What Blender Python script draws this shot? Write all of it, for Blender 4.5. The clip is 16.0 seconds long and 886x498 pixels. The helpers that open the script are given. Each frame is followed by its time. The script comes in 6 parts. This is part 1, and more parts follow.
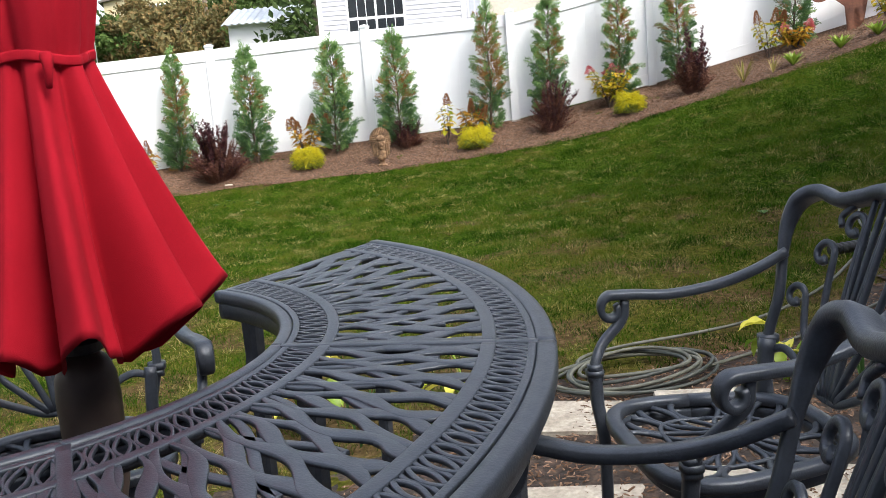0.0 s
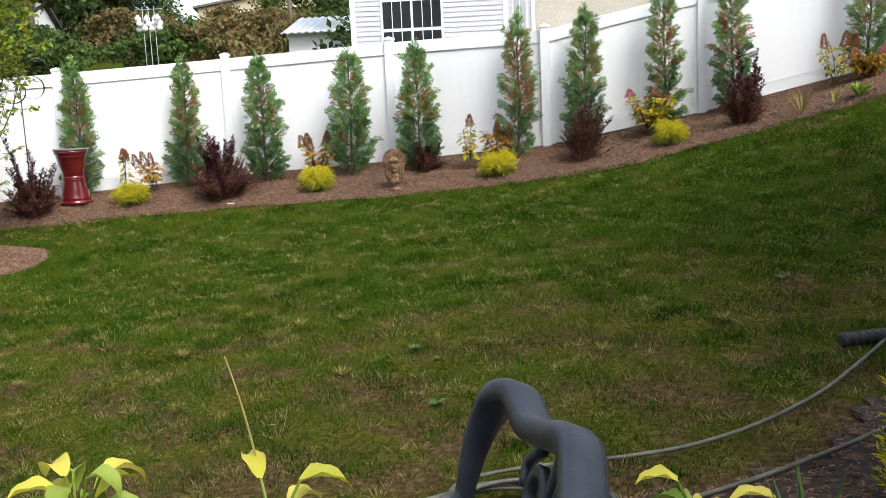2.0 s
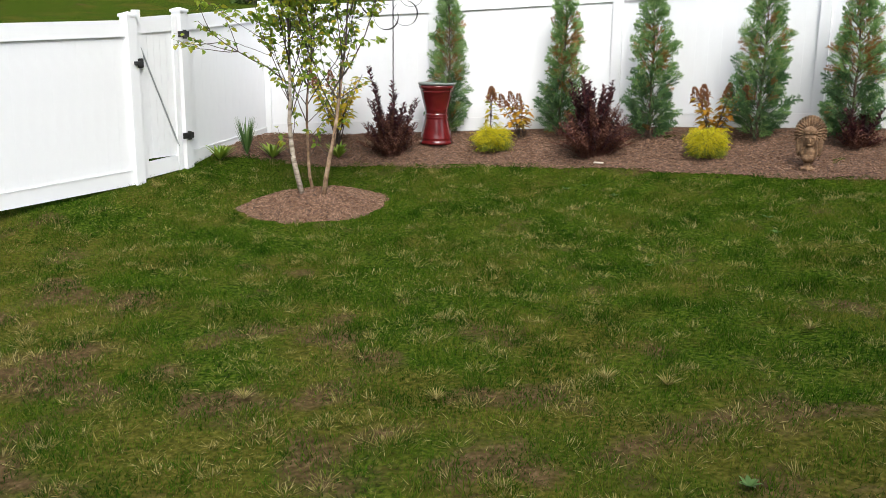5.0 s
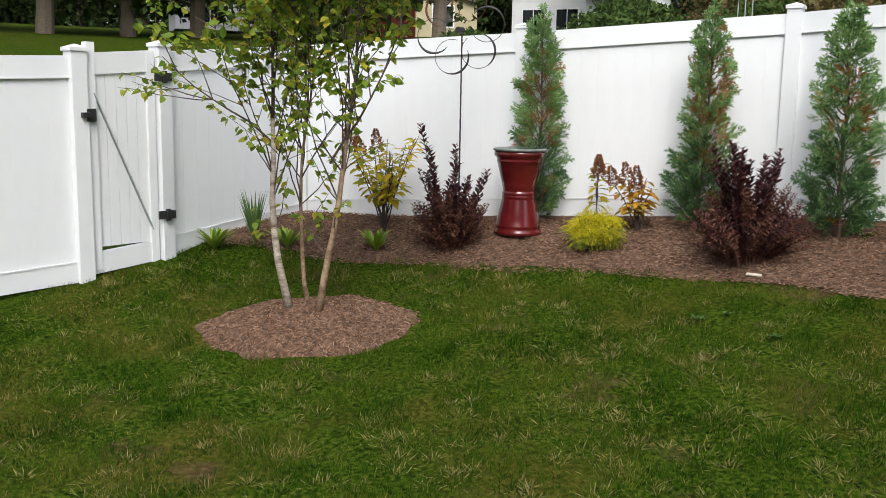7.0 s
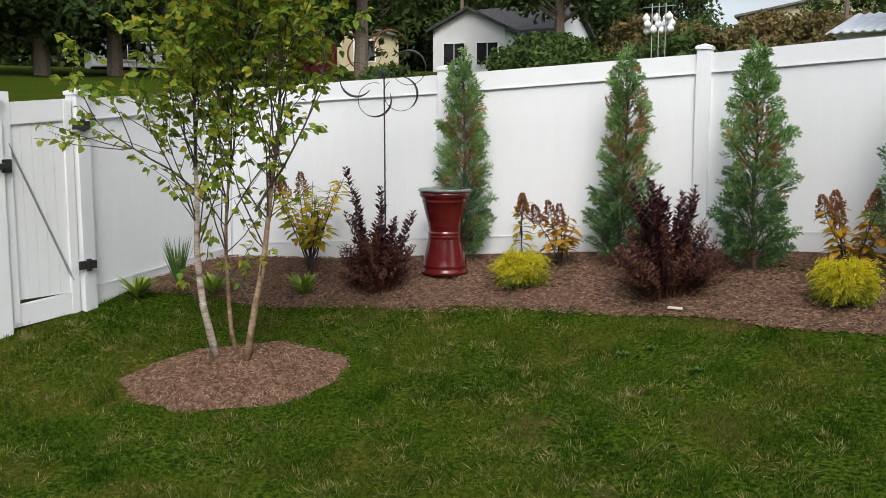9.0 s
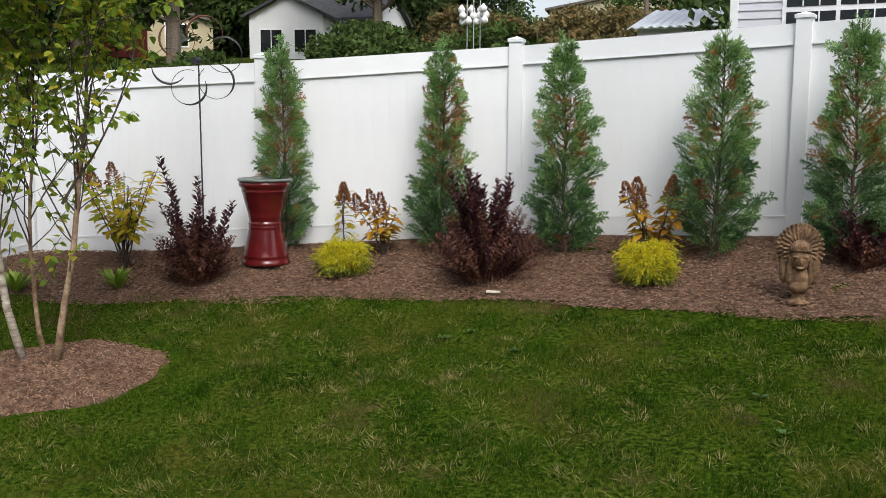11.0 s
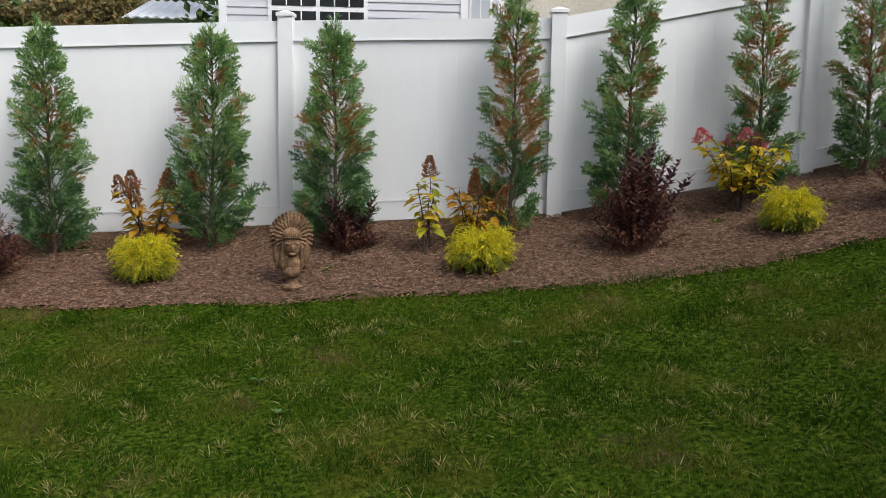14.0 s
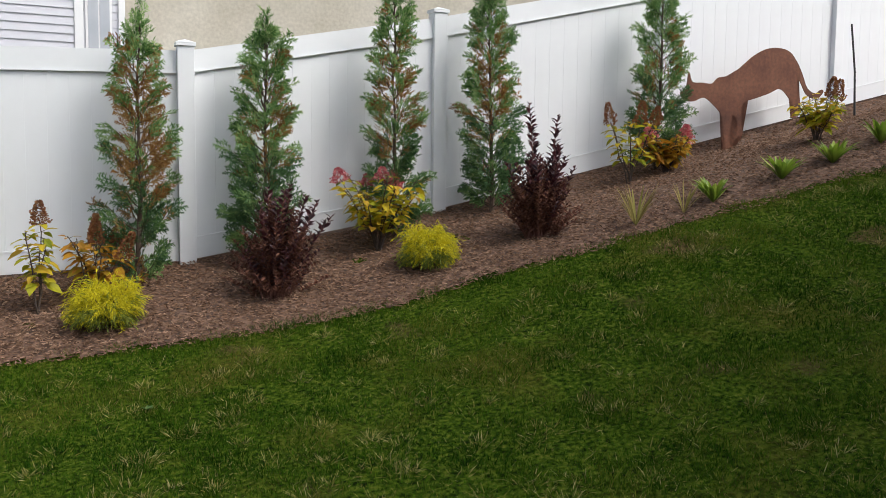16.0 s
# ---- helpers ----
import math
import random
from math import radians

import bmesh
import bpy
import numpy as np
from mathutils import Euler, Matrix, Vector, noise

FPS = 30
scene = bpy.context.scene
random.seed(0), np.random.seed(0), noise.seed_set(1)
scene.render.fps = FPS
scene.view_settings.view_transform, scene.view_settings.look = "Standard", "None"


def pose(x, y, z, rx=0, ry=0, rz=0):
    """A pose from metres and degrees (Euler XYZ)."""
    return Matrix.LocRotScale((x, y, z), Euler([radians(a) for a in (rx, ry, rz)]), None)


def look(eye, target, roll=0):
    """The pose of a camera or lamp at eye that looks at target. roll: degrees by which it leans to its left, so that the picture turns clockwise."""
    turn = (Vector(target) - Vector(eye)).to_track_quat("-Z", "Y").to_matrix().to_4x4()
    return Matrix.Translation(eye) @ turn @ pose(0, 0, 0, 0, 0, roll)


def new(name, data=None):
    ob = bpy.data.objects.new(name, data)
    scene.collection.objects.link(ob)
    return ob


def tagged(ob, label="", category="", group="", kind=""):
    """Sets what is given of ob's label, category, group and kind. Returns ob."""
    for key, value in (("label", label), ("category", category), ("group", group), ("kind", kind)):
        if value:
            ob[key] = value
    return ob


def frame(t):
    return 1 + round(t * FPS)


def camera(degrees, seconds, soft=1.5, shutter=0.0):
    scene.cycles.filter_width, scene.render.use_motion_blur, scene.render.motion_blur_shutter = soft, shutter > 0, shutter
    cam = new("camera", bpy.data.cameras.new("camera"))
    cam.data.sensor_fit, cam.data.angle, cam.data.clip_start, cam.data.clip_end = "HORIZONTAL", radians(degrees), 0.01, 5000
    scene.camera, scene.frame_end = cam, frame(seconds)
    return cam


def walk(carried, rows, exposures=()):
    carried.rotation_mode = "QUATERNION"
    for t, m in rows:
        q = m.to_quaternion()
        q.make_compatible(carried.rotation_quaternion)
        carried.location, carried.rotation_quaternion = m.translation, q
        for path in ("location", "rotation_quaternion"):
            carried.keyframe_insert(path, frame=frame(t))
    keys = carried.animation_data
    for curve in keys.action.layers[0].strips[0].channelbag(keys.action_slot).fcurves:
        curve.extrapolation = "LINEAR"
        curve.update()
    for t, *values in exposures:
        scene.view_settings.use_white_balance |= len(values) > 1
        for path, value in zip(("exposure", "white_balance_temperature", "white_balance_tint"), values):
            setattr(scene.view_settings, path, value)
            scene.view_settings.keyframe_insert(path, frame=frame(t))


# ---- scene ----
cam = camera(51.1, 16.0, soft=0.5)
PATH = [
    (0, (0.62, -14.939, 1.082), (0.664, -12.969, 0.739), -4.6),
    (0.5, (0.953, -14.668, 1.107), (1.018, -12.697, 0.773), -3.2),
    (1, (1.128, -14.389, 1.089), (1.158, -12.412, 0.786), -1.7),
    (1.5, (1.36, -14.061, 1.113), (1.352, -12.085, 0.805), -1.6),
    (2, (1.676, -13.721, 1.113), (1.529, -11.749, 0.808), -2.6),
    (2.5, (1.893, -13.395, 1.147), (1.646, -11.44, 0.805), -2.7),
    (3, (1.983, -13.057, 1.128), (1.664, -11.117, 0.761), -0.1),
    (3.5, (2.03, -12.723, 1.172), (1.542, -10.832, 0.739), -0.2),
    (4, (2.0, -12.312, 1.207), (1.247, -10.507, 0.785), -1.3),
    (4.2, (1.905, -12.197, 1.319), (1.093, -10.423, 0.879), -0.8),
    (6.3, (0.907, -8.863, 1.269), (-0.293, -7.311, 0.884), 0.9),
    (6.5, (0.646, -8.359, 1.209), (-0.588, -6.831, 0.832), 1.0),
    (7, (0.525, -8.023, 1.167), (-0.756, -6.52, 0.851), 1.0),
    (7.5, (0.552, -8.018, 1.213), (-0.742, -6.509, 0.997), 1.3),
    (8, (0.532, -8.05, 1.226), (-0.735, -6.518, 1.009), 0.8),
    (8.5, (0.543, -8.032, 1.223), (-0.698, -6.48, 0.998), 0.4),
    (9, (0.544, -8.046, 1.26), (-0.621, -6.439, 1.011), 0.0),
    (9.2, (0.55, -8.048, 1.235), (-0.575, -6.414, 0.988), -0.1),
    (11.3, (0.59, -8.089, 1.27), (-0.178, -6.263, 0.997), 0.1),
    (11.5, (0.613, -8.048, 1.27), (-0.099, -6.199, 1.0), 0.0),
    (12, (0.625, -8.066, 1.277), (0.111, -6.151, 1.017), 0.5),
    (12.5, (0.651, -8.052, 1.277), (0.319, -6.096, 1.026), 0.8),
    (13, (0.67, -8.04, 1.272), (0.488, -6.063, 1.028), 0.9),
    (13.5, (0.693, -8.057, 1.263), (0.64, -6.071, 1.033), 1.1),
    (14, (0.711, -8.049, 1.26), (0.868, -6.074, 0.983), 0.9),
    (14.5, (0.727, -7.96, 1.204), (1.17, -6.037, 0.877), 0.8),
    (15, (0.768, -7.852, 1.23), (1.29, -5.938, 0.979), 0.3),
    (15.5, (0.858, -7.762, 1.28), (1.525, -5.887, 1.076), 0.5),
    (16, (0.846, -7.705, 1.247), (1.728, -5.919, 1.069), 0.7),
]
walk(cam, [(t, look(eye, target, roll)) for t, eye, target, roll in PATH], [(0, 1.65), (0.5, 1.38), (1, 1.28), (3.5, 1.3), (5.5, 1.05), (6.5, 0.88), (7.5, 0.74), (9, 0.64), (11.5, 0.7), (12, 0.75), (13, 0.66), (14, 0.7), (14.5, 1.12), (15, 1.35), (15.5, 1.1), (16, 0.88)])

# ---- world and sun ----
world = bpy.data.worlds.new("sky")
scene.world = world
world.use_nodes = True
wn = world.node_tree
sky = wn.nodes.new("ShaderNodeTexSky")
sky.sky_type = "NISHITA"
sky.sun_disc = False
SUN_EL, SUN_AZ = radians(50), radians(140)  # azimuth clockwise from +y
sky.sun_elevation, sky.sun_rotation = SUN_EL, SUN_AZ
sky.air_density, sky.dust_density, sky.ozone_density = 1.0, 4.0, 1.0
hsv = wn.nodes.new("ShaderNodeHueSaturation")
hsv.inputs["Saturation"].default_value = 0.45
clouds = wn.nodes.new("ShaderNodeTexNoise")
clouds.inputs["Scale"].default_value = 3.0
clouds.inputs["Detail"].default_value = 6.0
tc = wn.nodes.new("ShaderNodeTexCoord")
mp = wn.nodes.new("ShaderNodeMapping")
mp.inputs["Scale"].default_value = (1, 1, 3)
rampc = wn.nodes.new("ShaderNodeValToRGB")
rampc.color_ramp.elements[0].position, rampc.color_ramp.elements[0].color = 0.35, (0.75, 0.78, 0.82, 1)
rampc.color_ramp.elements[1].position, rampc.color_ramp.elements[1].color = 0.65, (1.15, 1.15, 1.15, 1)
mixc = wn.nodes.new("ShaderNodeMix")
mixc.data_type, mixc.blend_type = "RGBA", "MULTIPLY"
mixc.inputs[0].default_value = 1.0
wn.links.new(tc.outputs["Generated"], mp.inputs["Vector"])
wn.links.new(mp.outputs["Vector"], clouds.inputs["Vector"])
wn.links.new(clouds.outputs["Fac"], rampc.inputs["Fac"])
wn.links.new(sky.outputs["Color"], hsv.inputs["Color"])
wn.links.new(hsv.outputs["Color"], mixc.inputs[6])
wn.links.new(rampc.outputs["Color"], mixc.inputs[7])
wn.links.new(mixc.outputs[2], wn.nodes["Background"].inputs["Color"])
wn.nodes["Background"].inputs["Strength"].default_value = 0.145
sun = new("sun", bpy.data.lights.new("sun", "SUN"))
sun.data.energy, sun.data.angle, sun.data.color = 0.85, radians(24), (0.99, 0.99, 0.94)
sun.matrix_world = look((0, 0, 0), (-math.sin(SUN_AZ) * math.cos(SUN_EL), -math.cos(SUN_AZ) * math.cos(SUN_EL), -math.sin(SUN_EL)))


# ---- materials ----
def material(name, colours, rough=0.6, scale=8.0, bump=0.0, bump_scale=60.0, metal=0.0, spec=0.5, island=False, stretch=(1, 1, 1), by_object=0.0, second=0.0, through_light=0.0, mixed=0.65, ends=(0.12, 0.88)):
    """A procedural surface: a ramp over noise (and over islands), a finer second noise, and bump."""
    m = bpy.data.materials.new(name)
    m.use_nodes = True
    nt = m.node_tree
    bs = nt.nodes["Principled BSDF"]
    bs.inputs["Roughness"].default_value = rough
    bs.inputs["Metallic"].default_value = metal
    bs.inputs["Specular IOR Level"].default_value = spec
    co = nt.nodes.new("ShaderNodeTexCoord")
    ma = nt.nodes.new("ShaderNodeMapping")
    ma.inputs["Scale"].default_value = stretch
    nt.links.new(co.outputs["Object"], ma.inputs["Vector"])
    no = nt.nodes.new("ShaderNodeTexNoise")
    no.inputs["Scale"].default_value = scale
    no.inputs["Detail"].default_value = 5.0
    nt.links.new(ma.outputs["Vector"], no.inputs["Vector"])
    fac = no.outputs["Fac"]
    if island:
        ge = nt.nodes.new("ShaderNodeNewGeometry")
        ad = nt.nodes.new("ShaderNodeMix")
        ad.inputs[0].default_value = mixed
        nt.links.new(fac, ad.inputs[2])
        nt.links.new(ge.outputs["Random Per Island"], ad.inputs[3])
        fac = ad.outputs[0]
    if by_object:
        oi = nt.nodes.new("ShaderNodeObjectInfo")
        ad = nt.nodes.new("ShaderNodeMix")
        ad.inputs[0].default_value = by_object
        nt.links.new(fac, ad.inputs[2])
        nt.links.new(oi.outputs["Random"], ad.inputs[3])
        fac = ad.outputs[0]
    ra = nt.nodes.new("ShaderNodeValToRGB")
    lo, hi = ends if island else (0.3, 0.7)
    while len(ra.color_ramp.elements) < len(colours):
        ra.color_ramp.elements.new(0.5)
    for n, c in enumerate(colours):
        e = ra.color_ramp.elements[n]
        e.position = lo + (hi - lo) * n / max(1, len(colours) - 1)
        e.color = (*c, 1)
    nt.links.new(fac, ra.inputs["Fac"])
    colour = ra.outputs["Color"]
    if second:
        n2 = nt.nodes.new("ShaderNodeTexNoise")
        n2.inputs["Scale"].default_value = bump_scale * 0.7
        n2.inputs["Detail"].default_value = 4.0
        nt.links.new(ma.outputs["Vector"], n2.inputs["Vector"])
        mr = nt.nodes.new("ShaderNodeMapRange")
        mr.inputs[1].default_value, mr.inputs[2].default_value = 0.3, 0.7
        mr.inputs[3].default_value, mr.inputs[4].default_value = 1 - second, 1 + second
        nt.links.new(n2.outputs["Fac"], mr.inputs[0])
        mu = nt.nodes.new("ShaderNodeMix")
        mu.data_type, mu.blend_type = "RGBA", "MULTIPLY"
        mu.inputs[0].default_value = 1.0
        nt.links.new(colour, mu.inputs[6])
        nt.links.new(mr.outputs[0], mu.inputs[7])
        colour = mu.outputs[2]
    nt.links.new(colour, bs.inputs["Base Color"])
    if bump:
        nb = nt.nodes.new("ShaderNodeTexNoise")
        nb.inputs["Scale"].default_value = bump_scale
        nb.inputs["Detail"].default_value = 4.0
        nt.links.new(ma.outputs["Vector"], nb.inputs["Vector"])
        bu = nt.nodes.new("ShaderNodeBump")
        bu.inputs["Strength"].default_value = bump
        bu.inputs["Distance"].default_value = 0.01
        nt.links.new(nb.outputs["Fac"], bu.inputs["Height"])
        nt.links.new(bu.outputs["Normal"], bs.inputs["Normal"])
    if through_light:
        tr = nt.nodes.new("ShaderNodeBsdfTranslucent")
        nt.links.new(colour, tr.inputs["Color"])
        mx = nt.nodes.new("ShaderNodeMixShader")
        mx.inputs[0].default_value = through_light
        nt.links.new(bs.outputs[0], mx.inputs[1])
        nt.links.new(tr.outputs[0], mx.inputs[2])
        nt.links.new(mx.outputs[0], nt.nodes["Material Output"].inputs["Surface"])
    return m


VINYL = material("white_vinyl", [(0.78, 0.80, 0.82), (0.82, 0.83, 0.84)], 0.38, 0.7, 0.01, 9, second=0.012)
GALV = material("galvanised_metal", [(0.42, 0.44, 0.45), (0.55, 0.57, 0.58)], 0.4, 12, metal=0.8)
BLACK = material("black_iron", [(0.015, 0.015, 0.016), (0.03, 0.03, 0.03)], 0.5, 20)
BARK = material("grey_brown_bark", [(0.10, 0.075, 0.055), (0.2, 0.16, 0.12)], 0.9, 25, 0.5, 80, second=0.3)
BIRCH = material("pale_birch_bark", [(0.12, 0.085, 0.06), (0.34, 0.28, 0.22), (0.52, 0.46, 0.39)], 0.8, 9, 0.4, 60, stretch=(1, 1, 3), second=0.3)
BIRCH_TAN = material("tan_peeling_bark", [(0.13, 0.075, 0.04), (0.28, 0.18, 0.11), (0.38, 0.28, 0.19)], 0.85, 12, 0.5, 60, second=0.35)
TWIG = material("dark_twig", [(0.05, 0.035, 0.03), (0.11, 0.08, 0.065)], 0.85, 30)
REDTWIG = material("red_brown_twig", [(0.10, 0.035, 0.03), (0.2, 0.09, 0.06)], 0.85, 30)
THUJA_WOOD = material("cinnamon_brown_bark", [(0.055, 0.036, 0.026), (0.12, 0.080, 0.054)], 0.85, 30, second=0.2)
THUJA = material("arborvitae_green", [(0.045, 0.110, 0.026), (0.122, 0.250, 0.070), (0.240, 0.385, 0.125), (0.40, 0.53, 0.22)], 0.6, 7.0, spec=0.3, island=True, through_light=0.38, mixed=0.4, ends=(0.25, 0.75))
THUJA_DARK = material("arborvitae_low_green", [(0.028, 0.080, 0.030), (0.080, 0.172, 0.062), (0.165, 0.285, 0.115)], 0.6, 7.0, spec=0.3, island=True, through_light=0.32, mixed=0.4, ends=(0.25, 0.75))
THUJA_DRY = material("rusty_dry_foliage", [(0.17, 0.075, 0.022), (0.34, 0.155, 0.045), (0.32, 0.20, 0.07), (0.48, 0.27, 0.10)], 0.7, 5.0, spec=0.2, island=True, through_light=0.3)
GOLD = material("golden_thread_foliage", [(0.42, 0.40, 0.012), (0.66, 0.58, 0.02), (0.78, 0.69, 0.045)], 0.6, 6.0, spec=0.2, island=True, through_light=0.35)
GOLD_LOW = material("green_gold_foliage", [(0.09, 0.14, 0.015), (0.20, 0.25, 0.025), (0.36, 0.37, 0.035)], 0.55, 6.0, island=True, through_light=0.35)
BURGUNDY = material("burgundy_leaf", [(0.022, 0.008, 0.012), (0.05, 0.013, 0.018), (0.11, 0.024, 0.03)], 0.42, 8.0, spec=0.4, island=True, through_light=0.25)
BURG_OLD = material("brown_burgundy_leaf", [(0.065, 0.026, 0.019), (0.14, 0.056, 0.038), (0.23, 0.11, 0.07)], 0.7, 8.0, spec=0.2, island=True, through_light=0.25)
HYDR = material("yellow_green_leaf", [(0.15, 0.21, 0.015), (0.42, 0.40, 0.02), (0.62, 0.46, 0.03), (0.44, 0.24, 0.03)], 0.55, 6.0, spec=0.25, island=True, through_light=0.4)
HYDR_OR = material("orange_autumn_leaf", [(0.24, 0.13, 0.014), (0.43, 0.20, 0.018), (0.54, 0.33, 0.03), (0.30, 0.27, 0.03)], 0.55, 6.0, spec=0.25, island=True, through_light=0.4)
FLOWER_RUST = material("rust_flower_head", [(0.16, 0.055, 0.025), (0.29, 0.115, 0.045), (0.40, 0.22, 0.085)], 0.8, 20, island=True, through_light=0.3)
FLOWER_PINK = material("pink_flower_head", [(0.5, 0.06, 0.10), (0.65, 0.16, 0.20), (0.7, 0.4, 0.36)], 0.7, 20, island=True, through_light=0.3)
HOSTA = material("fresh_green_leaf", [(0.12, 0.22, 0.02), (0.25, 0.36, 0.04), (0.36, 0.45, 0.07)], 0.5, 6.0, island=True, through_light=0.35)
HOSTA_Y = material("yellowing_leaf", [(0.36, 0.42, 0.03), (0.62, 0.58, 0.06), (0.75, 0.66, 0.12)], 0.5, 14.0, island=True, through_light=0.35)
IRIS = material("iris_blade", [(0.05, 0.12, 0.03), (0.10, 0.2, 0.05), (0.18, 0.27, 0.08)], 0.5, 6.0, island=True, through_light=0.3)
STRAW = material("straw_blade", [(0.24, 0.2, 0.06), (0.40, 0.33, 0.12), (0.30, 0.30, 0.07)], 0.8, 6.0, spec=0.15, island=True, through_light=0.3)
TREE_LEAF = material("birch_leaf", [(0.080, 0.155, 0.014), (0.18, 0.285, 0.028), (0.29, 0.37, 0.042), (0.54, 0.43, 0.035)], 0.5, 5.0, spec=0.3, island=True, through_light=0.5)
FAR_LEAF = material("far_foliage", [(0.03, 0.055, 0.016), (0.06, 0.10, 0.025), (0.10, 0.14, 0.04)], 0.9, 0.3, spec=0.1, island=True, through_light=0.2)
FAR_DARK = material("far_dark_foliage", [(0.024, 0.042, 0.015), (0.055, 0.088, 0.028), (0.10, 0.14, 0.045)], 0.9, 0.3, spec=0.1, island=True, through_light=0.2)
FAR_WARM = material("far_autumn_foliage", [(0.07, 0.07, 0.02), (0.14, 0.11, 0.035), (0.2, 0.12, 0.04)], 0.8, 0.3, island=True, through_light=0.2)
GLAZE = material("red_glazed_ceramic", [(0.075, 0.006, 0.007), (0.135, 0.011, 0.012)], 0.16, 5.0, 0.03, 30, spec=0.6)
LINER = material("grey_green_rim", [(0.12, 0.14, 0.13), (0.24, 0.27, 0.25)], 0.5, 12)
RUST = material("rusted_steel", [(0.075, 0.028, 0.016), (0.14, 0.052, 0.028), (0.18, 0.075, 0.04)], 0.75, 4.0, 0.15, 50, metal=0.2, second=0.2)
TERRACOTTA = material("weathered_brown_cast", [(0.07, 0.038, 0.018), (0.16, 0.09, 0.045), (0.25, 0.155, 0.085)], 0.85, 16, 0.5, 60, second=0.4)
SIDING = material("grey_vinyl_siding", [(0.52, 0.52, 0.56), (0.57, 0.57, 0.61)], 0.5, 1.2, 0.05, 30)
SIDING_W = material("white_siding", [(0.70, 0.70, 0.70), (0.78, 0.78, 0.78)], 0.5, 1.0)
CONCRETE = material("tan_concrete", [(0.46, 0.42, 0.34), (0.58, 0.54, 0.46)], 0.85, 1.5, 0.2, 30, second=0.1)
ROOF = material("dark_shingle", [(0.03, 0.03, 0.035), (0.06, 0.06, 0.065)], 0.85, 3.0, 0.2, 10)
ROOF_BROWN = material("brown_shingle", [(0.10, 0.085, 0.07), (0.16, 0.14, 0.12)], 0.85, 3.0)
TANWALL = material("tan_house_wall", [(0.42, 0.36, 0.22), (0.5, 0.44, 0.28)], 0.7, 1.0)
REDWALL = material("red_barn_wall", [(0.26, 0.03, 0.025), (0.32, 0.05, 0.04)], 0.7, 1.0)
TRIM = material("white_trim", [(0.75, 0.75, 0.76), (0.8, 0.8, 0.8)], 0.5, 3.0)
GLASS = material("dark_window_glass", [(0.012, 0.014, 0.016), (0.03, 0.034, 0.036)], 0.06, 0.8, spec=0.8)
CAST = material("cast_aluminium", [(0.030, 0.037, 0.050), (0.047, 0.056, 0.073)], 0.42, 30, 0.12, 250, metal=0.3, spec=0.6, second=0.12)
CANVAS = material("red_canvas", [(0.30, 0.003, 0.012), (0.39, 0.006, 0.019)], 0.9, 3.0, 0.2, 600, spec=0.2, second=0.08)
BRONZE = material("brown_bronze", [(0.045, 0.032, 0.028), (0.09, 0.065, 0.055)], 0.5, 10, metal=0.5)
HOSE = material("olive_hose", [(0.065, 0.066, 0.05), (0.14, 0.14, 0.11)], 0.6, 10)
HOSE_STRIPE = material("dark_hose", [(0.03, 0.035, 0.03), (0.06, 0.065, 0.055)], 0.55, 10)
STONE = material("grey_field_stone", [(0.16, 0.15, 0.14), (0.32, 0.30, 0.28)], 0.85, 10, 0.5, 40, second=0.25)
PAVER = material("tan_paver", [(0.28, 0.24, 0.19), (0.45, 0.40, 0.33)], 0.85, 9, 0.3, 70, second=0.25)
CHIP = material("shredded_mulch", [(0.06, 0.034, 0.021), (0.135, 0.077, 0.048), (0.215, 0.13, 0.085), (0.33, 0.22, 0.155)], 0.95, 5.0, spec=0.1, island=True, bump=0.3, bump_scale=120)
BLADE = material("lawn_blade", [(0.007, 0.029, 0.002), (0.024, 0.072, 0.004), (0.060, 0.110, 0.007), (0.15, 0.150, 0.024)], 0.9, 1.6, spec=0.04, island=True, through_light=0.3, mixed=0.26, ends=(0.31, 0.71))
BLADE_DRY = material("dry_lawn_blade", [(0.14, 0.13, 0.026), (0.24, 0.205, 0.07), (0.40, 0.34, 0.17)], 0.9, 2.0, spec=0.04, island=True, through_light=0.3)
WEED = material("lawn_weed_leaf", [(0.045, 0.10, 0.022), (0.09, 0.17, 0.045), (0.17, 0.26, 0.09)], 0.6, 6.0, spec=0.3, island=True, through_light=0.3)
WHITE_BALL = material("white_gourd", [(0.75, 0.75, 0.75), (0.8, 0.8, 0.8)], 0.4, 5)


# ---- helpers for meshes ----
def link(name, me, mats, parent=None, label=""):
    for m in mats if isinstance(mats, (list, tuple)) else [mats]:
        me.materials.append(m)
    ob = new(name, me)
    ob.parent = parent
    if label:
        ob["label"] = label
    return ob


def part(name, bm, mats, parent=None, label="", smooth=False):
    me = bpy.data.meshes.new(name)
    if smooth:
        for f in bm.faces:
            f.smooth = True
    bm.to_mesh(me)
    bm.free()
    return link(name, me, mats, parent, label)


def thing(name, x, y, z, label, category, group="", turn=0.0, kind=""):
    ob = new(name)
    ob.empty_display_size = 0.1
    ob.matrix_world = pose(x, y, z, 0, 0, turn)
    return tagged(ob, label, category, group, kind)


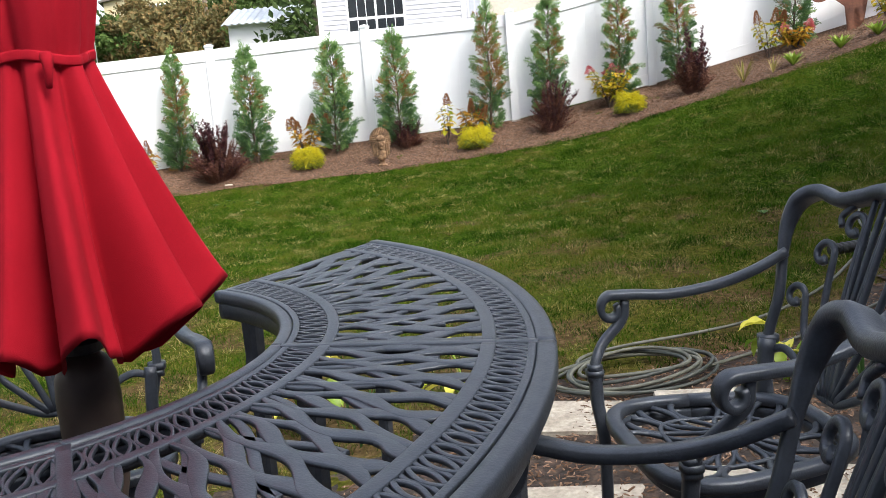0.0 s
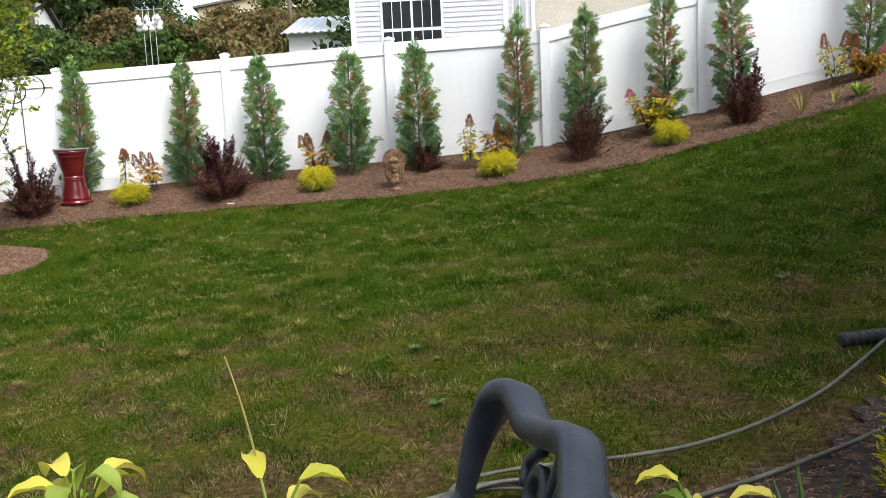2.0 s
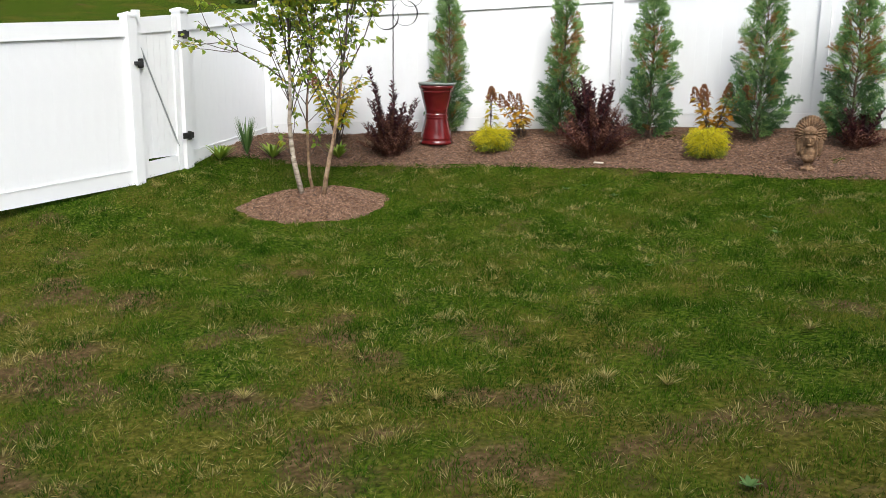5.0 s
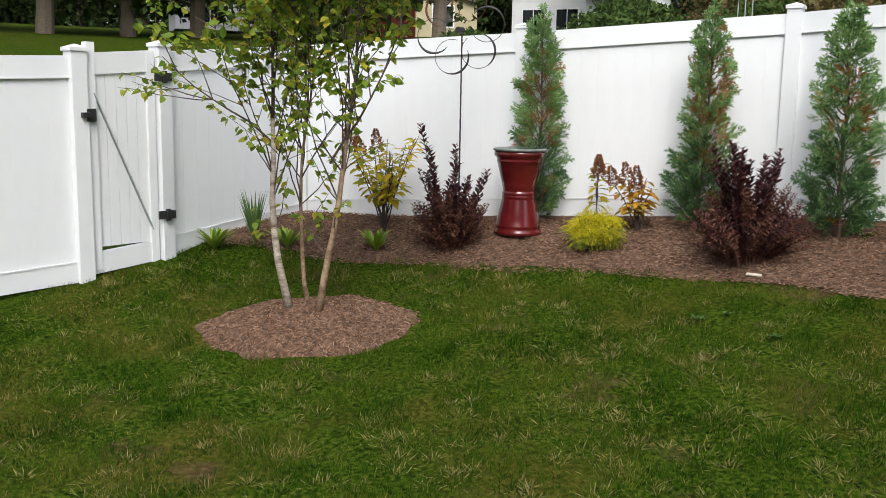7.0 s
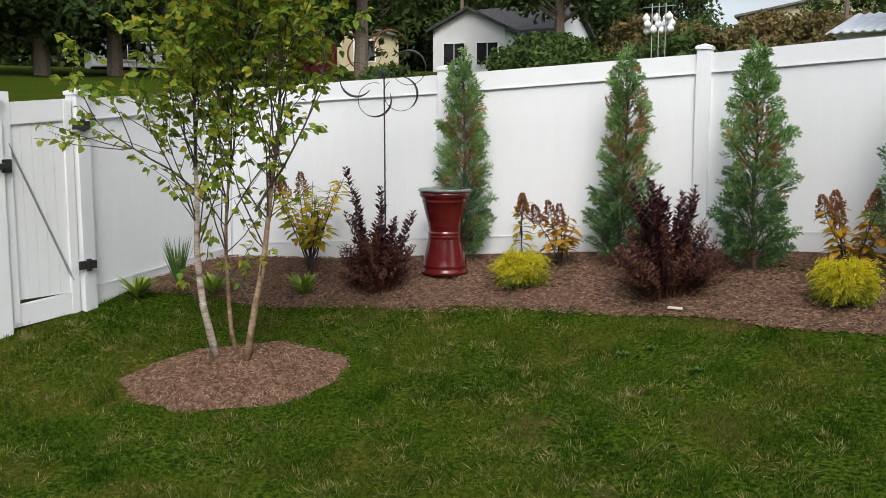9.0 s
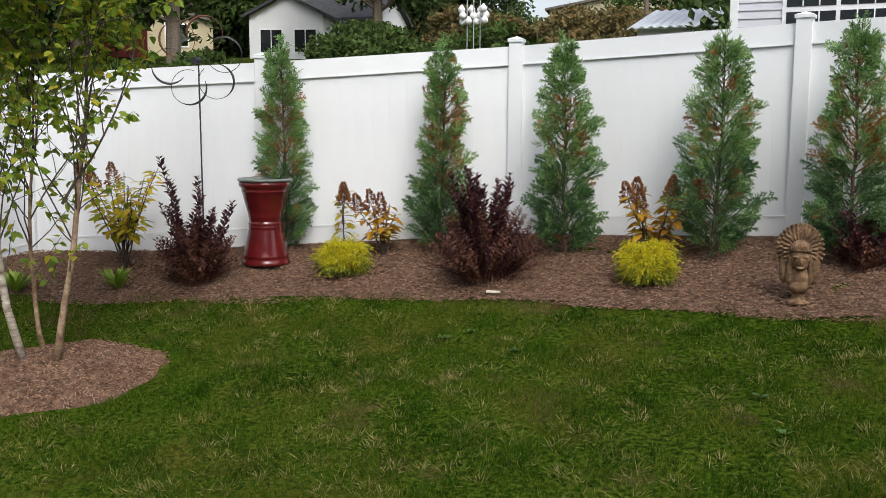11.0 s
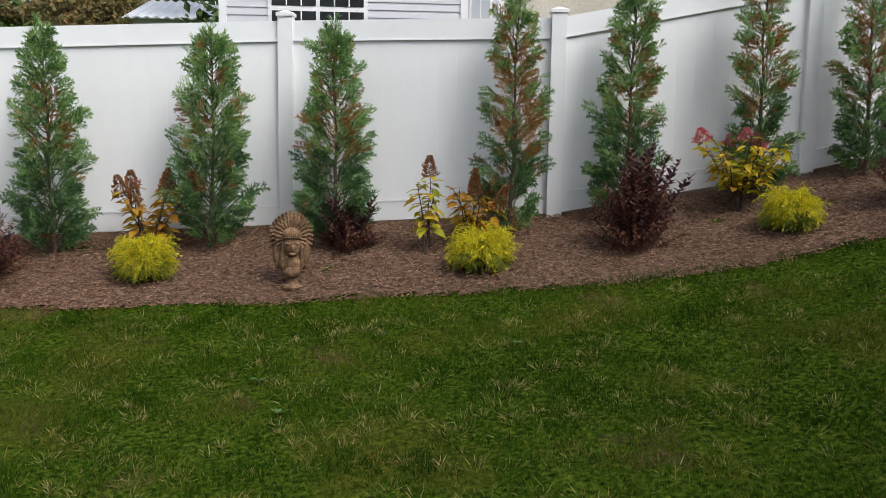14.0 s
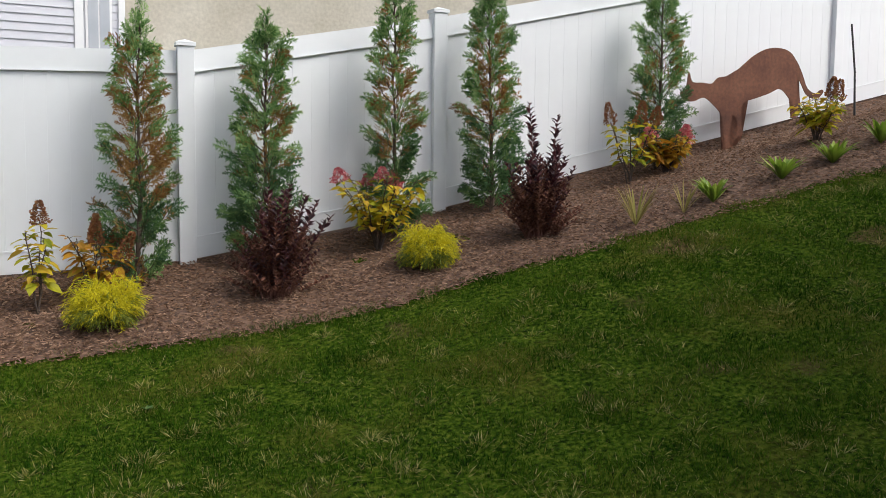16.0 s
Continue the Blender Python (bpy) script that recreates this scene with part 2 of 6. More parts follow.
class Soup:
    """Collects vertices and faces for one mesh."""

    def __init__(self):
        self.v, self.f, self.m, self.n = [], [], [], 0

    def add(self, v, f, m=0):
        v = np.asarray(v, float).reshape(-1, 3)
        f = np.asarray(f, int)
        self.v.append(v)
        self.f.append(f + self.n)
        self.m.append(np.full(len(f), m))
        self.n += len(v)

    def leaves(self, p, a, up, length, width, m=0, fold=0.15, mid=0.45):
        """Folded four-cornered leaves at p along a."""
        p, a, up = (np.atleast_2d(np.asarray(q, float)) for q in (p, a, up))
        a = a / (np.linalg.norm(a, axis=1, keepdims=True) + 1e-9)
        s = np.cross(a, up)
        s /= np.linalg.norm(s, axis=1, keepdims=True) + 1e-9
        nrm = np.cross(s, a)
        length = np.broadcast_to(length, (len(p),))[:, None]
        width = np.broadcast_to(width, (len(p),))[:, None]
        c = p + a * length * mid + nrm * width * fold
        v = np.stack([p, c + s * width / 2, p + a * length - nrm * length * 0.08, c - s * width / 2], 1).reshape(-1, 3)
        f = np.arange(len(p) * 4).reshape(-1, 4)
        self.add(v, f, m)

    def broad(self, p, a, up, length, width, droop=0.25, fold=0.12):
        """Oval pointed leaves at p along a, creased along the rib and bent down at the tip."""
        p, a, up = (np.atleast_2d(np.asarray(q, float)) for q in (p, a, up))
        a = unit(a)
        s = unit(np.cross(a, up))
        n = np.cross(s, a)
        length = np.broadcast_to(length, (len(p),))[:, None]
        width = np.broadcast_to(width, (len(p),))[:, None]
        rib = [p + a * length * q - n * length * droop * q * q for q in (0.0, 0.28, 0.62, 1.0)]
        edge = [[rib[k] + s * e * width * w / 2 + n * width * fold * w for k, w in ((1, 0.94), (2, 0.82))] for e in (1, -1)]
        v = np.stack(rib + edge[0] + edge[1], 1).reshape(-1, 3)
        base = np.arange(len(p))[:, None, None] * 8
        self.add(v, (base + np.array([[1, 4, 5, 2], [7, 6, 1, 2]])[None]).reshape(-1, 4))
        k = sum(len(q) for q in self.v[:-1])
        tri = (base + np.array([[0, 4, 1], [0, 1, 6], [2, 5, 3], [2, 3, 7]])[None]).reshape(-1, 3) + k
        self.f.append(tri)
        self.m.append(np.zeros(len(tri), int))

    def tube(self, pts, radii, sides=6, m=0, closed=False):
        pts = np.asarray(pts, float)
        n = len(pts)
        radii = np.broadcast_to(radii, (n,))
        if closed:
            tang = np.roll(pts, -1, 0) - np.roll(pts, 1, 0)
        else:
            tang = np.gradient(pts, axis=0)
        tang /= np.linalg.norm(tang, axis=1, keepdims=True) + 1e-9
        ref = np.array([0.0, 0, 1]) if abs(tang[0][2]) < 0.9 else np.array([1.0, 0, 0])
        rings = []
        for k in range(n):
            a = np.cross(tang[k], ref)
            a /= np.linalg.norm(a) + 1e-9
            b = np.cross(a, tang[k])
            ref = b
            an = np.linspace(0, 2 * np.pi, sides, endpoint=False)
            rings.append(pts[k] + radii[k] * (np.cos(an)[:, None] * a + np.sin(an)[:, None] * b))
        v = np.concatenate(rings)
        f = []
        for k in range(n if closed else n - 1):
            for j in range(sides):
                f.append((k * sides + j, k * sides + (j + 1) % sides, ((k + 1) % n) * sides + (j + 1) % sides, ((k + 1) % n) * sides + j))
        self.add(v, f, m)
        if not closed:
            ends = [[0, sides - 1] + list(range(sides - 2, 0, -1)), list(range((n - 1) * sides, n * sides))]
            base = self.n - len(v)
            for e in ends:
                for q in range(1, sides - 1):
                    self.f.append(np.array([[base + e[0], base + e[q], base + e[q + 1], base + e[q + 1]]]))
                    self.m.append(np.array([m]))

    def box(self, x0, x1, y0, y1, z0, z1, m=0):
        v = [(x, y, z) for z in (z0, z1) for x, y in ((x0, y0), (x1, y0), (x1, y1), (x0, y1))]
        self.add(v, [(3, 2, 1, 0), (4, 5, 6, 7), (0, 1, 5, 4), (1, 2, 6, 5), (2, 3, 7, 6), (3, 0, 4, 7)], m)

    def lathe(self, profile, sides=32, m=0, closed=False):
        pr = np.asarray(profile, float)
        an = np.linspace(0, 2 * np.pi, sides, endpoint=False)
        v = np.stack([np.outer(pr[:, 0], np.cos(an)), np.outer(pr[:, 0], np.sin(an)), np.outer(pr[:, 1], np.ones(sides))], -1).reshape(-1, 3)
        f = [(k * sides + j, k * sides + (j + 1) % sides, (k + 1) * sides + (j + 1) % sides, (k + 1) * sides + j) for k in range(len(pr) - 1) for j in range(sides)]
        self.add(v, f, m)

    def mesh(self, name, smooth=False):
        v = np.concatenate(self.v)
        me = bpy.data.meshes.new(name)
        sizes, idx, mats = [], [], []
        for f, m in zip(self.f, self.m):
            if f.shape[1] == 4:
                tri = f[:, 2] == f[:, 3]
                if tri.any():
                    f = f.copy()
                    for row in f:
                        r = row[:3] if row[2] == row[3] else row
                        sizes.append(np.array([len(r)]))
                        idx.append(np.asarray(r))
                    mats.append(m)
                    continue
            sizes.append(np.full(len(f), f.shape[1]))
            idx.append(f.ravel())
            mats.append(m)
        sizes, idx, mats = np.concatenate(sizes), np.concatenate(idx), np.concatenate(mats)
        me.vertices.add(len(v))
        me.vertices.foreach_set("co", v.ravel())
        me.loops.add(len(idx))
        me.loops.foreach_set("vertex_index", idx.astype(np.int32))
        me.polygons.add(len(sizes))
        starts = np.concatenate([[0], np.cumsum(sizes)[:-1]])
        me.polygons.foreach_set("loop_start", starts.astype(np.int32))
        me.polygons.foreach_set("loop_total", sizes.astype(np.int32))
        me.polygons.foreach_set("material_index", mats.astype(np.int32))
        me.polygons.foreach_set("use_smooth", np.full(len(sizes), smooth))
        me.update(calc_edges=True)
        me.validate()
        return me

    def part(self, name, mats, parent=None, label="", smooth=False):
        return link(name, self.mesh(name, smooth), mats, parent, label)


def box(bm, x0, x1, y0, y1, z0, z1, bevel=0.0):
    vs = bmesh.ops.create_cube(bm, size=1.0)["verts"]
    bmesh.ops.transform(bm, matrix=Matrix.LocRotScale(((x0 + x1) / 2, (y0 + y1) / 2, (z0 + z1) / 2), None, (x1 - x0, y1 - y0, z1 - z0)), verts=vs)
    if bevel:
        es = {e for v in vs for e in v.link_edges}
        bmesh.ops.bevel(bm, geom=list(es), offset=bevel, segments=2, affect="EDGES", profile=0.7)


def unit(v):
    v = np.asarray(v, float)
    return v / (np.linalg.norm(v, axis=-1, keepdims=True) + 1e-9)


def sweep(s, pts, normal, w, h, sides=8, m=0, flat=0.6):
    """A bar of oval section, w wide and h thick, its flat side facing the normal."""
    pts = np.asarray(pts, float)
    n = len(pts)
    normal = np.broadcast_to(np.asarray(normal, float), (n, 3))
    w, h = np.broadcast_to(w, (n,)), np.broadcast_to(h, (n,))
    tang = unit(np.gradient(pts, axis=0))
    a = unit(np.cross(tang, normal))
    b = np.cross(a, tang)
    an = np.linspace(0, 2 * np.pi, sides, endpoint=False) + np.pi / sides
    c, q = np.cos(an), np.sin(an)
    c, q = np.sign(c) * np.abs(c) ** flat, np.sign(q) * np.abs(q) ** flat
    v = pts[:, None] + (w / 2)[:, None, None] * c[None, :, None] * a[:, None] + (h / 2)[:, None, None] * q[None, :, None] * b[:, None]
    f = [(k * sides + j, k * sides + (j + 1) % sides, (k + 1) * sides + (j + 1) % sides, (k + 1) * sides + j) for k in range(n - 1) for j in range(sides)]
    base = s.n
    s.add(v.reshape(-1, 3), f, m)
    for e in ([base + j for j in range(sides)][::-1], [base + (n - 1) * sides + j for j in range(sides)]):
        s.f.append(np.array([e]))
        s.m.append(np.array([m]))


def smooth_path(pts, n=40):
    """A round curve through the given points."""
    pts = np.asarray(pts, float)
    k = len(pts)
    ext = np.concatenate([[2 * pts[0] - pts[1]], pts, [2 * pts[-1] - pts[-2]]])
    out = []
    for u in np.linspace(0, k - 1 - 1e-6, n):
        i, f = int(u), u - int(u)
        p0, p1, p2, p3 = ext[i:i + 4]
        out.append(0.5 * (2 * p1 + (p2 - p0) * f + (2 * p0 - 5 * p1 + 4 * p2 - p3) * f * f + (3 * p1 - p0 - 3 * p2 + p3) * f ** 3))
    return np.array(out)


# ---- the lie of the land ----
FENCE_X = [-6.62, -4.58, -2.45, 0.0, 2.24, 4.41, 6.85, 9.24, 11.7]
FENCE_Y = [-1.84, -0.94, 0.0, 0.0, -0.40, -0.34, -0.34, -0.34, -0.34]


def fence_y(x):
    return np.interp(x, FENCE_X, FENCE_Y)


def fence_foot(x):
    x = np.asarray(x, float)
    rise = np.log1p(np.exp(np.clip((x - 2.6) * 1.5, -30, 30))) / 1.5
    return 0.3107 + 0.0454 * x + 0.1776 * rise + -0.0128 * x * x / 10 * (x < 0)


def land(x, y):
    """Height of the ground: the bed along the fence, the lawn that falls away from it, the hill behind."""
    x0, y0 = np.asarray(x, float), np.asarray(y, float)
    x, y = np.clip(x0, -9, 11), np.clip(y0, -18, 60)
    rise = np.log1p(np.exp(np.clip((x - 2.6) * 1.5, -30, 30))) / 1.5
    v = np.clip(fence_y(x) - y, 0, 20)
    w = 1 - np.exp(-((v / 1.3) ** 2))
    z = fence_foot(x)
    z = z + w * (-0.2461 + -0.0001 * x + 0.0339 * x * x / 10 + 0.1531 * rise) + v * (-0.1305 + -0.0093 * x / 10 + -0.4523 * rise / 10) + v * v / 10 * (0.0390 + 0.0482 * x / 10)
    z = z + 0.18 * np.exp(-(((x + 6.6) / 1.1) ** 2) - ((y + 4.3) / 2.4) ** 4)
    # the lawn levels out towards the seats
    z = z + 0.045 * np.clip(-4.5 - y, 0, 9) * np.clip(1 - (np.abs(x - 1.5) - 6) / 4, 0, 1)
    beyond = np.hypot(np.maximum(y0 - fence_y(x) - 0.6, 0), np.maximum(-7.6 - x0, 0) * (y0 > -30))
    z = z + 0.115 * 62 * (1 - np.exp(-beyond / 62.0)) * 1.35
    return z


def bed_edge(x):
    """How far the mulch reaches from the fence."""
    return np.interp(x, [-6.6, -5, -3, 0, 2.3, 3.3, 4.6, 5.8, 7.2, 9.5], [1.40, 1.32, 1.34, 1.45, 1.42, 1.58, 1.80, 2.0, 2.45, 3.0])


def ripple(x, y, f, seed=0):
    """A cheap smooth pattern between -1 and 1."""
    r = np.random.RandomState(seed)
    out = 0
    for k in range(6):
        a, b, c = r.uniform(-1, 1, 3)
        out = out + np.sin(f * (1.6 ** (k % 3)) * (a * x + b * y) * 2 + 9 * c)
    return out / 6 * 1.6


# ---- ground ----
def lawn_material():
    m = bpy.data.materials.new("patchy_lawn_soil")
    m.use_nodes = True
    nt = m.node_tree
    bs = nt.nodes["Principled BSDF"]
    bs.inputs["Roughness"].default_value = 0.95
    bs.inputs["Specular IOR Level"].default_value = 0.03
    co = nt.nodes.new("ShaderNodeTexCoord")

    def noise(scale, detail):
        n = nt.nodes.new("ShaderNodeTexNoise")
        n.inputs["Scale"].default_value, n.inputs["Detail"].default_value = scale, detail
        nt.links.new(co.outputs["Object"], n.inputs["Vector"])
        return n.outputs["Fac"]

    def ramp(fac, stops):
        r = nt.nodes.new("ShaderNodeValToRGB")
        while len(r.color_ramp.elements) < len(stops):
            r.color_ramp.elements.new(0.5)
        for e, (p, c) in zip(r.color_ramp.elements, stops):
            e.position, e.color = p, (*c, 1)
        nt.links.new(fac, r.inputs["Fac"])
        return r.outputs["Color"]

    green = ramp(noise(34, 6), [(0.32, (0.005, 0.011, 0.001)), (0.47, (0.024, 0.048, 0.003)), (0.62, (0.062, 0.088, 0.008)), (0.75, (0.11, 0.105, 0.020))])
    olive = ramp(noise(30, 6), [(0.30, (0.024, 0.028, 0.004)), (0.52, (0.064, 0.064, 0.009)), (0.74, (0.125, 0.105, 0.024))])
    soil = ramp(noise(26, 8), [(0.3, (0.034, 0.021, 0.009)), (0.55, (0.088, 0.055, 0.026)), (0.75, (0.16, 0.105, 0.058))])
    # the turf wears thin towards the seats
    sep = nt.nodes.new("ShaderNodeSeparateXYZ")
    nt.links.new(co.outputs["Object"], sep.inputs[0])

    def worn(from_y, to_y, most, scale):
        m = nt.nodes.new("ShaderNodeMapRange")
        m.inputs[1].default_value, m.inputs[2].default_value = from_y, to_y
        m.inputs[3].default_value, m.inputs[4].default_value = 0.0, most
        nt.links.new(sep.outputs[1], m.inputs[0])
        b = nt.nodes.new("ShaderNodeMath")
        nt.links.new(noise(scale, 10), b.inputs[0])
        nt.links.new(m.outputs[0], b.inputs[1])
        return b.outputs[0]

    def blend(fac, a, b):
        mx = nt.nodes.new("ShaderNodeMix")
        mx.data_type = "RGBA"
        nt.links.new(fac, mx.inputs[0])
        nt.links.new(a, mx.inputs[6])
        nt.links.new(b, mx.inputs[7])
        return mx.outputs[2]

    mossy = blend(ramp(worn(-4.0, -9.0, 0.20, 1.1), [(0.53, (0, 0, 0)), (0.70, (1, 1, 1))]), green, olive)
    bare = ramp(worn(-5.0, -10.0, 0.20, 1.7), [(0.61, (0, 0, 0)), (0.72, (0.9, 0.9, 0.9))])
    nt.links.new(blend(bare, mossy, soil), bs.inputs["Base Color"])
    bu = nt.nodes.new("ShaderNodeBump")
    bu.inputs["Strength"].default_value, bu.inputs["Distance"].default_value = 0.8, 0.03
    nt.links.new(noise(30, 8), bu.inputs["Height"])
    nt.links.new(bu.outputs["Normal"], bs.inputs["Normal"])
    return m


LAWN = lawn_material()
MULCH = material("mulch_ground", [(0.045, 0.025, 0.015), (0.11, 0.060, 0.038), (0.185, 0.11, 0.072)], 0.95, 22, 0.9, 45, second=0.35)

# Soil round the seats, a darker brown than the mulch bed.
DARK_SOIL = material("dark_brown_soil", [(0.012, 0.008, 0.006), (0.036, 0.023, 0.016), (0.09, 0.055, 0.038)], 0.95, 16, 0.9, 45, second=0.35)


def sheet(name, xs, ys, height, mat, label, category, keep=None):
    gx, gy = np.meshgrid(xs, ys, indexing="ij")
    gz = height(gx, gy)
    s = Soup()
    n, k = gx.shape
    i = np.arange(n * k).reshape(n, k)
    f = np.stack([i[:-1, :-1], i[1:, :-1], i[1:, 1:], i[:-1, 1:]], -1).reshape(-1, 4)
    v = np.stack([gx, gy, gz], -1).reshape(-1, 3)
    if keep is not None:
        c = v[f].mean(1)
        f = f[keep(c[:, 0], c[:, 1])]
    s.add(v, f)
    ob = link(name, s.mesh(name, True), mat)
    return tagged(ob, label, category, kind="structure")


far_x = np.concatenate([[-400, -250, -160, -110, -80, -60, -45, -34, -26, -20, -15, -12], np.arange(-10, 12.01, 0.14), [13, 15, 18, 24, 32, 45, 65, 100, 160, 260, 400]])
far_y = np.concatenate([[-400, -250, -150, -90, -60, -40, -28, -22, -19], np.arange(-17, 1.01, 0.14), [1.6, 2.5, 4, 6, 9, 13, 18, 24, 32, 42, 55, 70, 90, 130, 200, 300, 420]])


def lumps(x, y):
    near = np.exp(-((np.hypot(x - 1, y + 7) / 14) ** 4))
    return land(x, y) + near * (0.012 * ripple(x, y, 2.2, 3) + 0.008 * ripple(x, y, 6.0, 5))


sheet("ground", far_x, far_y, lumps, LAWN, "patchy green lawn with thin brown spots", "lawn")


def in_bed(x, y, grow=0.0):
    v = fence_y(x) - y
    return (v > -0.3) & (v < bed_edge(x) + 0.07 * ripple(x, x * 0, 3.0, 8) + grow) & (x > -6.75)


sheet("mulch_bed", np.arange(-6.7, 11.6, 0.06), np.arange(-3.6, 0.3, 0.06), lambda x, y: land(x, y) + (0.02 + 0.012 * ripple(x, y, 9, 2)) * np.clip((bed_edge(x) + 0.04 - fence_y(x) + y) / 0.2, -0.25, 1), MULCH,
      "reddish brown shredded bark mulch bed along the fence", "mulch bed", keep=lambda x, y: in_bed(x, y))


def in_patio(x, y):
    """The mulched strip and paving in front of the lawn, by the seats."""
    edge = np.interp(x, [-3, 0, 0.6, 1.1, 2.3, 2.95, 3.8, 4.6, 6], [-11.6, -11.0, -10.75, -10.3, -10.4, -9.9, -8.9, -7.7, -6.0])
    return y < edge + 0.10 * ripple(x, y, 2.5, 4)


sheet("patio_bed", np.arange(-4, 8, 0.1), np.arange(-17, -5.5, 0.1), lambda x, y: land(x, y) + 0.02 + 0.012 * ripple(x, y, 9, 6), DARK_SOIL,
      "brown mulch strip between the lawn and the seats", "mulch bed", keep=in_patio)


def chips(name, n, pick, label, seed, parent=None):
    """Loose shreds of bark, each a little wedge."""
    r = np.random.RandomState(seed)
    x, y = pick(r, n)
    z = land(x, y) + 0.026 + 0.012 * r.rand(len(x)) - (0.02 * np.clip((fence_y(x) - y - bed_edge(x) + 0.16) / 0.2, 0, 1) * (y > -5))
    ln, wd, th = r.uniform(0.012, 0.042, len(x)), r.uniform(0.004, 0.010, len(x)), r.uniform(0.002, 0.006, len(x))
    a = r.uniform(0, 2 * np.pi, len(x))
    t = r.normal(0, 0.25, len(x))
    ax = np.stack([np.cos(a) * np.cos(t), np.sin(a) * np.cos(t), np.sin(t)], -1)
    sd = np.stack([-np.sin(a), np.cos(a), r.normal(0, 0.3, len(x))], -1)
    up = np.cross(ax, sd)
    c = np.stack([x, y, z], -1)
    l, w, h = ln[:, None] / 2, wd[:, None] / 2, th[:, None]
    v = np.stack([c - ax * l - sd * w, c + ax * l - sd * w * 0.6, c + ax * l * 0.9 + sd * w, c - ax * l * 0.8 + sd * w * 0.7, c - ax * l * 0.5 + up * h, c + ax * l * 0.6 + up * h], 1)
    base = np.arange(len(x))[:, None, None] * 6
    q = (base + np.array([[0, 1, 5, 4], [2, 3, 4, 5]])[None]).reshape(-1, 4)
    tr = (base + np.array([[1, 2, 5], [3, 0, 4]])[None]).reshape(-1, 3)
    s = Soup()
    s.add(v.reshape(-1, 3), q)
    s.f.append(tr)
    s.m.append(np.zeros(len(tr), int))
    ob = link(name, s.mesh(name), CHIP)
    return tagged(ob, label, "bark mulch", kind="stuff")


def bed_pick(r, n):
    x = r.uniform(-6.6, 10.5, n)
    v = r.uniform(0.0, 1, n) * (bed_edge(x) + 0.12)
    y = fence_y(x) - v
    k = in_bed(x, y, 0.06)
    return x[k], y[k]


def patio_pick(r, n):
    x, y = r.uniform(0.2, 4.6, n), r.uniform(-12.6, -7.5, n)
    k = in_patio(x, y)
    return x[k], y[k]


chips("mulch_chips", 84000, bed_pick, "loose reddish brown bark shreds covering the bed", 11)
chips("patio_mulch_chips", 24000, patio_pick, "loose brown bark shreds beside the paving", 12)

MOUND = (-4.36, -3.74)


def mound_reach(x, y):
    """Distance from the mound's middle, 1 at its rim."""
    return np.hypot((0.67 * (x - MOUND[0]) + 0.74 * (y - MOUND[1])) / 0.84, (0.74 * (x - MOUND[0]) - 0.67 * (y - MOUND[1])) / 0.62)


def mound_height(x, y):
    d = mound_reach(x, y) + 0.08 * ripple(x, y, 3, 9) + 0.05 * ripple(x, y, 8, 10)
    return land(x, y) - 0.01 + 0.15 * np.clip(1 - d, -0.3, 1) + 0.05 * np.clip(1 - d * d, -0.3, 1) + 0.008 * ripple(x, y, 11, 4)


sheet("tree_mound", np.arange(-5.7, -3.5, 0.05), np.arange(-4.8, -2.6, 0.05), mound_height, MULCH, "low round mound of brown mulch under the young tree", "mulch bed",
      keep=lambda x, y: mound_reach(x, y) < 1.05)


def mound_chips():
    r = np.random.RandomState(5)
    a, d = r.uniform(0, 2 * np.pi, 9000), np.sqrt(r.rand(9000)) * 0.82
    p, q = d * np.cos(a) * 0.97, d * np.sin(a) * 0.76
    x, y = MOUND[0] + 0.67 * p + 0.74 * q, MOUND[1] + 0.74 * p - 0.67 * q
    on = mound_reach(x, y) + 0.08 * ripple(x, y, 3, 9) + 0.05 * ripple(x, y, 8, 10) < r.uniform(0.90, 1.08, len(x))
    x, y = x[on], y[on]
    ob = chips("mound_chips", 10, lambda rr, n: (x, y), "loose tan bark shreds on the mound", 6)
    co = np.empty(len(ob.data.vertices) * 3)
    ob.data.vertices.foreach_get("co", co)
    co = co.reshape(-1, 3)
    co[:, 2] += mound_height(co[:, 0], co[:, 1]) - land(co[:, 0], co[:, 1]) - 0.01
    ob.data.vertices.foreach_set("co", co.ravel())


mound_chips()


def thinness(x, y):
    """Where the turf is thin: patches, and the worn ground by the seats."""
    worn = np.clip((-y - 6.0) / 3.5, 0, 1)
    return np.clip(0.10 + 0.44 * worn + (0.22 + 0.14 * worn) * ripple(x, y, 1.1, 21) + (0.30 + 0.08 * worn) * ripple(x, y, 3.4, 22), 0, 1)


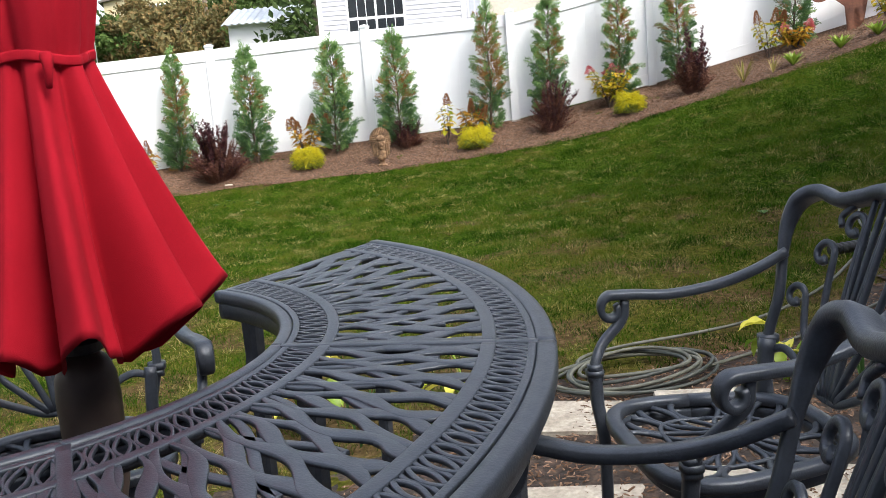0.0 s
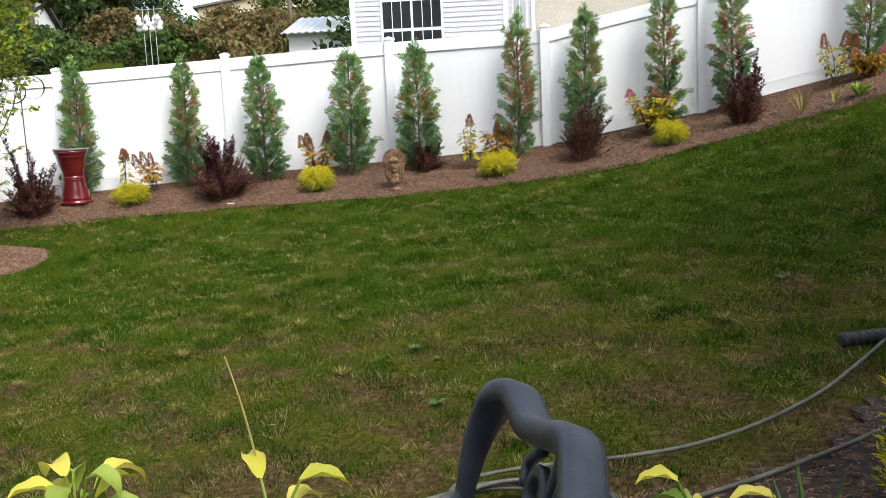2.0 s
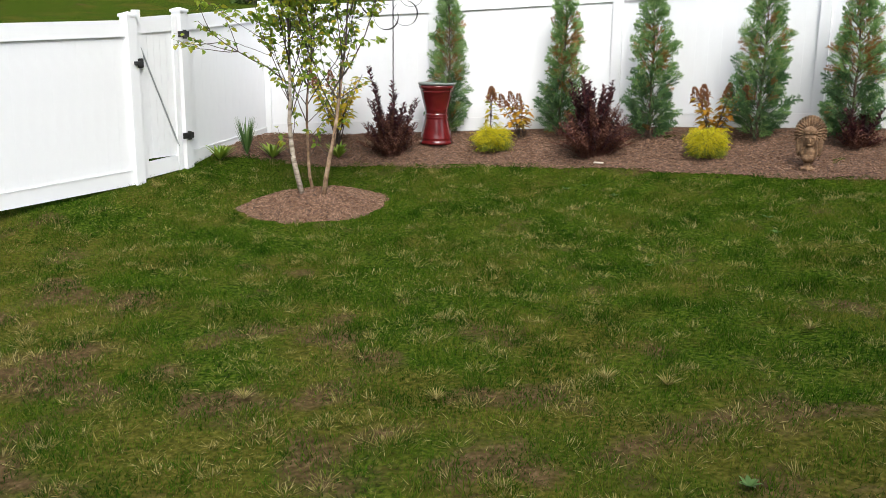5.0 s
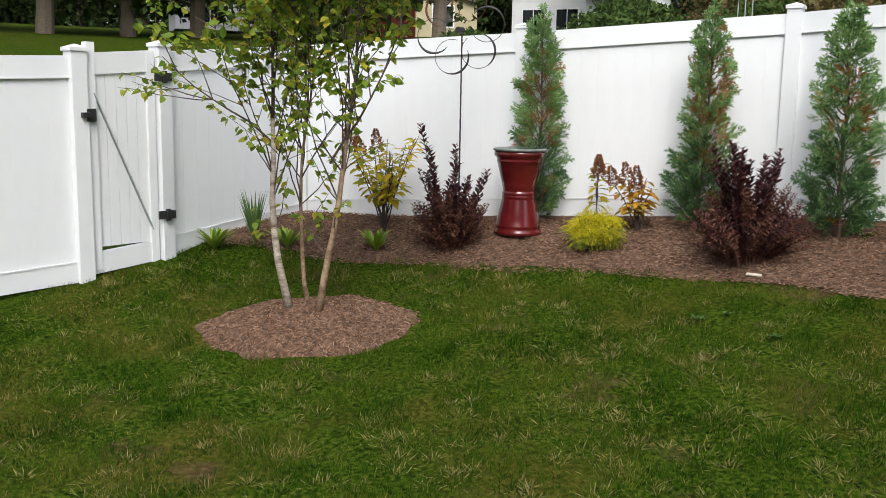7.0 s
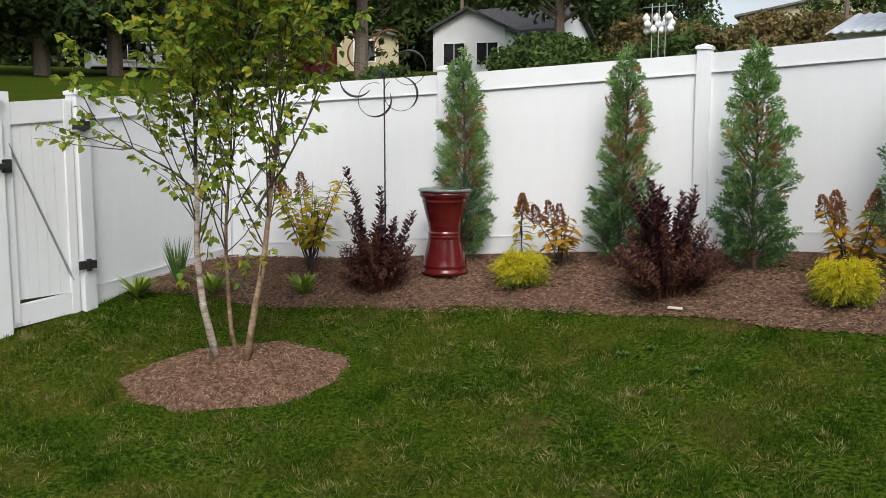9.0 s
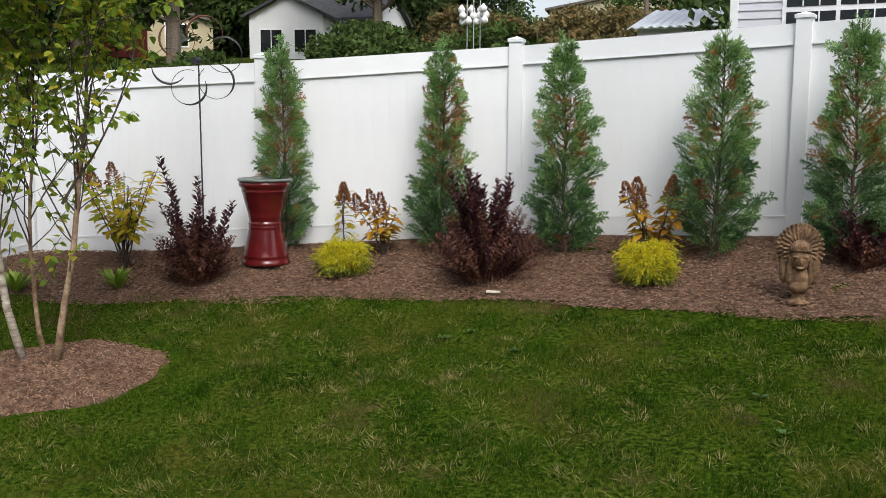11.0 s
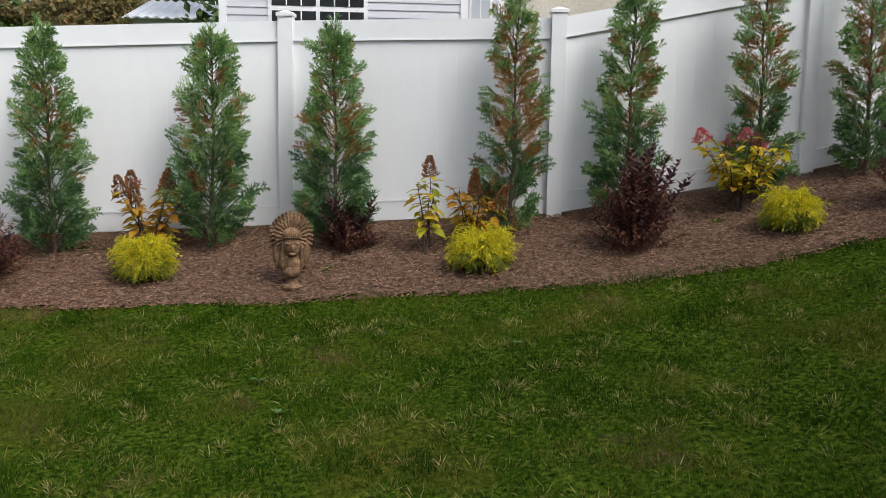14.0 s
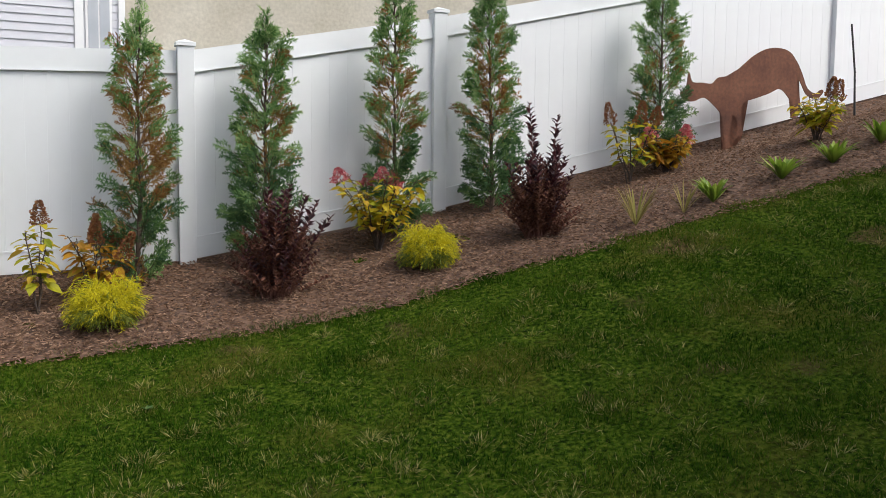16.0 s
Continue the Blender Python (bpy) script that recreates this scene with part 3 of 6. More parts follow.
def turf(name, n, dry, seed, mat, label):
    """Single blades, each a thin bent sliver."""
    r = np.random.RandomState(seed)
    x, y = r.uniform(-7.6, 9.0, n), -11.2 + 10.1 * r.rand(n) ** 0.92
    seen = (x < 5.5) | (y > -7.0)
    x, y = x[seen], y[seen]
    n = len(x)
    thin = thinness(x, y)
    keep = ~in_bed(x, y, -0.07) & ~in_patio(x, y) & (y < fence_y(x) - 0.05) & (mound_reach(x, y) > 0.97)
    keep &= (r.rand(n) < (0.16 + 0.5 * (ripple(x, y, 2.6, 31) > 0.30) + 0.35 * thin if dry else 1.0 - 0.86 * thin))
    x, y = x[keep], y[keep]
    z = lumps(x, y) - 0.004
    clump = 1 + 0.75 * ripple(x, y, 5.0, 23)
    h = r.uniform(0.016, 0.040, len(x)) * clump.clip(0.4, 1.9) * (0.9 if dry else 1)
    a = r.uniform(0, 2 * np.pi, len(x))
    lean = r.uniform(0.2, 1.1 if not dry else 2.0, len(x)) * h
    w = r.uniform(0.0018, 0.0034, len(x)) * (0.7 if dry else 1)
    p = np.stack([x, y, z], -1)
    b = a + r.uniform(-1.2, 1.2, len(x))
    s = np.stack([-np.sin(b), np.cos(b), 0 * a], -1) * w[:, None]
    tip = p + np.stack([np.cos(a), np.sin(a), 0 * a], -1) * lean[:, None] + np.array([0, 0, 1]) * h[:, None]
    so = Soup()
    so.add(np.stack([p - s, p + s, tip], 1).reshape(-1, 3), np.arange(len(x) * 3).reshape(-1, 3))
    return tagged(link(name, so.mesh(name), mat), label, "grass", kind="stuff")


def tufts(name, n, seed, mat, label, tall):
    """Coarser clumps standing out of the turf, their thin blades splayed."""
    r = np.random.RandomState(seed)
    cx, cy = r.uniform(-7.2, 7.5, n), r.uniform(-11.0, -1.6, n)
    k = ~in_bed(cx, cy, 0.1) & ~in_patio(cx, cy - 0.1) & (mound_reach(cx, cy) > 1.05) & (cx > -6.2)
    cx, cy = cx[k], cy[k]
    s = Soup()
    for x, y in zip(cx, cy):
        m = r.randint(14, 44)
        sp = r.uniform(0.015, 0.055)
        dx, dy = r.normal(0, sp, m), r.normal(0, sp, m)
        px, py = x + dx, y + dy
        d = np.stack([dx / sp * 0.7 + r.normal(0, 0.5, m), dy / sp * 0.7 + r.normal(0, 0.5, m), r.uniform(0.25, 1.3, m)], -1)
        s.leaves(np.stack([px, py, lumps(px, py) - 0.003], -1), d, r.normal(0, 0.4, (m, 3)) + np.array([0, 0, 1.0]), r.uniform(0.025, tall, m), r.uniform(0.0022, 0.0050, m), mid=0.4)
    return tagged(link(name, s.mesh(name), mat), label, "grass", kind="stuff")


tufts("coarse_grass", 2200, 51, BLADE, "coarse darker green clumps in the lawn", 0.075)
tufts("straw_grass", 2600, 52, BLADE_DRY, "dead straw-coloured clumps in the lawn", 0.075)
turf("grass", 900000, False, 41, BLADE, "short green lawn grass blades")
turf("dry_grass", 150000, True, 42, BLADE_DRY, "straw-coloured dead blades scattered through the lawn")


# ---- white vinyl fence ----
def slanted(s, x0, x1, y0, y1, lo, hi):
    """A bar between x0 and x1 whose underside and top follow the lines lo and hi, each a height at 0 and a slope."""
    v = [(x, y, a + b * x) for a, b in (lo, hi) for x, y in ((x0, y0), (x1, y0), (x1, y1), (x0, y1))]
    s.add(v, [(3, 2, 1, 0), (4, 5, 6, 7), (0, 1, 5, 4), (1, 2, 6, 5), (2, 3, 7, 6), (3, 0, 4, 7)])


def fence_post(fence, x, y, z, turn, height=1.81):
    """A square post with its cap, as a part of the fence."""
    here = pose(x, y, z, 0, 0, turn)
    bm = bmesh.new()
    box(bm, -0.0635, 0.0635, -0.0635, 0.0635, -0.3, height - 0.05, 0.006)
    t = part("post", bm, VINYL, fence)
    t.matrix_local = here
    s = Soup()
    a, b = 0.074, 0.0745
    s.box(-a, a, -a, a, height - 0.055, height - 0.028)
    s.add([(-b, -b, height - 0.028), (b, -b, height - 0.028), (b, b, height - 0.028), (-b, b, height - 0.028), (0, 0, height)], [(0, 1, 4, 4), (1, 2, 4, 4), (2, 3, 4, 4), (3, 0, 4, 4)])
    s.part("cap", VINYL, t)
    return t


def fence_bay(fence, p0, p1, z0, z1, h0=1.81, h1=1.81, low=0.03):
    """One racked panel between posts h0 and h1 high: two rails and tongue-and-groove boards."""
    d = np.array(p1) - np.array(p0)
    length = float(np.hypot(*d))
    turn = math.degrees(math.atan2(d[1], d[0]))
    here = pose(p0[0], p0[1], z0, 0, 0, turn)
    slope = (z1 - z0) / length
    steep = slope + (h1 - h0) / length
    a, b = 0.0635, length - 0.0635
    top = h0 - 0.09
    for name, at, rise, lips in (("top_rail", top - 0.17, steep, (0, 0.012)), ("bottom_rail", low, slope, (0.158, 0.17))):
        s = Soup()
        slanted(s, a, b, -0.024, 0.024, (at, rise), (at + 0.17, rise))
        slanted(s, a, b, -0.029, 0.029, (at + lips[0], rise), (at + lips[1], rise))
        s.part(name, VINYL, fence).matrix_local = here
    count = round((b - a) / 0.152)
    w = (b - a) / count
    e, g = 0.0014, 0.0012
    prof = [(0, 0.0085 - g), (e, 0.0085), (w - e, 0.0085), (w, 0.0085 - g), (w, -0.0085 + g), (w - e, -0.0085), (e, -0.0085), (0, -0.0085 + g)]
    lo, hi = low + 0.165, top - 0.085 + 0.5 * (h1 - h0)
    v = [(px, py, z + slope * px) for z in (lo, hi) for px, py in prof]
    n = len(prof)
    me = bpy.data.meshes.new("board")
    me.from_pydata(v, [], [(k, (k + 1) % n, n + (k + 1) % n, n + k) for k in range(n)][::-1])
    me.materials.append(VINYL)
    for k in range(count):
        o = new("board", me)
        o.parent = fence
        o.matrix_local = here @ Matrix.Translation((a + k * w, 0, slope * (a + k * w)))


POSTS = [(x, y) for x, y in zip(FENCE_X, FENCE_Y)]
feet = [float(fence_foot(x)) for x, y in POSTS]
feet[0] = -0.04
TALL = [1.81, 1.81, 1.845, 1.835, 1.72, 1.78, 1.80, 1.81, 1.81]
main_fence = thing("garden_fence", 0, 0, 0, "solid white vinyl privacy fence climbing with the slope", "fence")
side_fence = thing("garden_fence", 0, 0, 0, "white vinyl side fence with upright boards beside the gate", "fence")
for k, (p, z) in enumerate(zip(POSTS, feet)):
    q = POSTS[min(k + 1, len(POSTS) - 1)]
    o = POSTS[max(k - 1, 0)]
    fence_post(main_fence, p[0], p[1], z, math.degrees(math.atan2(q[1] - o[1], q[0] - o[0])), TALL[k])
for k in range(len(POSTS) - 1):
    fence_bay(main_fence, POSTS[k], POSTS[k + 1], feet[k], feet[k + 1], TALL[k], TALL[k + 1])
# side run with the gate
GATE_A, GATE_B = (-6.34, -3.62), (-6.34, -4.36)
SIDE = [POSTS[0], GATE_A, GATE_B, (-6.52, -6.85), (-6.68, -9.25), (-6.84, -11.65)]
side_feet = [feet[0], -0.19, -0.26, -0.36, -0.50, -0.60]
for k in range(1, len(SIDE)):
    p, o = SIDE[k], SIDE[k - 1]
    fence_post(side_fence, p[0], p[1], side_feet[k], math.degrees(math.atan2(p[1] - o[1], p[0] - o[0])))
    if k != 2:
        fence_bay(side_fence, o, p, side_feet[k - 1], side_feet[k], low=0.0 if k == 1 else -0.04)


def gate():
    d = np.array(GATE_B) - np.array(GATE_A)
    length = float(np.hypot(*d))
    t = thing("garden_gate", GATE_A[0], GATE_A[1], -0.18, "closed white vinyl gate with black latch and diagonal brace", "gate", turn=math.degrees(math.atan2(d[1], d[0])))
    slope = -0.06 / length
    a, b = 0.075, length - 0.075
    for name, lo, hi in (("top_rail", 1.55, 1.72), ("bottom_rail", -0.02, 0.15)):
        s = Soup()
        slanted(s, a, b, -0.024, 0.024, (lo, slope), (hi, slope))
        s.part(name, VINYL, t)
    for x0 in (a, b - 0.07):
        bm = bmesh.new()
        box(bm, x0, x0 + 0.07, -0.034, 0.034, -0.04, 1.70 + (0.05 if x0 > a else 0), 0.004)
        part("stile", bm, VINYL, t)
    count = 5
    w = (b - a - 0.14) / count
    for k in range(count):
        bm = bmesh.new()
        box(bm, a + 0.07 + k * w, a + 0.07 + (k + 1) * w - 0.002, -0.009, 0.009, 0.14, 1.56, 0.003)
        part("board", bm, VINYL, t)
    s = Soup()
    s.tube([(a + 0.05, 0.028, 0.24), (b - 0.05, 0.028, 1.36)], 0.009, 6)
    s.part("brace", GALV, t, "thin grey diagonal brace")
    for z in (0.36, 1.50):
        bm = bmesh.new()
        box(bm, -0.06, 0.10, 0.066, 0.084, z - 0.035, z + 0.035, 0.006)
        box(bm, -0.005, 0.03, 0.07, 0.1, z - 0.05, z + 0.05, 0.006)
        part("hinge", bm, BLACK, t, "black strap hinge")
    bm = bmesh.new()
    box(bm, b - 0.05, b + 0.03, 0.036, 0.066, 1.14, 1.24, 0.006)
    box(bm, b + 0.01, b + 0.08, 0.05, 0.1, 1.17, 1.21, 0.006)
    part("latch", bm, BLACK, t, "black gate latch")


gate()


# ---- plants of the bed ----
def arborvitae(x, y, h, seed, width=0.30, sparse=0.0, dry=0.10):
    """A narrow column of upswept limbs, each set with flat lacy sprays, round a thin trunk."""
    r = np.random.RandomState(seed)
    z = float(land(x, y)) + 0.01
    t = thing("arborvitae", x, y, z, "narrow young green arborvitae with some rusty dead sprays", "arborvitae", "arborvitae along the fence", r.uniform(0, 360))
    s = Soup()
    zs = np.linspace(-0.05, h * 0.98, 9)
    tx = np.cumsum(r.normal(0, 0.010, 9))
    ty = np.cumsum(r.normal(0, 0.010, 9))
    s.tube(np.stack([tx, ty, zs], -1), np.linspace(0.019, 0.003, 9), 6)
    green, brown, low, wood = Soup(), Soup(), Soup(), Soup()
    up = np.array([0, 0, 1.0])

    def reach_at(zz):
        return width * np.interp(zz / h, [0, 0.08, 0.25, 0.45, 0.65, 0.82, 0.93, 1.0], [0.74, 0.94, 1.0, 0.86, 0.68, 0.46, 0.24, 0.08])

    def frond(p, axis, plane, ln, tgt):
        side = np.cross(axis, plane)
        nb = 5 + int(ln * 34)
        w = np.linspace(0.12, 1.0, nb)
        sg = np.where(np.arange(nb) % 2 == 0, 1.0, -1.0)
        stem = p + axis * (w * ln)[:, None] - up * (0.22 * ln * w ** 2)[:, None] + plane * (0.05 * ln * np.sin(3 * w))[:, None]
        bdir = unit(axis * r.uniform(0.75, 1.1, (nb, 1)) + side * (sg * r.uniform(0.5, 0.95, nb))[:, None] + plane * r.normal(0, 0.22, (nb, 1)))
        blen = (0.030 + 0.036 * np.sin(np.pi * np.clip(w * 0.72 + 0.2, 0, 1))) * r.uniform(0.7, 1.2, nb)
        pl = np.tile(plane, (nb, 1))
        tgt.leaves(stem, bdir, pl, blen * 1.1, 0.0100, mid=0.4)
        bs = unit(np.cross(bdir, pl))
        for q, e in ((0.35, 1.0), (0.55, -1.0), (0.75, 1.0)):
            tgt.leaves(stem + bdir * (blen * q)[:, None], bdir + bs * (e * r.uniform(0.5, 0.9, nb))[:, None], pl, blen * r.uniform(0.42, 0.66, nb), 0.0090, mid=0.45)
        tgt.leaves(stem[:-1], stem[1:] - stem[:-1], pl[:-1], np.linalg.norm(stem[1:] - stem[:-1], axis=1) * 1.1, 0.0055)

    count = int(94 * (1 - 0.44 * sparse))
    for k in range(count):
        u = ((k + 0.5) / count) ** 1.18
        zb = 0.02 + u * h * 0.90
        a = k * 2.399 + r.normal(0, 0.35)
        out = np.array([math.cos(a), math.sin(a), 0])
        rise = r.uniform(0.55, 1.25) + 0.5 * u
        reach = float(reach_at(min(h, zb + 0.12))) * r.uniform(0.72, 1.14)
        c = np.array([np.interp(zb, zs, tx), np.interp(zb, zs, ty), zb])
        q = np.linspace(0, 1, 6)
        limb = c + out * (reach * 0.58 * q)[:, None] + up * (reach * 0.58 * rise * (0.55 * q + 0.45 * q ** 2))[:, None] + np.cumsum(r.normal(0, 0.006, (6, 3)), 0)
        limb[:, 2] = np.minimum(limb[:, 2], h * 0.985)
        wood.tube(limb, np.linspace(0.006, 0.002, 6), 4)
        heart = math.exp(-(((zb / h) - 0.50) / 0.20) ** 2)
        m = 4 + int(reach * 8)
        for j in range(m):
            v = 0.18 + 0.82 * (j + r.rand()) / m
            p = np.array([np.interp(v, q, limb[:, n]) for n in range(3)])
            tang = unit(limb[-1] - limb[0])
            sd = np.array([-out[1], out[0], 0]) * (1 if j % 2 else -1)
            axis = unit(tang * 0.9 + sd * r.uniform(0.15, 0.95) * (1.15 - v) + out * 0.25 + up * r.uniform(-0.25, 0.35))
            plane = unit(np.cross(axis, up * 0.8 + r.normal(0, 0.5, 3)))
            ln = r.uniform(0.095, 0.165) * (0.75 + 0.4 * reach / width) * (0.85 if v > 0.9 else 1.0)
            ln = min(ln, 0.05 + reach * 0.55)
            # Below a third of the height, most living sprays take the darker green.
            is_dry = r.rand() < dry * (0.2 + 3.0 * heart) * (1.7 if v < 0.55 else 0.35)
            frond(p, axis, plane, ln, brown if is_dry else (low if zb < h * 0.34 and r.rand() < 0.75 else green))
    for zl in np.linspace(0.86, 1.0, 9) * h:
        a = r.uniform(0, 2 * np.pi)
        axis = unit(np.array([0.45 * math.cos(a), 0.45 * math.sin(a), 1.0]))
        frond(np.array([np.interp(zl, zs, tx), np.interp(zl, zs, ty), zl - 0.05]), axis, unit(np.cross(axis, r.normal(0, 1, 3))), 0.10, green)
    s.part("trunk", THUJA_WOOD, t)
    wood.part("limb", THUJA_WOOD, t, "thin brown limbs")["kind"] = "stuff"
    green.part("foliage", THUJA, t)["kind"] = "stuff"
    low.part("lower_foliage", THUJA_DARK, t, "darker green lower sprays")["kind"] = "stuff"
    if brown.v:
        brown.part("dry_foliage", THUJA_DRY, t, "rusty orange-brown dead sprays")["kind"] = "stuff"


for x, y, h, seed, width, sparse, dry in [
    (-4.32, -1.02, 1.92, 1, 0.34, 0.35, 0.10), (-2.97, -0.60, 1.86, 2, 0.33, 0.0, 0.16), (-1.80, -0.52, 1.84, 3, 0.40, 0.0, 0.07),
    (-0.57, -0.52, 1.80, 4, 0.43, 0.0, 0.06), (0.43, -0.56, 1.78, 5, 0.43, 0.0, 0.12), (1.80, -0.74, 2.02, 6, 0.37, 0.35, 0.36),
    (2.73, -0.78, 1.92, 7, 0.36, 0.0, 0.08), (3.84, -0.76, 2.10, 8, 0.36, 0.42, 0.18), (4.78, -0.74, 2.02, 9, 0.34, 0.0, 0.15), (6.50, -0.74, 1.88, 10, 0.36, 0.36, 0.08)]:
    arborvitae(x, y, h, seed, width, sparse, dry)


def thread_cypress(x, y, h, w, seed):
    """A mop of many small branches, each ending in a tuft of thin threads that arch over."""
    r = np.random.RandomState(seed)
    z = float(land(x, y)) + 0.015
    t = thing("gold_thread_cypress", x, y, z, "low bright yellow thread-leaf cypress on brown mulch", "shrub", "yellow cypress shrubs", r.uniform(0, 360))
    top, low, wood = Soup(), Soup(), Soup()
    for k in range(84):
        a, e = k * 2.399 + r.normal(0, 0.3), math.asin(min(0.99, (k + 0.5) / 84)) * 0.96 + 0.06
        d = np.array([math.cos(a) * math.cos(e), math.sin(a) * math.cos(e), math.sin(e)])
        ln = r.uniform(0.52, 0.98) * (w * math.cos(e) + h * math.sin(e))
        tip = np.array([0, 0, 0.05]) + d * ln * 0.80
        wood.tube([(0, 0, 0.03), tip * 0.55 + np.array([0, 0, 0.02]), tip], [0.006, 0.004, 0.002], 4)
        m = 26
        dd = unit(d * r.uniform(0.6, 1.5, (m, 1)) + r.normal(0, 0.55, (m, 3)) + np.array([0, 0, 0.25]))
        tl = r.uniform(0.07, 0.15, m)
        p = tip - d * (r.rand(m) * ln * 0.45)[:, None]
        # The lower the branch, the more threads take the darker green-gold.
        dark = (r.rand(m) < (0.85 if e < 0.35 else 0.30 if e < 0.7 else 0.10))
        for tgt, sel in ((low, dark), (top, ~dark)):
            if not sel.any():
                continue
            q, g, l = p[sel], dd[sel], tl[sel]
            n = len(q)
            for c in range(4):
                g2 = unit(g + np.array([0, 0, -0.42]) * c)
                step = (l / 4)[:, None]
                nxt = q + g2 * step
                q[:, 2], nxt[:, 2] = np.maximum(q[:, 2], 0.008), np.maximum(nxt[:, 2], 0.008)
                tgt.leaves(q, nxt - q + 1e-6, r.normal(0, 1, (n, 3)), l / 4 * 1.2, 0.0078 - 0.0010 * c, mid=0.5)
                tgt.leaves(q, nxt - q + r.normal(0, 0.016, (n, 3)), r.normal(0, 1, (n, 3)), l / 4 * 1.3, 0.0056, mid=0.5)
                q = nxt
    top.part("foliage", GOLD, t)["kind"] = "stuff"
    low.part("lower_foliage", GOLD_LOW, t, "greener threads, mostly on the low branches")["kind"] = "stuff"
    wood.tube([(0, 0, -0.04), (0.01, 0, 0.06), (0.0, 0.01, 0.14)], [0.016, 0.012, 0.006], 6)
    wood.part("stem", BARK, t)


for x, y, h, w, seed in [(-3.51, -1.34, 0.27, 0.185, 1), (-0.97, -1.02, 0.34, 0.17, 2), (1.53, -1.34, 0.32, 0.18, 3), (3.78, -1.54, 0.29, 0.18, 4)]:
    thread_cypress(x, y, h, w, seed)


def burgundy_shrub(x, y, h, w, seed, shoots, body=0.62, dense=1.0, name="burgundy_ninebark"):
    """Dense brownish lower growth; dark shoots, at the given offsets and heights, stand out above with pairs of pointed leaves."""
    r = np.random.RandomState(seed)
    z = float(land(x, y)) + 0.015
    t = thing(name, x, y, z, "dark burgundy shrub with upright leafy shoots above brownish lower growth", "shrub", "burgundy shrubs", 0.0)
    wood, leaf, old = Soup(), Soup(), Soup()
    tt = np.linspace(0, 1, 8)

    def twig(root, tip, rad):
        bow = (tip - root) * np.array([0.35, 0.35, 0])
        pts = root + (tip - root) * tt[:, None] - bow * (np.sin(np.pi * tt) * 0.45)[:, None] + np.cumsum(r.normal(0, 0.005, (8, 3)), 0)
        wood.tube(pts, np.linspace(rad, rad * 0.35, 8), 5)
        return pts

    def leafed(pts, start, pitch, size, tgt, lift):
        length = float(np.linalg.norm(np.diff(pts, axis=0), axis=1).sum())
        m = max(4, int(length * (1 - start) / pitch) * 2)
        u = start + (1 - start) * (np.arange(m) // 2 * 2 + r.uniform(0, 0.8, m)) / m
        q = np.stack([np.interp(u, tt, pts[:, c]) for c in range(3)], -1)
        b = (np.arange(m) // 2) * 1.57 + (np.arange(m) % 2) * np.pi + r.normal(0, 0.35, m) + r.uniform(0, 6)
        d = np.stack([np.cos(b), np.sin(b), lift + r.normal(0, 0.25, m)], -1)
        ln = size * r.uniform(0.7, 1.15, m) * (1 - 0.35 * np.clip((u - 0.85) / 0.15, 0, 1))
        tgt.leaves(q, d, np.stack([0 * b, 0 * b, 1 + 0 * b], -1) + r.normal(0, 0.3, (m, 3)), ln, ln * 0.44, mid=0.5)

    for dx, dy, hh in shoots:
        root = np.array([dx * 0.25, dy * 0.25, -0.03])
        pts = twig(root, np.array([dx, dy, hh]), 0.006)
        leafed(pts, 0.30, 0.021, 0.074, leaf, 0.9)
    for k in range(int(96 * dense)):
        a = k * 2.399 + r.normal(0, 0.3)
        sp = w * math.sqrt(r.uniform(0.02, 1.0)) * r.uniform(0.85, 1.1)
        hh = body * h * (1.04 - 0.62 * (sp / w) ** 2) * r.uniform(0.68, 1.08)
        root = np.array([math.cos(a) * sp * 0.30, math.sin(a) * sp * 0.30, -0.03])
        pts = twig(root, np.array([math.cos(a) * sp, math.sin(a) * sp, max(0.06, hh)]), 0.0045)
        tgt = leaf if r.rand() < 0.28 and hh > 0.3 * h else old
        leafed(pts, 0.22, 0.017, 0.046, tgt, 0.7)
    wood.part("wood", REDTWIG, t)["kind"] = "stuff"
    leaf.part("upper_foliage", BURGUNDY, t, "dark purple leafy shoots")["kind"] = "stuff"
    old.part("lower_foliage", BURG_OLD, t, "brown-red lower leaves")["kind"] = "stuff"


def upright(seed, n, spread, lo, hi, cx=0.0):
    """Tips of n shoots round the middle of a shrub."""
    r = np.random.RandomState(seed)
    return [(cx + spread * r.uniform(-1, 1), spread * 0.8 * r.uniform(-1, 1), r.uniform(lo, hi)) for k in range(n)]


burgundy_shrub(-4.60, -1.92, 0.98, 0.43, 1, [(-0.24, -0.16, 1.10), (-0.20, -0.05, 0.86), (-0.05, 0.10, 0.88), (0.02, 0.02, 0.80), (0.24, 0.20, 0.68), (0.30, 0.12, 0.64), (0.17, 0.05, 0.62)] + upright(1, 12, 0.26, 0.48, 0.68), 0.56, 1.4)
burgundy_shrub(-2.31, -1.05, 0.90, 0.54, 2, upright(2, 26, 0.32, 0.66, 0.93), 0.72, 1.7)
burgundy_shrub(2.66, -1.38, 0.84, 0.36, 3, [(0.30, 0.05, 0.62), (0.36, -0.05, 0.56), (0.22, 0.0, 0.70), (0.14, 0.06, 0.80), (0.27, -0.1, 0.66)] + upright(3, 5, 0.20, 0.60, 0.80), 0.78)
burgundy_shrub(4.68, -1.62, 1.0, 0.34, 4, [(-0.10, 0.02, 1.03), (0.17, 0.04, 0.94), (-0.03, 0.1, 0.86), (0.10, -0.05, 0.70), (0.22, -0.06, 0.62)] + upright(4, 14, 0.24, 0.48, 0.70), 0.56, 1.2)
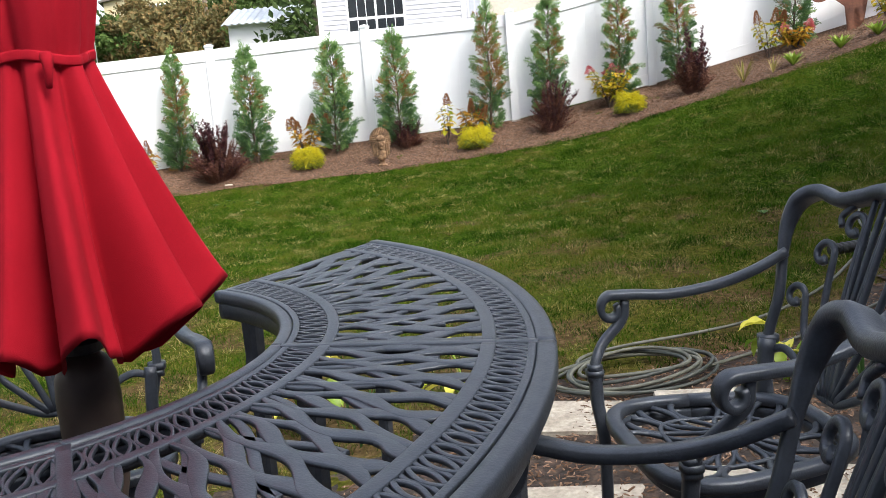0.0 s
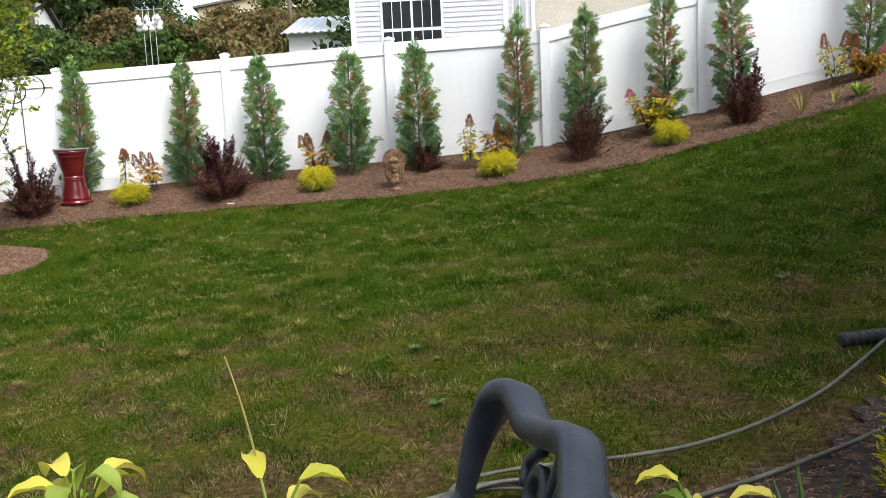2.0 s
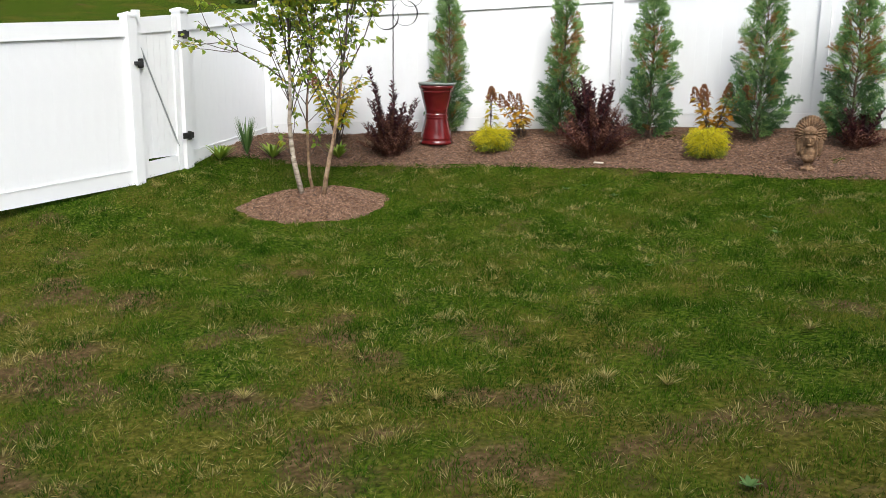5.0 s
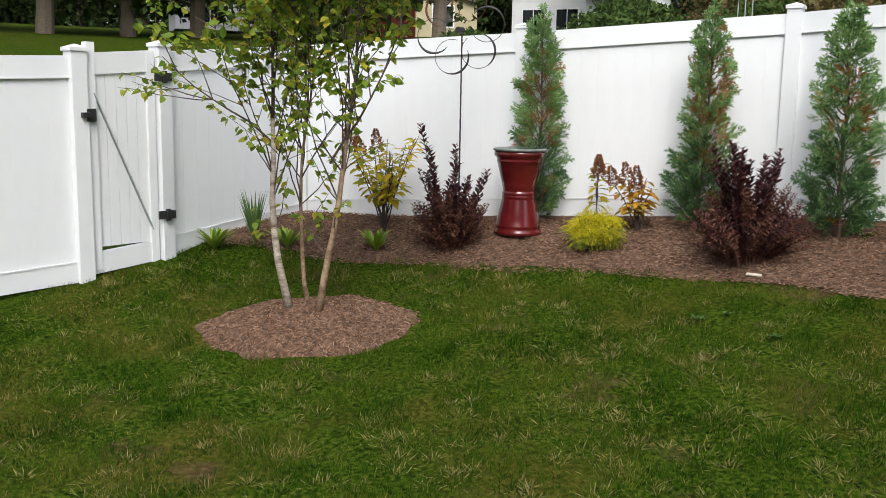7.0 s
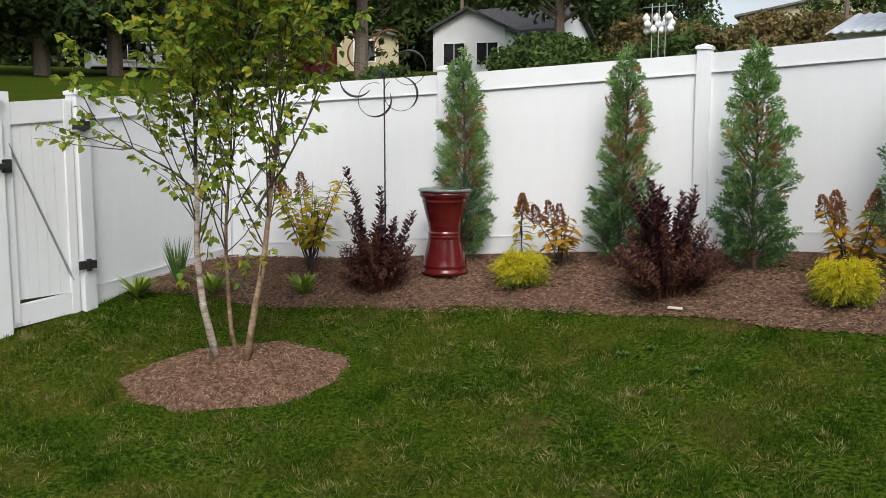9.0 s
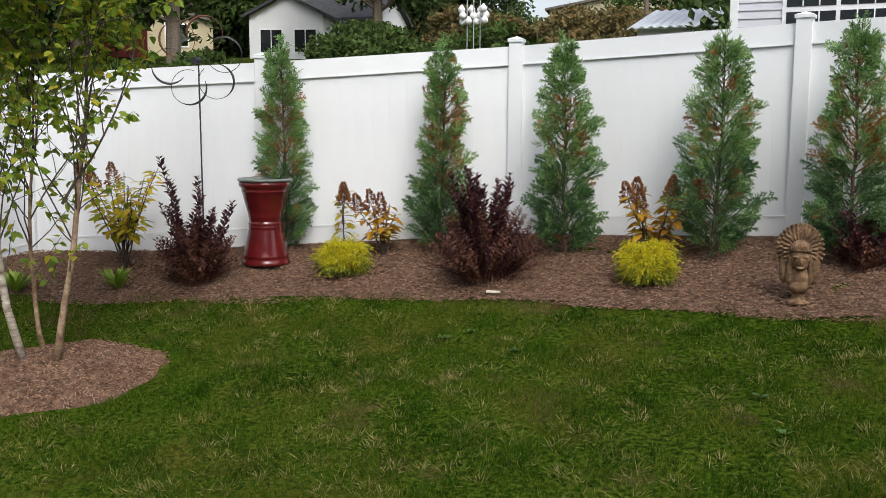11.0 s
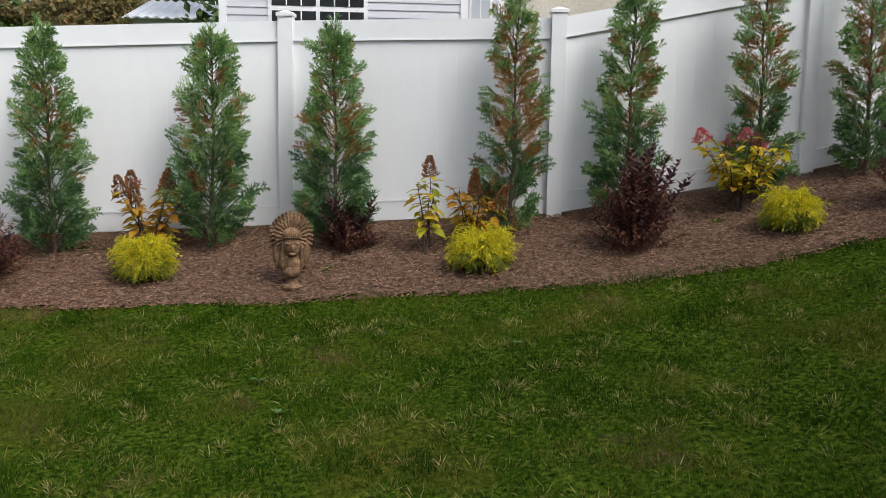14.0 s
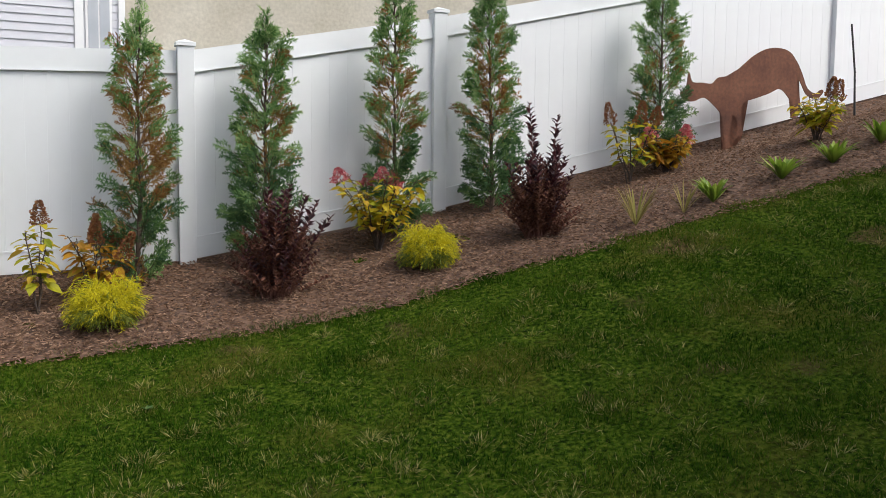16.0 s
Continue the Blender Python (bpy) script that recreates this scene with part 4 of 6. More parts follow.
burgundy_shrub(0.54, -0.74, 0.40, 0.30, 9, upright(9, 14, 0.24, 0.26, 0.42), 0.70, 0.45, "purple_low_shrub")


def hydrangea(x, y, h, w, seed, stems, leafy, mats, heads, head_mat, label):
    r = np.random.RandomState(seed)
    z = float(land(x, y)) + 0.015
    t = thing("hydrangea", x, y, z, label, "hydrangea", "hydrangeas of the bed", r.uniform(0, 360))
    wood, leaf, flower = Soup(), Soup(), Soup()
    for k in range(stems):
        a = 2 * np.pi * k / stems + r.uniform(-0.5, 0.5)
        sp = w * r.uniform(0.35, 1.0)
        hh = h * r.uniform(0.72, 1.0)
        tt = np.linspace(0, 1, 8)
        pts = np.stack([math.cos(a) * sp * tt, math.sin(a) * sp * tt, hh * tt ** 0.85], -1) + np.cumsum(r.normal(0, 0.008, (8, 3)), 0)
        pts[0, 2] = -0.03
        wood.tube(pts, np.linspace(0.007, 0.003, 8), 5)
        # opposite pairs at the nodes, broad and drooping, smaller towards the tip
        nodes = max(3, int(leafy * 0.75))
        for j in range(nodes):
            u = 0.30 + 0.68 * (j + r.uniform(0.1, 0.9)) / nodes
            p = np.array([np.interp(u, tt, pts[:, c]) for c in range(3)])
            b0 = j * 1.57 + r.normal(0, 0.4)
            for e in (0, 1, 2):
                b = b0 + e * np.pi + r.normal(0, 0.3) + (0.9 if e == 2 else 0)
                d = unit(np.array([math.cos(b), math.sin(b), r.uniform(-0.45, 0.45)]))
                ln = r.uniform(0.085, 0.150) * (1.08 - 0.35 * u) * (0.7 if e == 2 else 1)
                wood.tube([p, p + d * 0.03], 0.0018, 4)
                tip = unit(d + np.array([0, 0, -0.55]))
                up = np.array([[0, 0, 1.0]]) + r.normal(0, 0.25, (1, 3))
                leaf.broad([p + d * 0.025], [d * 0.85 + tip * 0.15], up, [ln], [ln * r.uniform(0.46, 0.60)])
        if k < heads:
            # a cone of many small florets, tilted with its stem
            c = pts[-1]
            pink = head_mat is FLOWER_PINK
            axis = unit(unit(pts[-1] - pts[-3]) + np.array([0, 0, 0.9]))
            sx = unit(np.cross(axis, [0.3, 0.9, 0.1]))
            sy = np.cross(axis, sx)
            tall, wide = (0.115, 0.072) if pink else (r.uniform(0.15, 0.22), r.uniform(0.048, 0.066))
            m = 420
            zz, b2 = r.rand(m), r.uniform(0, 2 * np.pi, m)
            lobes = 1 + 0.28 * np.sin(3 * b2 + 9 * zz) + 0.15 * np.sin(23 * zz + 5 * b2)
            rad = (wide * (1 - zz) ** 0.8 * np.minimum(1.0, 0.55 + 4 * zz) * lobes + 0.004) * r.uniform(0.55, 1.08, m)
            out = sx * np.cos(b2)[:, None] + sy * np.sin(b2)[:, None]
            flower.leaves(c + out * rad[:, None] + axis * (zz * tall - 0.03)[:, None], out + axis * 0.4, r.normal(0, 1, (m, 3)), np.full(m, 0.019), np.full(m, 0.017))
    wood.part("wood", TWIG, t)["kind"] = "stuff"
    leaf.part("foliage", mats, t)["kind"] = "stuff"
    if flower.v:
        flower.part("bloom", head_mat, t, "faded cone-shaped flower heads")["kind"] = "stuff"


hydrangea(-5.42, -1.90, 0.92, 0.40, 1, 12, 14, HYDR, 3, FLOWER_RUST, "leafy yellow-green hydrangea turning orange, by the fence")
hydrangea(-3.72, -0.98, 0.66, 0.12, 2, 3, 6, HYDR, 2, FLOWER_RUST, "thin hydrangea with rusty flower heads and bare stems")
hydrangea(-3.36, -0.86, 0.50, 0.22, 3, 6, 9, HYDR_OR, 3, FLOWER_RUST, "low hydrangea with orange autumn leaves")
hydrangea(-1.02, -0.62, 0.56, 0.34, 4, 8, 10, HYDR_OR, 6, FLOWER_RUST, "spreading hydrangea with olive and orange leaves and rusty heads")
hydrangea(1.14, -0.98, 0.64, 0.10, 5, 3, 12, HYDR, 1, FLOWER_RUST, "slim hydrangea with yellow leaves and one rusty cone")
hydrangea(1.50, -0.92, 0.46, 0.24, 6, 7, 10, HYDR_OR, 4, FLOWER_RUST, "low hydrangea with bronze autumn leaves")
hydrangea(3.60, -0.98, 0.62, 0.40, 7, 14, 11, HYDR, 5, FLOWER_PINK, "broad hydrangea with yellow-green leaves and pink flower heads")
hydrangea(6.02, -0.98, 0.66, 0.20, 8, 5, 8, HYDR, 3, FLOWER_RUST, "open hydrangea with brown dried flower heads")
hydrangea(6.42, -1.00, 0.42, 0.30, 9, 10, 14, HYDR_OR, 4, FLOWER_PINK, "orange-leaved hydrangea with deep pink flower heads")
hydrangea(7.42, -1.80, 0.42, 0.26, 10, 8, 12, HYDR, 2, FLOWER_RUST, "small yellow-green hydrangea high on the bed")


def rosette(name, x, y, h, w, n, seed, mat, label, width=0.045, group="low perennials of the bed", up=0.9):
    """Leaves arching out of one crown."""
    r = np.random.RandomState(seed)
    z = float(land(x, y)) + 0.01
    t = thing(name, x, y, z, label, "perennial", group, r.uniform(0, 360))
    s = Soup()
    for k in range(n):
        a = r.uniform(0, 2 * np.pi)
        hh, sp = h * r.uniform(0.6, 1.0), w * r.uniform(0.4, 1.0)
        tt = np.linspace(0, 1, 6)
        bend = r.uniform(0.2, 1.0) * (1 - up)
        pts = np.stack([math.cos(a) * sp * tt, math.sin(a) * sp * tt, hh * (tt * (1 + bend) - bend * 1.3 * tt ** 2.5) + 0.0 * tt], -1)
        pts[:, 2] = np.maximum(pts[:, 2], 0.004)
        side = np.array([-math.sin(a), math.cos(a), 0])
        prof = width * r.uniform(0.7, 1.1) * np.array([0.25, 0.7, 1.0, 0.9, 0.55, 0.04])
        v = np.concatenate([pts + side * prof[:, None] / 2 + np.array([0, 0, 0.15]) * prof[:, None], pts, pts - side * prof[:, None] / 2 + np.array([0, 0, 0.15]) * prof[:, None]])
        f = [(j, j + 1, 7 + j, 6 + j) for j in range(5)] + [(6 + j, 7 + j, 13 + j, 12 + j) for j in range(5)]
        s.add(v, f)
    s.part("foliage", mat, t)["kind"] = "stuff"
    return t


for k, (x, y) in enumerate([(-6.17, -3.24), (-5.76, -2.77), (-5.12, -2.30), (5.88, -2.21), (6.50, -2.29), (6.97, -2.37), (7.52, -2.37)]):
    rosette("green_perennial", x, y, 0.22, 0.22, 40, k, HOSTA, "small bright green leafy perennial in the mulch", 0.04, up=0.6)
rosette("ornamental_grass", -6.05, -2.90, 0.50, 0.17, 80, 20, IRIS, "upright green clump of grassy blades by the fence", 0.014, up=0.95)
rosette("daylily", 5.23, -2.10, 0.36, 0.22, 26, 21, STRAW, "yellowing daylily clump with limp blades", 0.016, up=0.7)
rosette("daylily", 5.60, -2.20, 0.30, 0.2, 16, 22, STRAW, "thin straw-coloured daylily clump", 0.014, up=0.7)


# ---- things standing in the bed ----
def glazed_planter(x, y):
    z = float(land(x, y)) + 0.01
    t = thing("hourglass_planter", x, y, z, "tall dark red glazed hourglass planter with a grey rim, on mulch", "planter")
    s = Soup()
    s.lathe([(0.02, 0.0), (0.205, 0.0), (0.215, 0.012), (0.212, 0.03), (0.2, 0.045), (0.196, 0.07), (0.2, 0.075), (0.196, 0.085), (0.185, 0.15), (0.165, 0.24), (0.15, 0.31), (0.147, 0.325), (0.153, 0.335), (0.147, 0.345), (0.146, 0.352), (0.152, 0.362), (0.145, 0.375), (0.14, 0.385)], 40)
    s.part("base", GLAZE, t, smooth=True)
    s = Soup()
    s.lathe([(0.14, 0.385), (0.145, 0.40), (0.142, 0.415), (0.15, 0.425), (0.147, 0.435), (0.165, 0.5), (0.185, 0.58), (0.2, 0.645), (0.206, 0.65), (0.2, 0.658), (0.208, 0.68), (0.22, 0.69), (0.228, 0.71), (0.222, 0.735), (0.205, 0.738)], 40)
    s.part("bowl", GLAZE, t, smooth=True)
    s = Soup()
    s.lathe([(0.222, 0.735), (0.236, 0.742), (0.238, 0.756), (0.226, 0.762), (0.214, 0.757), (0.208, 0.70), (0.19, 0.69), (0.01, 0.69)], 40)
    s.part("rim", LINER, t, "grey-green weathered rim and tray", smooth=True)


glazed_planter(-4.29, -1.35)


def bust(x, y):
    """A cast garden bust, kept as one plain shape."""
    z = float(land(x, y)) + 0.01
    s = Soup()
    s.lathe([(0.0, 0.0), (0.085, 0.0), (0.088, 0.012), (0.08, 0.022), (0.05, 0.03), (0.04, 0.05), (0.042, 0.075), (0.055, 0.09), (0.0, 0.1)], 24)

    def blob(cx, cy, cz, rx, ry, rz, n=14):
        u = np.linspace(0, np.pi, n)
        a = np.linspace(0, 2 * np.pi, 20, endpoint=False)
        v = np.stack([cx + rx * np.outer(np.sin(u), np.cos(a)), cy + ry * np.outer(np.sin(u), np.sin(a)), cz - rz * np.outer(np.cos(u), np.ones(20))], -1).reshape(-1, 3)
        f = [(i * 20 + j, i * 20 + (j + 1) % 20, (i + 1) * 20 + (j + 1) % 20, (i + 1) * 20 + j) for i in range(n - 1) for j in range(20)]
        s.add(v, f)

    blob(0, 0.0, 0.185, 0.092, 0.068, 0.095)
    blob(0, -0.022, 0.395, 0.066, 0.058, 0.055)
    blob(0, -0.02, 0.13, 0.07, 0.055, 0.06)
    blob(0, -0.035, 0.315, 0.062, 0.062, 0.088)
    blob(0, -0.10, 0.305, 0.013, 0.02, 0.026)
    blob(0, -0.088, 0.26, 0.026, 0.02, 0.012)
    for sx in (-1, 1):
        blob(sx * 0.066, -0.035, 0.235, 0.017, 0.024, 0.11)
        blob(sx * 0.03, -0.085, 0.335, 0.02, 0.012, 0.010)
    ring = [(0.066 * math.cos(a), -0.03 + 0.064 * math.sin(a), 0.372 + 0.010 * math.sin(-a)) for a in np.linspace(math.pi * 0.98, math.pi * 2.02, 18)]
    s.tube(ring, 0.007, 8)
    for k in range(15):
        a = math.pi * (1.02 + 0.96 * k / 14)
        cx, cy = 0.067 * math.cos(a), -0.03 + 0.065 * math.sin(a)
        blob(cx, cy, 0.396, 0.0065, 0.0065, 0.022, 6)
    blob(0, 0.045, 0.37, 0.145, 0.05, 0.165, 16)
    for sx in (-1, 1):
        blob(sx * 0.098, 0.02, 0.25, 0.035, 0.035, 0.115)
    for n, rr, wd, yy in [(27, 0.182, 0.036, 0.035), (25, 0.158, 0.031, 0.012), (21, 0.128, 0.026, -0.018)]:
        for k in range(n):
            a = math.pi * (-0.30 + 1.60 * k / (n - 1))
            d = np.array([math.cos(a) * 0.88, 0.0, math.sin(a)])
            side = np.array([-d[2], 0, d[0]])
            c = np.array([0, yy, 0.375])
            v = []
            for q, w in ((0.05 / rr, wd * 0.5), (0.85, wd), (1.0, wd * 0.6)):
                p = c + d * rr * q
                for e in (-1, 1):
                    v += [p + side * w / 2 * e + np.array([0, 0.03, 0]), p + side * w / 2 * e + np.array([0, -0.004, 0])]
                v.append(p + np.array([0, -0.012, 0]))
            for i in (0, 5):
                s.add(v[i:i + 10], [(1, 4, 9, 6), (4, 3, 8, 9), (0, 5, 7, 2), (0, 1, 6, 5), (3, 2, 7, 8)])
            s.add(v[10:15], [(0, 1, 4, 4), (0, 4, 3, 2)])
    ob = link("garden_bust", s.mesh("garden_bust", False), TERRACOTTA)
    ob.location = (x, y, z)
    ob.rotation_euler = (0, 0, radians(8))
    ob.scale = (1.0, 1.0, 1.0)
    tagged(ob, "weathered brown cast garden bust with a feathered headdress", "statue")


bust(0.14, -1.29)


def cat_cutout():
    """A flat rusty steel silhouette on the slope, with thickness, facing down the bed."""
    back = [(0.03, 0.66), (0.06, 0.79), (0.09, 0.71), (0.18, 0.70), (0.28, 0.69), (0.34, 0.735), (0.44, 0.75), (0.56, 0.81), (0.69, 0.90), (0.82, 0.96), (0.95, 0.975), (1.07, 0.95), (1.15, 0.88), (1.22, 0.76), (1.28, 0.62), (1.37, 0.57), (1.44, 0.60), (1.46, 0.57), (1.38, 0.52), (1.27, 0.56), (1.20, 0.68), (1.155, 0.74)]
    under = [(1.17, 0.60), (1.20, 0.47), (1.18, 0.38), (1.10, 0.36), (1.10, 0.40), (1.13, 0.43), (1.08, 0.53), (0.98, 0.62), (0.86, 0.585), (0.72, 0.55), (0.60, 0.52), (0.56, 0.45), (0.58, 0.34), (0.56, 0.21), (0.50, 0.20), (0.51, 0.24), (0.53, 0.33), (0.49, 0.42), (0.46, 0.38), (0.45, 0.22), (0.43, 0.06), (0.36, 0.04), (0.36, 0.08), (0.39, 0.12), (0.38, 0.28), (0.365, 0.42), (0.29, 0.51), (0.20, 0.575), (0.10, 0.55), (0.03, 0.555), (-0.02, 0.59), (-0.03, 0.63)]
    pts = np.concatenate([smooth_path(back, 90), smooth_path(under, 130)])
    bm = bmesh.new()
    vs = [bm.verts.new((px, 0.0, pz)) for px, pz in pts]
    f = bm.faces.new(vs)
    bmesh.ops.triangulate(bm, faces=[f])
    ext = bmesh.ops.extrude_face_region(bm, geom=list(bm.faces))
    bmesh.ops.translate(bm, verts=[e for e in ext["geom"] if isinstance(e, bmesh.types.BMVert)], vec=(0, 0.008, 0))
    bmesh.ops.recalc_face_normals(bm, faces=list(bm.faces))
    me = bpy.data.meshes.new("cat_silhouette")
    bm.to_mesh(me)
    bm.free()
    ob = link("cat_silhouette", me, RUST)
    ob.matrix_world = Matrix.Translation((6.88, -0.72, 1.25)) @ Matrix.Rotation(radians(2), 4, "Z") @ Matrix.Rotation(radians(-4.5), 4, "Y") @ Matrix.Diagonal((1.32, 1, 1.16, 1))
    tagged(ob, "flat rusted steel silhouette of a prowling cat against the fence", "garden ornament")


cat_cutout()


def wind_spinner(x, y):
    z = float(land(x, y)) + 0.01
    t = thing("wind_spinner", x, y, z, "dark metal wind spinner with crescent blades on a twisted pole", "wind spinner")
    s = Soup()
    zz = np.linspace(-0.1, 1.78, 90)
    s.tube(np.stack([0.0008 * np.cos(zz * 60), 0.0008 * np.sin(zz * 60), zz], -1), 0.007, 6)
    s.part("pole", BLACK, t)
    hub = np.array([0.0, -0.02, 1.80])
    s = Soup()
    s.tube([hub + (0, -0.04, 0), hub + (0, 0.03, 0)], 0.03, 10)
    s.part("hub", BLACK, t)
    turn = Matrix.Rotation(radians(30), 3, "Z")
    for k in range(6):
        a0 = radians(60 * k + 12)
        c = np.array([math.cos(a0) * 0.24, 0, math.sin(a0) * 0.24])
        pts, rad = [], []
        for q in np.linspace(0, 1, 26):
            b = a0 + math.pi + q * math.pi * 1.72
            pts.append(np.array(turn @ Vector(c + 0.15 * np.array([math.cos(b), 0, math.sin(b)]))) + hub)
            rad.append(0.003 + 0.008 * max(0.0, math.sin(math.pi * min(1, max(0, (q - 0.55) / 0.45)))))
        s = Soup()
        s.tube(pts, rad, 6)
        s.part("blade", RUST if k in (1, 2) else BLACK, t)


wind_spinner(-4.79, -1.58)

bm = bmesh.new()
box(bm, -0.055, 0.055, -0.022, 0.022, 0, 0.012, 0.003)
ob = part("wood_offcut", bm, material("pale_wood", [(0.6, 0.52, 0.42), (0.7, 0.64, 0.55)], 0.7, 20))
ob.location, ob.rotation_euler = (-2.12, -1.34, float(land(-2.12, -1.34)) + 0.03), (0.05, 0.02, 0.2)
tagged(ob, "pale flat offcut of wood lying on the mulch", "wood scrap")
s = Soup()
s.tube([(9.12, -0.75, 1.80), (9.10, -0.74, 2.3), (9.02, -0.74, 2.78)], [0.012, 0.011, 0.010], 6)
ob = link("metal_stake", s.mesh("metal_stake"), BLACK)
tagged(ob, "thin dark metal stake standing in the bed", "stake")


# ---- the young clump birch ----
def clump_birch():
    r = np.random.RandomState(77)
    bx, by = -4.36, -3.77
    z = float(mound_height(np.array(bx), np.array(by)))
    t = thing("clump_birch", bx, by, z, "young three-stemmed birch with thin yellow-green leaves on a mulch mound", "tree")
    wood_n, leaf = [], Soup()
    twigs = Soup()

    def leafed(pts, count):
        n = len(pts)
        u = r.uniform(0.25, 1.0, count) * (n - 1)
        q = np.stack([np.interp(u, np.arange(n), pts[:, c]) for c in range(3)], -1)
        d = np.stack([r.normal(0, 1, count), r.normal(0, 1, count), r.uniform(-0.9, 0.35, count)], -1)
        d = unit(d)
        ln = r.uniform(0.044, 0.080, count)
        leaf.broad(q + d * 0.012, d, r.normal(0, 0.6, (count, 3)) + np.array([0, 0, 1.0]), ln, ln * 0.68)

    def branch(p, d, length, rad, level):
        n = 7
        pts = [np.array(p)]
        d = unit(d)
        for k in range(n):
            d = unit(d + r.normal(0, 0.10, 3) + np.array([0, 0, 0.05 if level < 2 else 0.0]))
            pts.append(pts[-1] + d * length / n)
        pts = np.array(pts)
        twigs.tube(pts, np.linspace(rad, rad * 0.3, len(pts)), 5)
        low = pts[0][2] < 1.5
        leafed(pts[2:], int(length * (17 if low else 34)) + 3)
        if level < 2:
            for k in range(int(2 + length * 2.5) if low else int(2 + length * 4)):
                i = r.randint(2, len(pts))
                a = r.uniform(0, 2 * np.pi)
                side = unit(np.cross(d, [math.cos(a), math.sin(a), 0.3]))
                branch(pts[i], d * 0.75 + side * 0.7, length * r.uniform(0.3, 0.55), rad * 0.5, level + 1)

    # foot, then sideways shift by height over the foot, height, girth, bark
    stems = [((-0.09, -0.08), [(0, 0), (0.3, -0.075), (0.65, -0.107), (1.2, -0.088), (1.8, -0.07), (2.9, 0.02)], 2.9, 0.027, BIRCH),
             ((-0.07, 0.07), [(0, 0), (0.3, -0.04), (0.65, -0.077), (1.2, -0.04), (2.8, 0.06)], 2.8, 0.016, BIRCH_TAN),
             ((0.15, 0.0), [(0, 0), (0.3, 0.075), (0.65, 0.142), (1.1, 0.20), (1.8, 0.27), (3.0, 0.36)], 3.0, 0.024, BIRCH_TAN)]
    for k, ((px, py), bend, hh, rad, mat) in enumerate(stems):
        tt = np.linspace(0, 1, 16)
        side = np.interp(hh * tt, [b[0] for b in bend], [b[1] for b in bend])
        pts = np.stack([px + 0.8 * side, py + 0.6 * side, -0.06 + hh * tt], -1) + np.cumsum(r.normal(0, 0.007, (16, 3)), 0) * [1, 1, 0]
        s = Soup()
        s.tube(pts[:8], np.linspace(rad * 1.1, rad * 0.52, 8), 8)
        s.part("trunk", mat, t, "pale peeling lower stem", smooth=True)
        twigs.tube(pts[7:], np.linspace(rad * 0.52, rad * 0.14, 9), 6)
        for i in range(4, 16):
            for j in range(3 if i > 9 else 2):
                a = r.uniform(0, 2 * np.pi)
                up = r.uniform(1.3, 2.6) if i < 10 else r.uniform(0.5, 1.3)
                ln = r.uniform(0.6, 1.25) * (1.25 - 0.5 * (i / 15))
                branch(pts[i], np.array([math.cos(a), math.sin(a), up]), ln, 0.0062, 1)
        for i in range(2, 6):
            a = r.uniform(0, 2 * np.pi)
            branch(pts[i], np.array([math.cos(a), math.sin(a), 1.1]), 0.40, 0.005, 2)
    # one long low limb on the side of the gate
    branch(np.array([-0.25, 0.0, 1.05]), np.array([-0.8, -0.2, 0.75]), 1.25, 0.010, 1)
    branch(np.array([0.25, 0.0, 1.0]), np.array([0.6, 0.1, 0.8]), 1.2, 0.010, 1)
    ob = twigs.part("limb", TWIG, t, "dark thin limbs and twigs")
    ob["kind"] = "stuff"
    ob = leaf.part("crown", TREE_LEAF, t)
    ob["kind"] = "stuff"


clump_birch()


# ---- weeds in the turf ----
for k, (x, y, sz) in enumerate([(1.25, -8.95, 0.10), (1.02, -7.79, 0.11), (3.59, -7.08, 0.10), (0.08, -2.81, 0.08), (0.24, -3.28, 0.08), (-1.56, -2.36, 0.09), (-2.14, -2.23, 0.10), (-2.0, -2.06, 0.07), (1.6, -2.6, 0.06), (-0.5, -4.4, 0.06), (2.4, -5.2, 0.07), (1.2, -8.08, 0.07)]):
    rosette("lawn_weed", x, y, sz * 0.35, sz * 0.75, 13, 60 + k, WEED, "small broad-leaved weed in the lawn", 0.022, "weeds in the lawn", up=0.4)
for k, (x, y) in enumerate([(0.03, -6.79), (0.37, -6.77), (-0.7, -7.4), (1.9, -7.2), (2.6, -6.4), (0.6, -8.2), (-1.71, -7.8), (2.2, -8.3), (0.9, -5.6), (1.7, -9.6), (-0.3, -8.6), (3.0, -7.9)]):
    rosette("grass_tuft", x, y, 0.07, 0.10, 60, 80 + k, BLADE_DRY, "coarse straw-coloured grass tuft", 0.004, "coarse tufts in the lawn", up=0.6)


# ---- patio edge: paving, hose, hostas ----
def slab(x, y, w, d, turn, seed):
    r = np.random.RandomState(seed)
    bm = bmesh.new()
    box(bm, -w / 2, w / 2, -d / 2, d / 2, -0.04, 0.03, 0.008)
    for v in bm.verts:
        v.co += Vector(r.normal(0, 0.004, 3))
    ob = part("paving_slab", bm, PAVER)
    ob.location, ob.rotation_euler = (x, y, float(land(x, y)) + 0.008), (0.01, -0.01, radians(turn))
    tagged(ob, "tan concrete paving slab with crumbs of mulch on it", "paving slab", "paving slabs by the seats")


for k, (x, y, w, d, a) in enumerate([(1.30, -10.90, 0.50, 0.40, -14), (1.86, -11.02, 0.48, 0.40, -8), (1.12, -11.85, 0.6, 0.46, -10), (1.80, -11.95, 0.6, 0.46, -12), (2.50, -12.1, 0.6, 0.46, -10), (1.25, -12.5, 0.6, 0.46, -9), (1.95, -12.6, 0.6, 0.46, -12), (2.65, -12.75, 0.6, 0.46, -8)]):
    slab(x, y, w, d, a, k)


